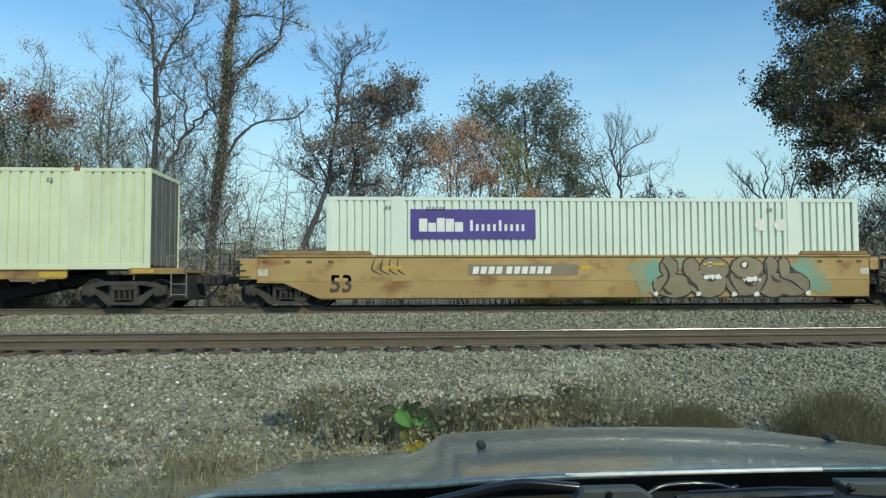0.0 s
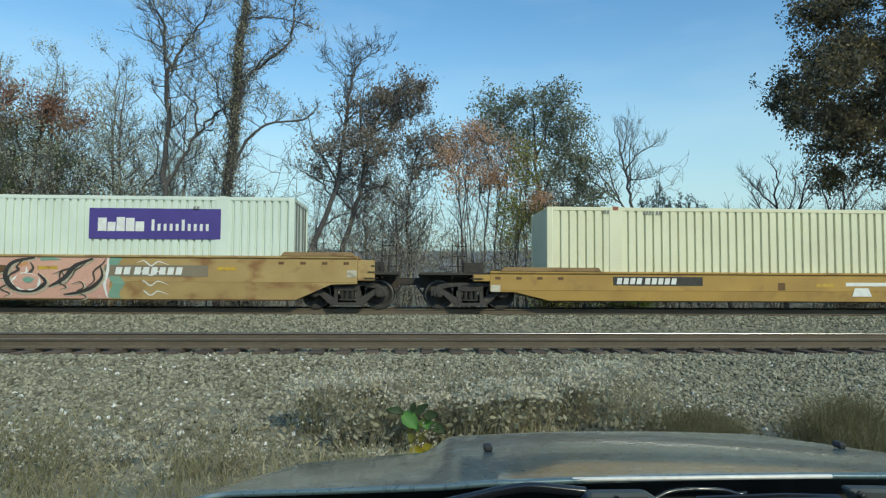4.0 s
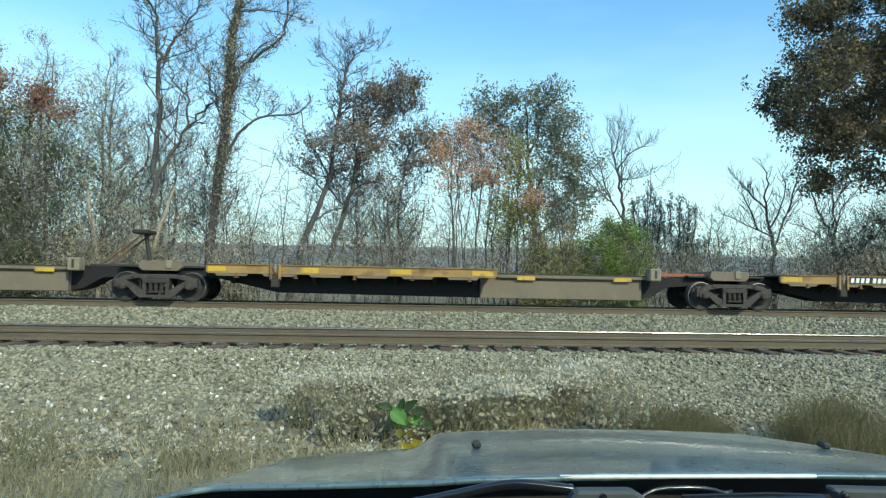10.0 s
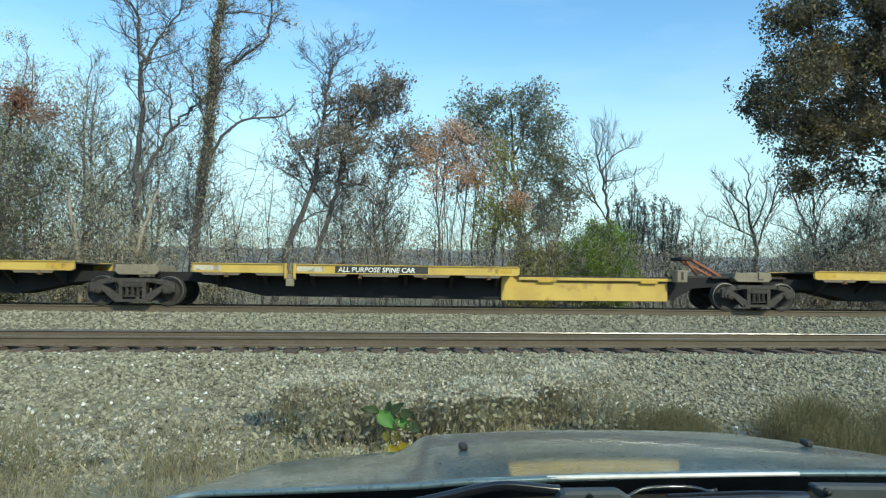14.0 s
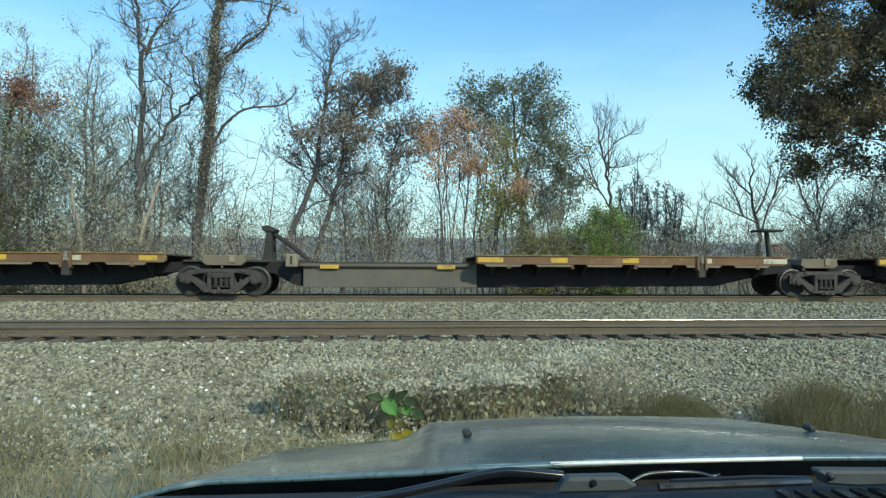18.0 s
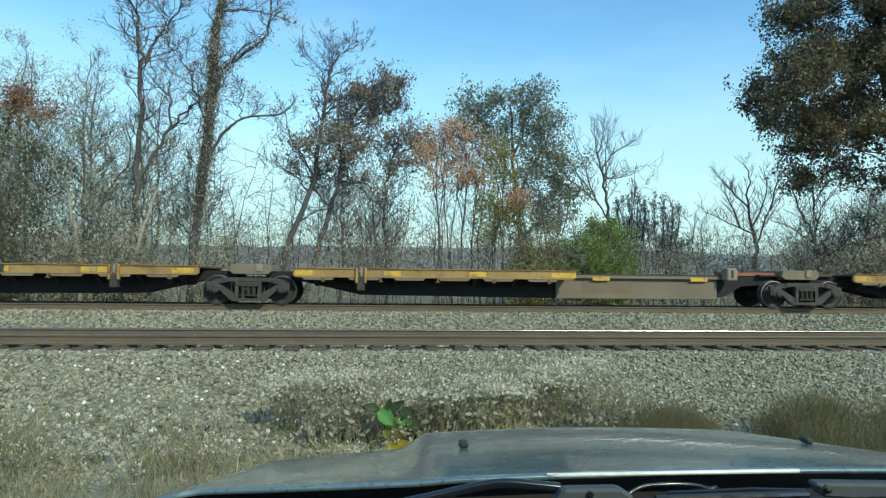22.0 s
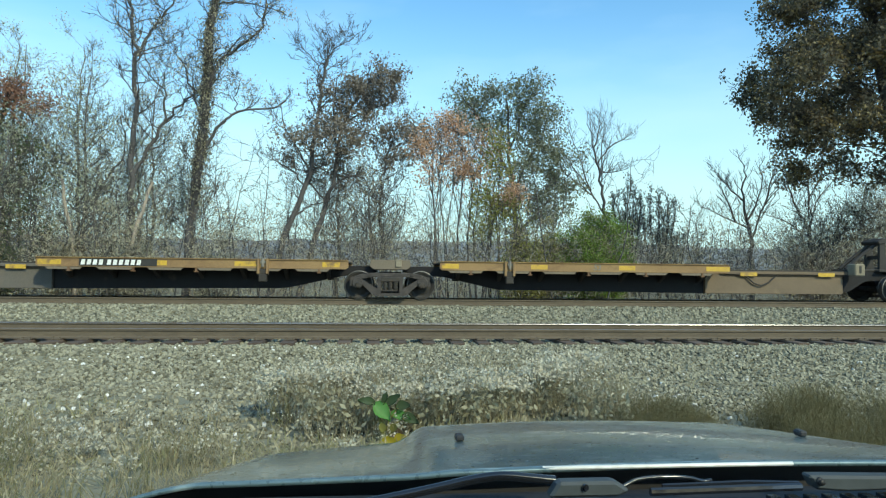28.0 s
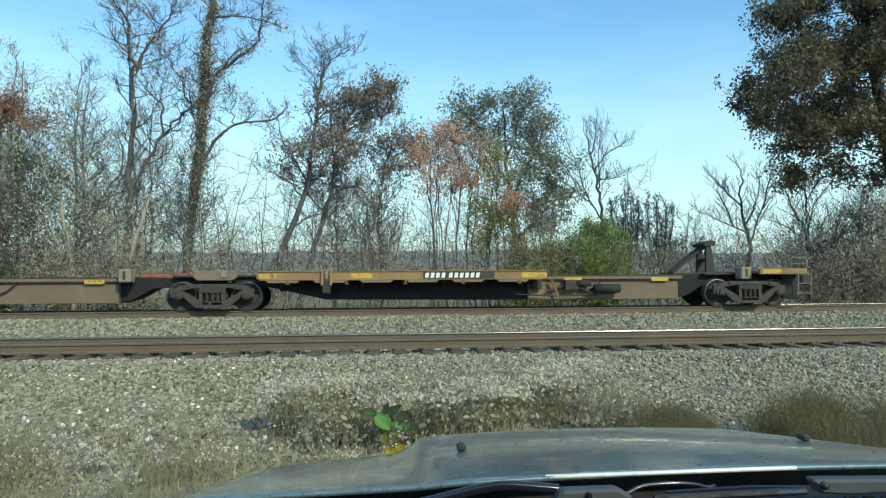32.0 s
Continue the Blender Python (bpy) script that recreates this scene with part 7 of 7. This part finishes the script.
# ---- the car that looks on ----
def car():
    thing = empty("parked_car", "dusty blue-grey parked car seen over its hood", "car")
    xc = 0.59
    thing.location = (xc, 1.0, -0.62)
    z0 = 0.62

    def hood_z(u, v):
        """u across (-0.9 to 0.9), v forward (0 at the windscreen, 1 at the nose); height over the ground."""
        z = 1.283 - 0.144 * v - 0.011 * v * v
        z -= smooth(0.455, 0.55, abs(u)) * (0.003 + 0.042 * v) + 0.028 * (max(0, abs(u) - 0.86) / 0.14) ** 1.6
        z -= 0.01 * max(0, v - 0.86) ** 2 / 0.0196
        z += 0.008 * math.cos(u * 3)
        return z

    def sheet(u0, u1, v0, v1, nu, nv, thick, lift=0.0):
        verts, faces = [], []
        for j in range(nv + 1):
            for k in range(nu + 1):
                u = u0 + (u1 - u0) * k / nu
                v = v0 + (v1 - v0) * j / nv
                y = v * (1.04 - 0.17 * abs(u) ** 2.2)
                verts.append((u, y + 0.05, hood_z(u, v) + lift))
        top = len(verts)
        verts += [(a, b, c - thick) for a, b, c in verts]
        w = nu + 1
        for j in range(nv):
            for k in range(nu):
                q = (j * w + k, j * w + k + 1, (j + 1) * w + k + 1, (j + 1) * w + k)
                faces.append(q)
                faces.append(tuple(top + i for i in q[::-1]))
        rim = [k for k in range(w)] + [j * w + nu for j in range(1, nv + 1)] + [nv * w + k for k in range(nu - 1, -1, -1)] + [j * w for j in range(nv - 1, 0, -1)]
        for a, b in zip(rim, rim[1:] + rim[:1]):
            faces.append((b, a, a + top, b + top))
        return verts, faces

    v, f = sheet(-1.0, 1.0, 0.0, 1.0, 160, 44, 0.008)
    hood = raw("hood", v, f, "hood_paint", thing, "dusty blue-grey hood with a raised middle", smooth=True)
    for s in (-1, 1):
        part("fender_side", prism([(-0.1, 0.4), (-0.1, 1.02), (0.85, 0.94), (0.92, 0.4)], *sorted((s * 0.95, s * 0.995)), axis="x"), "hood_paint", thing)
        part("nozzle", box(s * 0.41 - 0.010, s * 0.41 + 0.010, 0.47, 0.50, hood_z(0.41, 0.42), hood_z(0.41, 0.42) + 0.014, None, 0.004), "rubber", hood, "black washer nozzle")
        w = part("wheel", ring([(0.20, -0.1), (0.34, -0.11), (0.36, -0.08), (0.36, 0.08), (0.34, 0.11), (0.20, 0.1)], 28), "rubber", thing, smooth=True)
        w.rotation_euler = (0, 0, radians(90))
        w.location = (s * 0.78, 0.45, 0.36)
        part("rim", ring([(0.02, -0.07), (0.19, -0.06), (0.2, -0.1), (0.2, 0.1), (0.19, 0.06), (0.02, 0.07)], 20), "chrome", w)
    # painted highlight on the hood's rear edge, and the dark cowl below it
    for u0, u1 in ((-0.325, 0.10),):
        pts = [(u, 0.045 + 0.03 * (u / 0.6) ** 2, hood_z(u, 0) - 0.002) for u in np.linspace(u0, u1, 16)]
        part("rear_edge", bent(pts, 0.0036, 8), "bright_edge", hood, "painted highlight along the rear edge")
    part("cowl", prism([(-0.5, 1.20), (-0.30, 1.25), (-0.12, 1.262), (0.03, 1.258), (0.06, 1.20), (-0.5, 1.10)], -0.95, 0.95, axis="x", bevel=0.006), "rubber", thing, "black plastic cowl")
    part("firewall", prism([(u, hood_z(u, 0.06) - 0.012) for u in np.linspace(-0.97, 0.97, 25)] + [(0.97, 0.85), (-0.97, 0.85)], 0.10, 0.115), "rubber", thing, "black bulkhead under the hood")
    part("cowl_gutter", box(-0.5, 0.9, 0.04, 0.22, 1.19, 1.215), "rubber", thing)
    for k in range(14):
        u = 0.0 + 0.03 * k
        part("cowl_slot", box(u, u + 0.016, -0.10, -0.04, 1.262, 1.268), "gloss_black", thing)
    # wipers: arm, head plate with its bolt, linkage, blade
    def eased(pts):
        """More points along a bent line, so that it curves."""
        pts = [Vector(q) for q in pts]
        for _ in range(2):
            pts = [pts[0]] + [a.lerp(b, t) for a, b in zip(pts, pts[1:]) for t in (0.25, 0.75)] + [pts[-1]]
        return pts

    def swept(name, pts, r, material, label):
        w = Wood(1)
        pts = eased(pts)
        w.tube(pts, [r] * len(pts), 10)
        return raw(name, w.v, w.f, material, thing, label, smooth=True)

    arm = swept("wiper_arm", [(-0.66, -0.07, 1.270), (-0.58, -0.07, 1.284), (-0.505, -0.06, 1.295), (-0.455, -0.06, 1.306), (-0.414, -0.06, 1.311), (-0.37, -0.06, 1.306), (-0.335, -0.06, 1.302)], 0.0068, "gloss_black", "glossy black wiper arm")
    part("arm_head", prism([(-0.352, 1.286), (-0.337, 1.308), (-0.255, 1.308), (-0.232, 1.294), (-0.25, 1.286)], -0.09, -0.065, bevel=0.004), "cowl_grey", arm, "dusty grey arm head")
    part("bolt", rod((-0.30, -0.088, 1.301), (-0.30, -0.093, 1.301), 0.005, 10, rod((-0.30, -0.094, 1.301), (-0.30, -0.096, 1.301), 0.003, 8)), "gloss_black", arm)
    part("wiper_blade", rod((-0.62, -0.12, 1.268), (-0.10, -0.12, 1.276), 0.005, 6), "rubber", arm)
    arm = swept("wiper_arm", [(-0.25, -0.075, 1.290), (-0.232, -0.07, 1.297), (-0.213, -0.065, 1.304), (-0.17, -0.065, 1.306), (-0.131, -0.065, 1.304), (-0.112, -0.065, 1.297), (-0.10, -0.065, 1.300)], 0.0028, "gloss_black", "thin black wiper link")
    part("wiper_blade", rod((-0.20, -0.08, 1.289), (0.03, -0.08, 1.292), 0.006, 8), "gloss_black", arm)
    part("blade_edge", bent([(-0.18, -0.075, 1.296), (-0.05, -0.075, 1.299), (0.03, -0.075, 1.296)], 0.003, 6), "gloss_black", arm)
    part("pivot_plate", prism([(0.04, 1.309), (0.30, 1.302), (0.30, 1.286), (0.10, 1.284), (0.052, 1.288)], -0.085, -0.06, bevel=0.004), "cowl_grey", arm, "dusty grey pivot plate")
    part("pivot", rod((0.056, -0.084, 1.301), (0.056, -0.088, 1.301), 0.006, 14, rod((0.056, -0.09, 1.301), (0.056, -0.092, 1.301), 0.0045, 10)), "rubber", arm, "round pivot cap", smooth=True)
    part("bumper", box(-0.86, 0.86, 0.86, 1.02, 0.42, 0.72, None, 0.04), "hood_paint", thing)
    part("grille", box(-0.5, 0.5, 0.93, 0.98, 0.74, 0.98, None, 0.01), "rubber", thing)
    for s in (-1, 1):
        part("headlight", box(*sorted((s * 0.55, s * 0.82)), 0.78, 0.90, 0.76, 0.94, None, 0.03), "chrome", thing)
    part("dashboard", box(-0.8, 0.8, -0.62, -0.30, 1.05, 1.14, None, 0.03), "rubber", thing)
    part("floor_pan", box(-0.85, 0.85, -3.0, 0.9, 0.30, 0.38), "rubber", thing)
    part("roof", prism([(-3.0, 1.82), (-2.7, 1.95), (-1.3, 1.99), (-0.96, 1.95), (-0.96, 1.92), (-1.3, 1.955), (-2.7, 1.915), (-3.0, 1.79)], -0.84, 0.84, axis="x"), "hood_paint", thing, "blue-grey roof")
    part("tailgate", prism([(-3.25, 0.45), (-3.22, 1.15), (-3.0, 1.80), (-2.95, 1.80), (-3.15, 1.15), (-3.17, 0.45)], -0.90, 0.90, axis="x"), "hood_paint", thing)
    for s in (-1, 1):
        for lo, hi in (((0.98, -0.30, 1.18), (0.84, -0.97, 1.94)), ((0.95, -1.75, 1.16), (0.84, -1.75, 1.94)), ((0.94, -3.05, 1.14), (0.82, -2.92, 1.82))):
            part("roof_pillar", rod((s * lo[0], lo[1], lo[2]), (s * hi[0], hi[1], hi[2]), 0.035, 8), "hood_paint", thing, smooth=True)
        part("rear_side", box(*sorted((s * 0.95, s * 0.995)), -3.2, -1.62, 0.40, 1.17, None, 0.02), "hood_paint", thing)
        seat = part("seat", box(s * 0.42 - 0.26, s * 0.42 + 0.26, -1.75, -1.22, 0.62, 0.80, None, 0.05), "upholstery", thing, "dark grey car seat")
        part("backrest", prism([(-1.80, 0.75), (-1.66, 0.75), (-1.80, 1.38), (-1.92, 1.38)], s * 0.42 - 0.25, s * 0.42 + 0.25, axis="x", bevel=0.03), "upholstery", seat)
    for s in (-1, 1):
        part("door_panel", box(*sorted((s * 0.95, s * 0.995)), -1.6, -0.12, 0.36, 1.18, None, 0.02), "hood_paint", thing)
        w = part("wheel", ring([(0.20, -0.1), (0.34, -0.11), (0.36, -0.08), (0.36, 0.08), (0.34, 0.11), (0.20, 0.1)], 28), "rubber", thing, smooth=True)
        w.rotation_euler = (0, 0, radians(90))
        w.location = (s * 0.78, -2.45, 0.36)


car()


# ---- plants on the verge ----
def verge_plants():
    g = random.Random(60)

    def clump(name, label, x, y, spread, height, stems, material, tops=None, seed=1, fluff=0, lean=0.25, leafy=None, side=5, fine=1.0):
        thing = empty(name, label, "weed", "weeds on the verge")
        thing.location = (x, y, land(x, y) - 0.01)
        w = Wood(seed)
        heads = []
        for k in range(stems):
            a, q = w.g.uniform(0, 6.28), spread * math.sqrt(w.g.random())
            p = Vector((q * math.cos(a), 0.7 * q * math.sin(a), 0))
            h = height * w.g.uniform(0.55, 1.15)
            d = Vector((w.g.gauss(0, lean), w.g.gauss(0, lean), 1)) * h
            mid = p + d * 0.5 + Vector((w.g.gauss(0, 0.03), w.g.gauss(0, 0.03), 0))
            w.tube([p, mid, p + d], [0.0045 * fine, 0.003 * fine, 0.0015 * fine], 3)
            heads.append((p + d, d))
            for j in range(side):
                w.branch(p + d * w.g.uniform(0.45, 1.0), Vector((w.g.gauss(0, 1), w.g.gauss(0, 1), 0.8)), h * w.g.uniform(0.10, 0.26), 0.0025 * fine, 0, 0.2)
        w.wood("stalk", material, thing, "stuff")
        if tops:
            heads = [q for q in heads if q[0].z > 0.8 * height] + [q for q in w.tips[::6] if q[0].z > 0.8 * height]
            v, f = blades(heads, fluff, 0.042 if fluff > 9 else 0.030, seed, 0.075, 0, 0.6, 0.16)
            tagged(raw("seed_fluff", v, f, tops, thing, "pale fluffy seed heads"), kind="stuff")
        if leafy:
            leaves(w, "leaves", leafy, thing, 1, 0.07, seed + 1, 0.05, 0.5, lambda p: p.z < 0.75 * height)
        return thing

    # the tall seed weeds in the middle
    for k in range(26):
        x = -1.0 + 3.7 * (k + g.random()) / 26
        y = g.uniform(6.2, 7.9)
        clump("seed_weed", "dry brown weed with pale fluffy seed heads", x, y, 0.30, min(0.60, g.uniform(0.42, 0.60) + 0.05 * (y - 6.2)), 46, "weed_straw", "seed_fluff", 100 + k, 22 if k % 4 == 0 else 2, 0.18, "leaf_vine", 3)
    # dry grass at the left
    for k in range(40):
        x = -5.0 + 4.6 * g.random()
        y = g.uniform(4.3, 7.0)
        green = k % 3 == 0
        clump("dry_grass_tuft", "yellowing green grass tuft" if green else "dry tan grass tuft", x, y, 0.34, g.uniform(0.22, 0.40), 26, "green_grass" if green else "dry_grass", None, 200 + k, 3, 0.3, None, 2)
    # low tan clump, then the green-brown mound
    for k in range(44):
        low = k < 12
        x = 2.45 + 0.5 * g.random() if low else 3.85 + 3.2 * (k - 12 + g.random()) / 32
        y = g.uniform(5.6, 6.6) if low else g.uniform(5.2, 7.4) - 0.1 * x
        tall = 0.38 if low else 0.40 + 0.09 * max(0, x - 3.9) * g.uniform(0.6, 1.1)
        clump("grass_mound", "low clump of tan green grass" if low else "mound of green brown grass", x, y, 0.32, tall * 0.95, 210, "mound_grass", None, 300 + k, 0, 0.34, None, 2, 0.55)
    # pale dried flower heads that lie low among the stones
    for k in range(24):
        x, y = g.uniform(-3.6, 0.4), g.uniform(5.0, 7.2)
        thing = empty("dried_weed", "low dried weed with cream flower heads", "weed", "weeds on the verge")
        thing.location = (x, y, land(x, y))
        w = Wood(420 + k)
        heads = []
        for j in range(9):
            tip = Vector((w.g.gauss(0, 0.13), w.g.gauss(0, 0.10), w.g.uniform(0.08, 0.26)))
            w.tube([Vector((tip.x * 0.2, tip.y * 0.2, 0)), tip * 0.6, tip], [0.004, 0.003, 0.002], 3)
            heads.append((tip, tip))
        w.wood("stalk", "weed_straw", thing, "stuff")
        v, f = blades(heads, 13, 0.03, 470 + k, 0.045, 0, 0.6, 0.45)
        tagged(raw("flower_head", v, f, "seed_fluff", thing, "cream dried flower heads"), kind="stuff")
    # broad-leaved plants: (place across, height, size, turn in the picture plane, material)
    for nm, lab, x, y, blades_of in (
            ("broad_leaved_weed", "weed with one broad bright green leaf and dark lower leaves", 0.03, 6.25,
             ((-0.06, 0.35, 0.20, -38, 0.36, "big_leaf"), (0.05, 0.37, 0.20, 48, 0.20, "leaf_shade"), (0.0, 0.38, 0.16, 75, 0.18, "leaf_shade"), (0.10, 0.26, 0.20, -6, 0.24, "big_leaf"), (0.20, 0.24, 0.17, -10, 0.30, "leaf_shade"), (-0.10, 0.37, 0.19, 158, 0.20, "leaf_shade"), (0.10, 0.12, 0.19, -52, 0.30, "leaf_curled"), (0.14, 0.33, 0.15, 20, 0.34, "leaf_shade"))),
            ("withered_weed", "low weed with yellow withered leaves", 0.05, 6.15,
             ((-0.02, 0.03, 0.19, 12, 0.22, "yellow_leaf"), (0.10, 0.06, 0.13, 25, 0.26, "yellow_leaf"), (-0.02, 0.13, 0.12, 100, 0.3, "leaf_dull"), (0.06, 0.12, 0.12, 60, 0.3, "leaf_dull")))):
        thing = empty(nm, lab, "weed", "weeds on the verge")
        thing.location = (x, y, land(x, y))
        w = Wood(400)
        for dx, dz, size, turn, wide, m in blades_of:
            base = Vector((dx, w.g.uniform(-0.05, 0.05), dz))
            w.tube([Vector((0, 0, 0)), Vector((dx * 0.4, 0, dz * 0.7)), base], [0.008, 0.006, 0.004], 4)
            d = Vector((math.cos(radians(turn)), -0.35, math.sin(radians(turn)))).normalized()
            side = d.cross(Vector((0, -1, 0.5))).normalized()
            n = 8
            verts, faces = [], []
            for j in range(n + 1):
                q = j / n
                wd = size * wide * math.sin(math.pi * min(0.985, 0.06 + 0.93 * q ** 0.8)) * w.g.uniform(0.9, 1.1)
                c = base + d * size * (q - 0.15) + Vector((0, 0, -0.14 * size * q * q))
                lift = Vector((0, -0.02, 0.025))
                verts += [c - side * wd + lift, c - side * wd * 0.5, c, c + side * wd * 0.5, c + side * wd + lift]
            for j in range(n):
                for q in range(4):
                    faces.append((5 * j + q, 5 * j + q + 1, 5 * j + q + 6, 5 * j + q + 5))
            raw("broad_leaf", verts, faces, m, thing, smooth=True)
        w.wood("stalk", "leaf_dull", thing)
    # thin grass over the whole verge
    pts = []
    for k in range(9000):
        x, y = g.uniform(-7, 10), g.uniform(3.5, 8.8)
        if noise.noise((x * 0.6, y * 0.6, 4)) + 0.09 * (8.0 - y) - 0.06 * max(0, -x) > g.uniform(0.0, 0.6):
            pts.append((Vector((x, y, land(x, y) + 0.02)), Vector((0, 0, 1))))
    for k, m in enumerate(("dry_grass", "green_grass")):
        v, f = blades(pts[k::2], 5, 0.13, 62 + k, 0.05, -1.6, 0.07)
        tagged(raw("verge_grass", v, f, m), "thin dry grass among the stones", "grass", kind="stuff")


verge_plants()


# ---- what moves ----
def travelled(t):
    """How far the train has come at t seconds, from its place at 16 s."""
    u = t / 16 - 1
    return 16 * (13.7478 * u + 0.0119 * u * u + 0.1530 * u ** 3 - 0.0112 * u ** 4)


def motions():
    for thing, at in MOVING:
        base = {"shipping_container": 1.0}.get(thing.name.split(".")[0], 0.0)
        z = FAR_Z + (thing.get("rests", 0.0) if base else 0.0)
        walk(thing, [(t, pose(at - travelled(t), FAR_Y, z)) for t in range(0, 33, 2)])


motions()
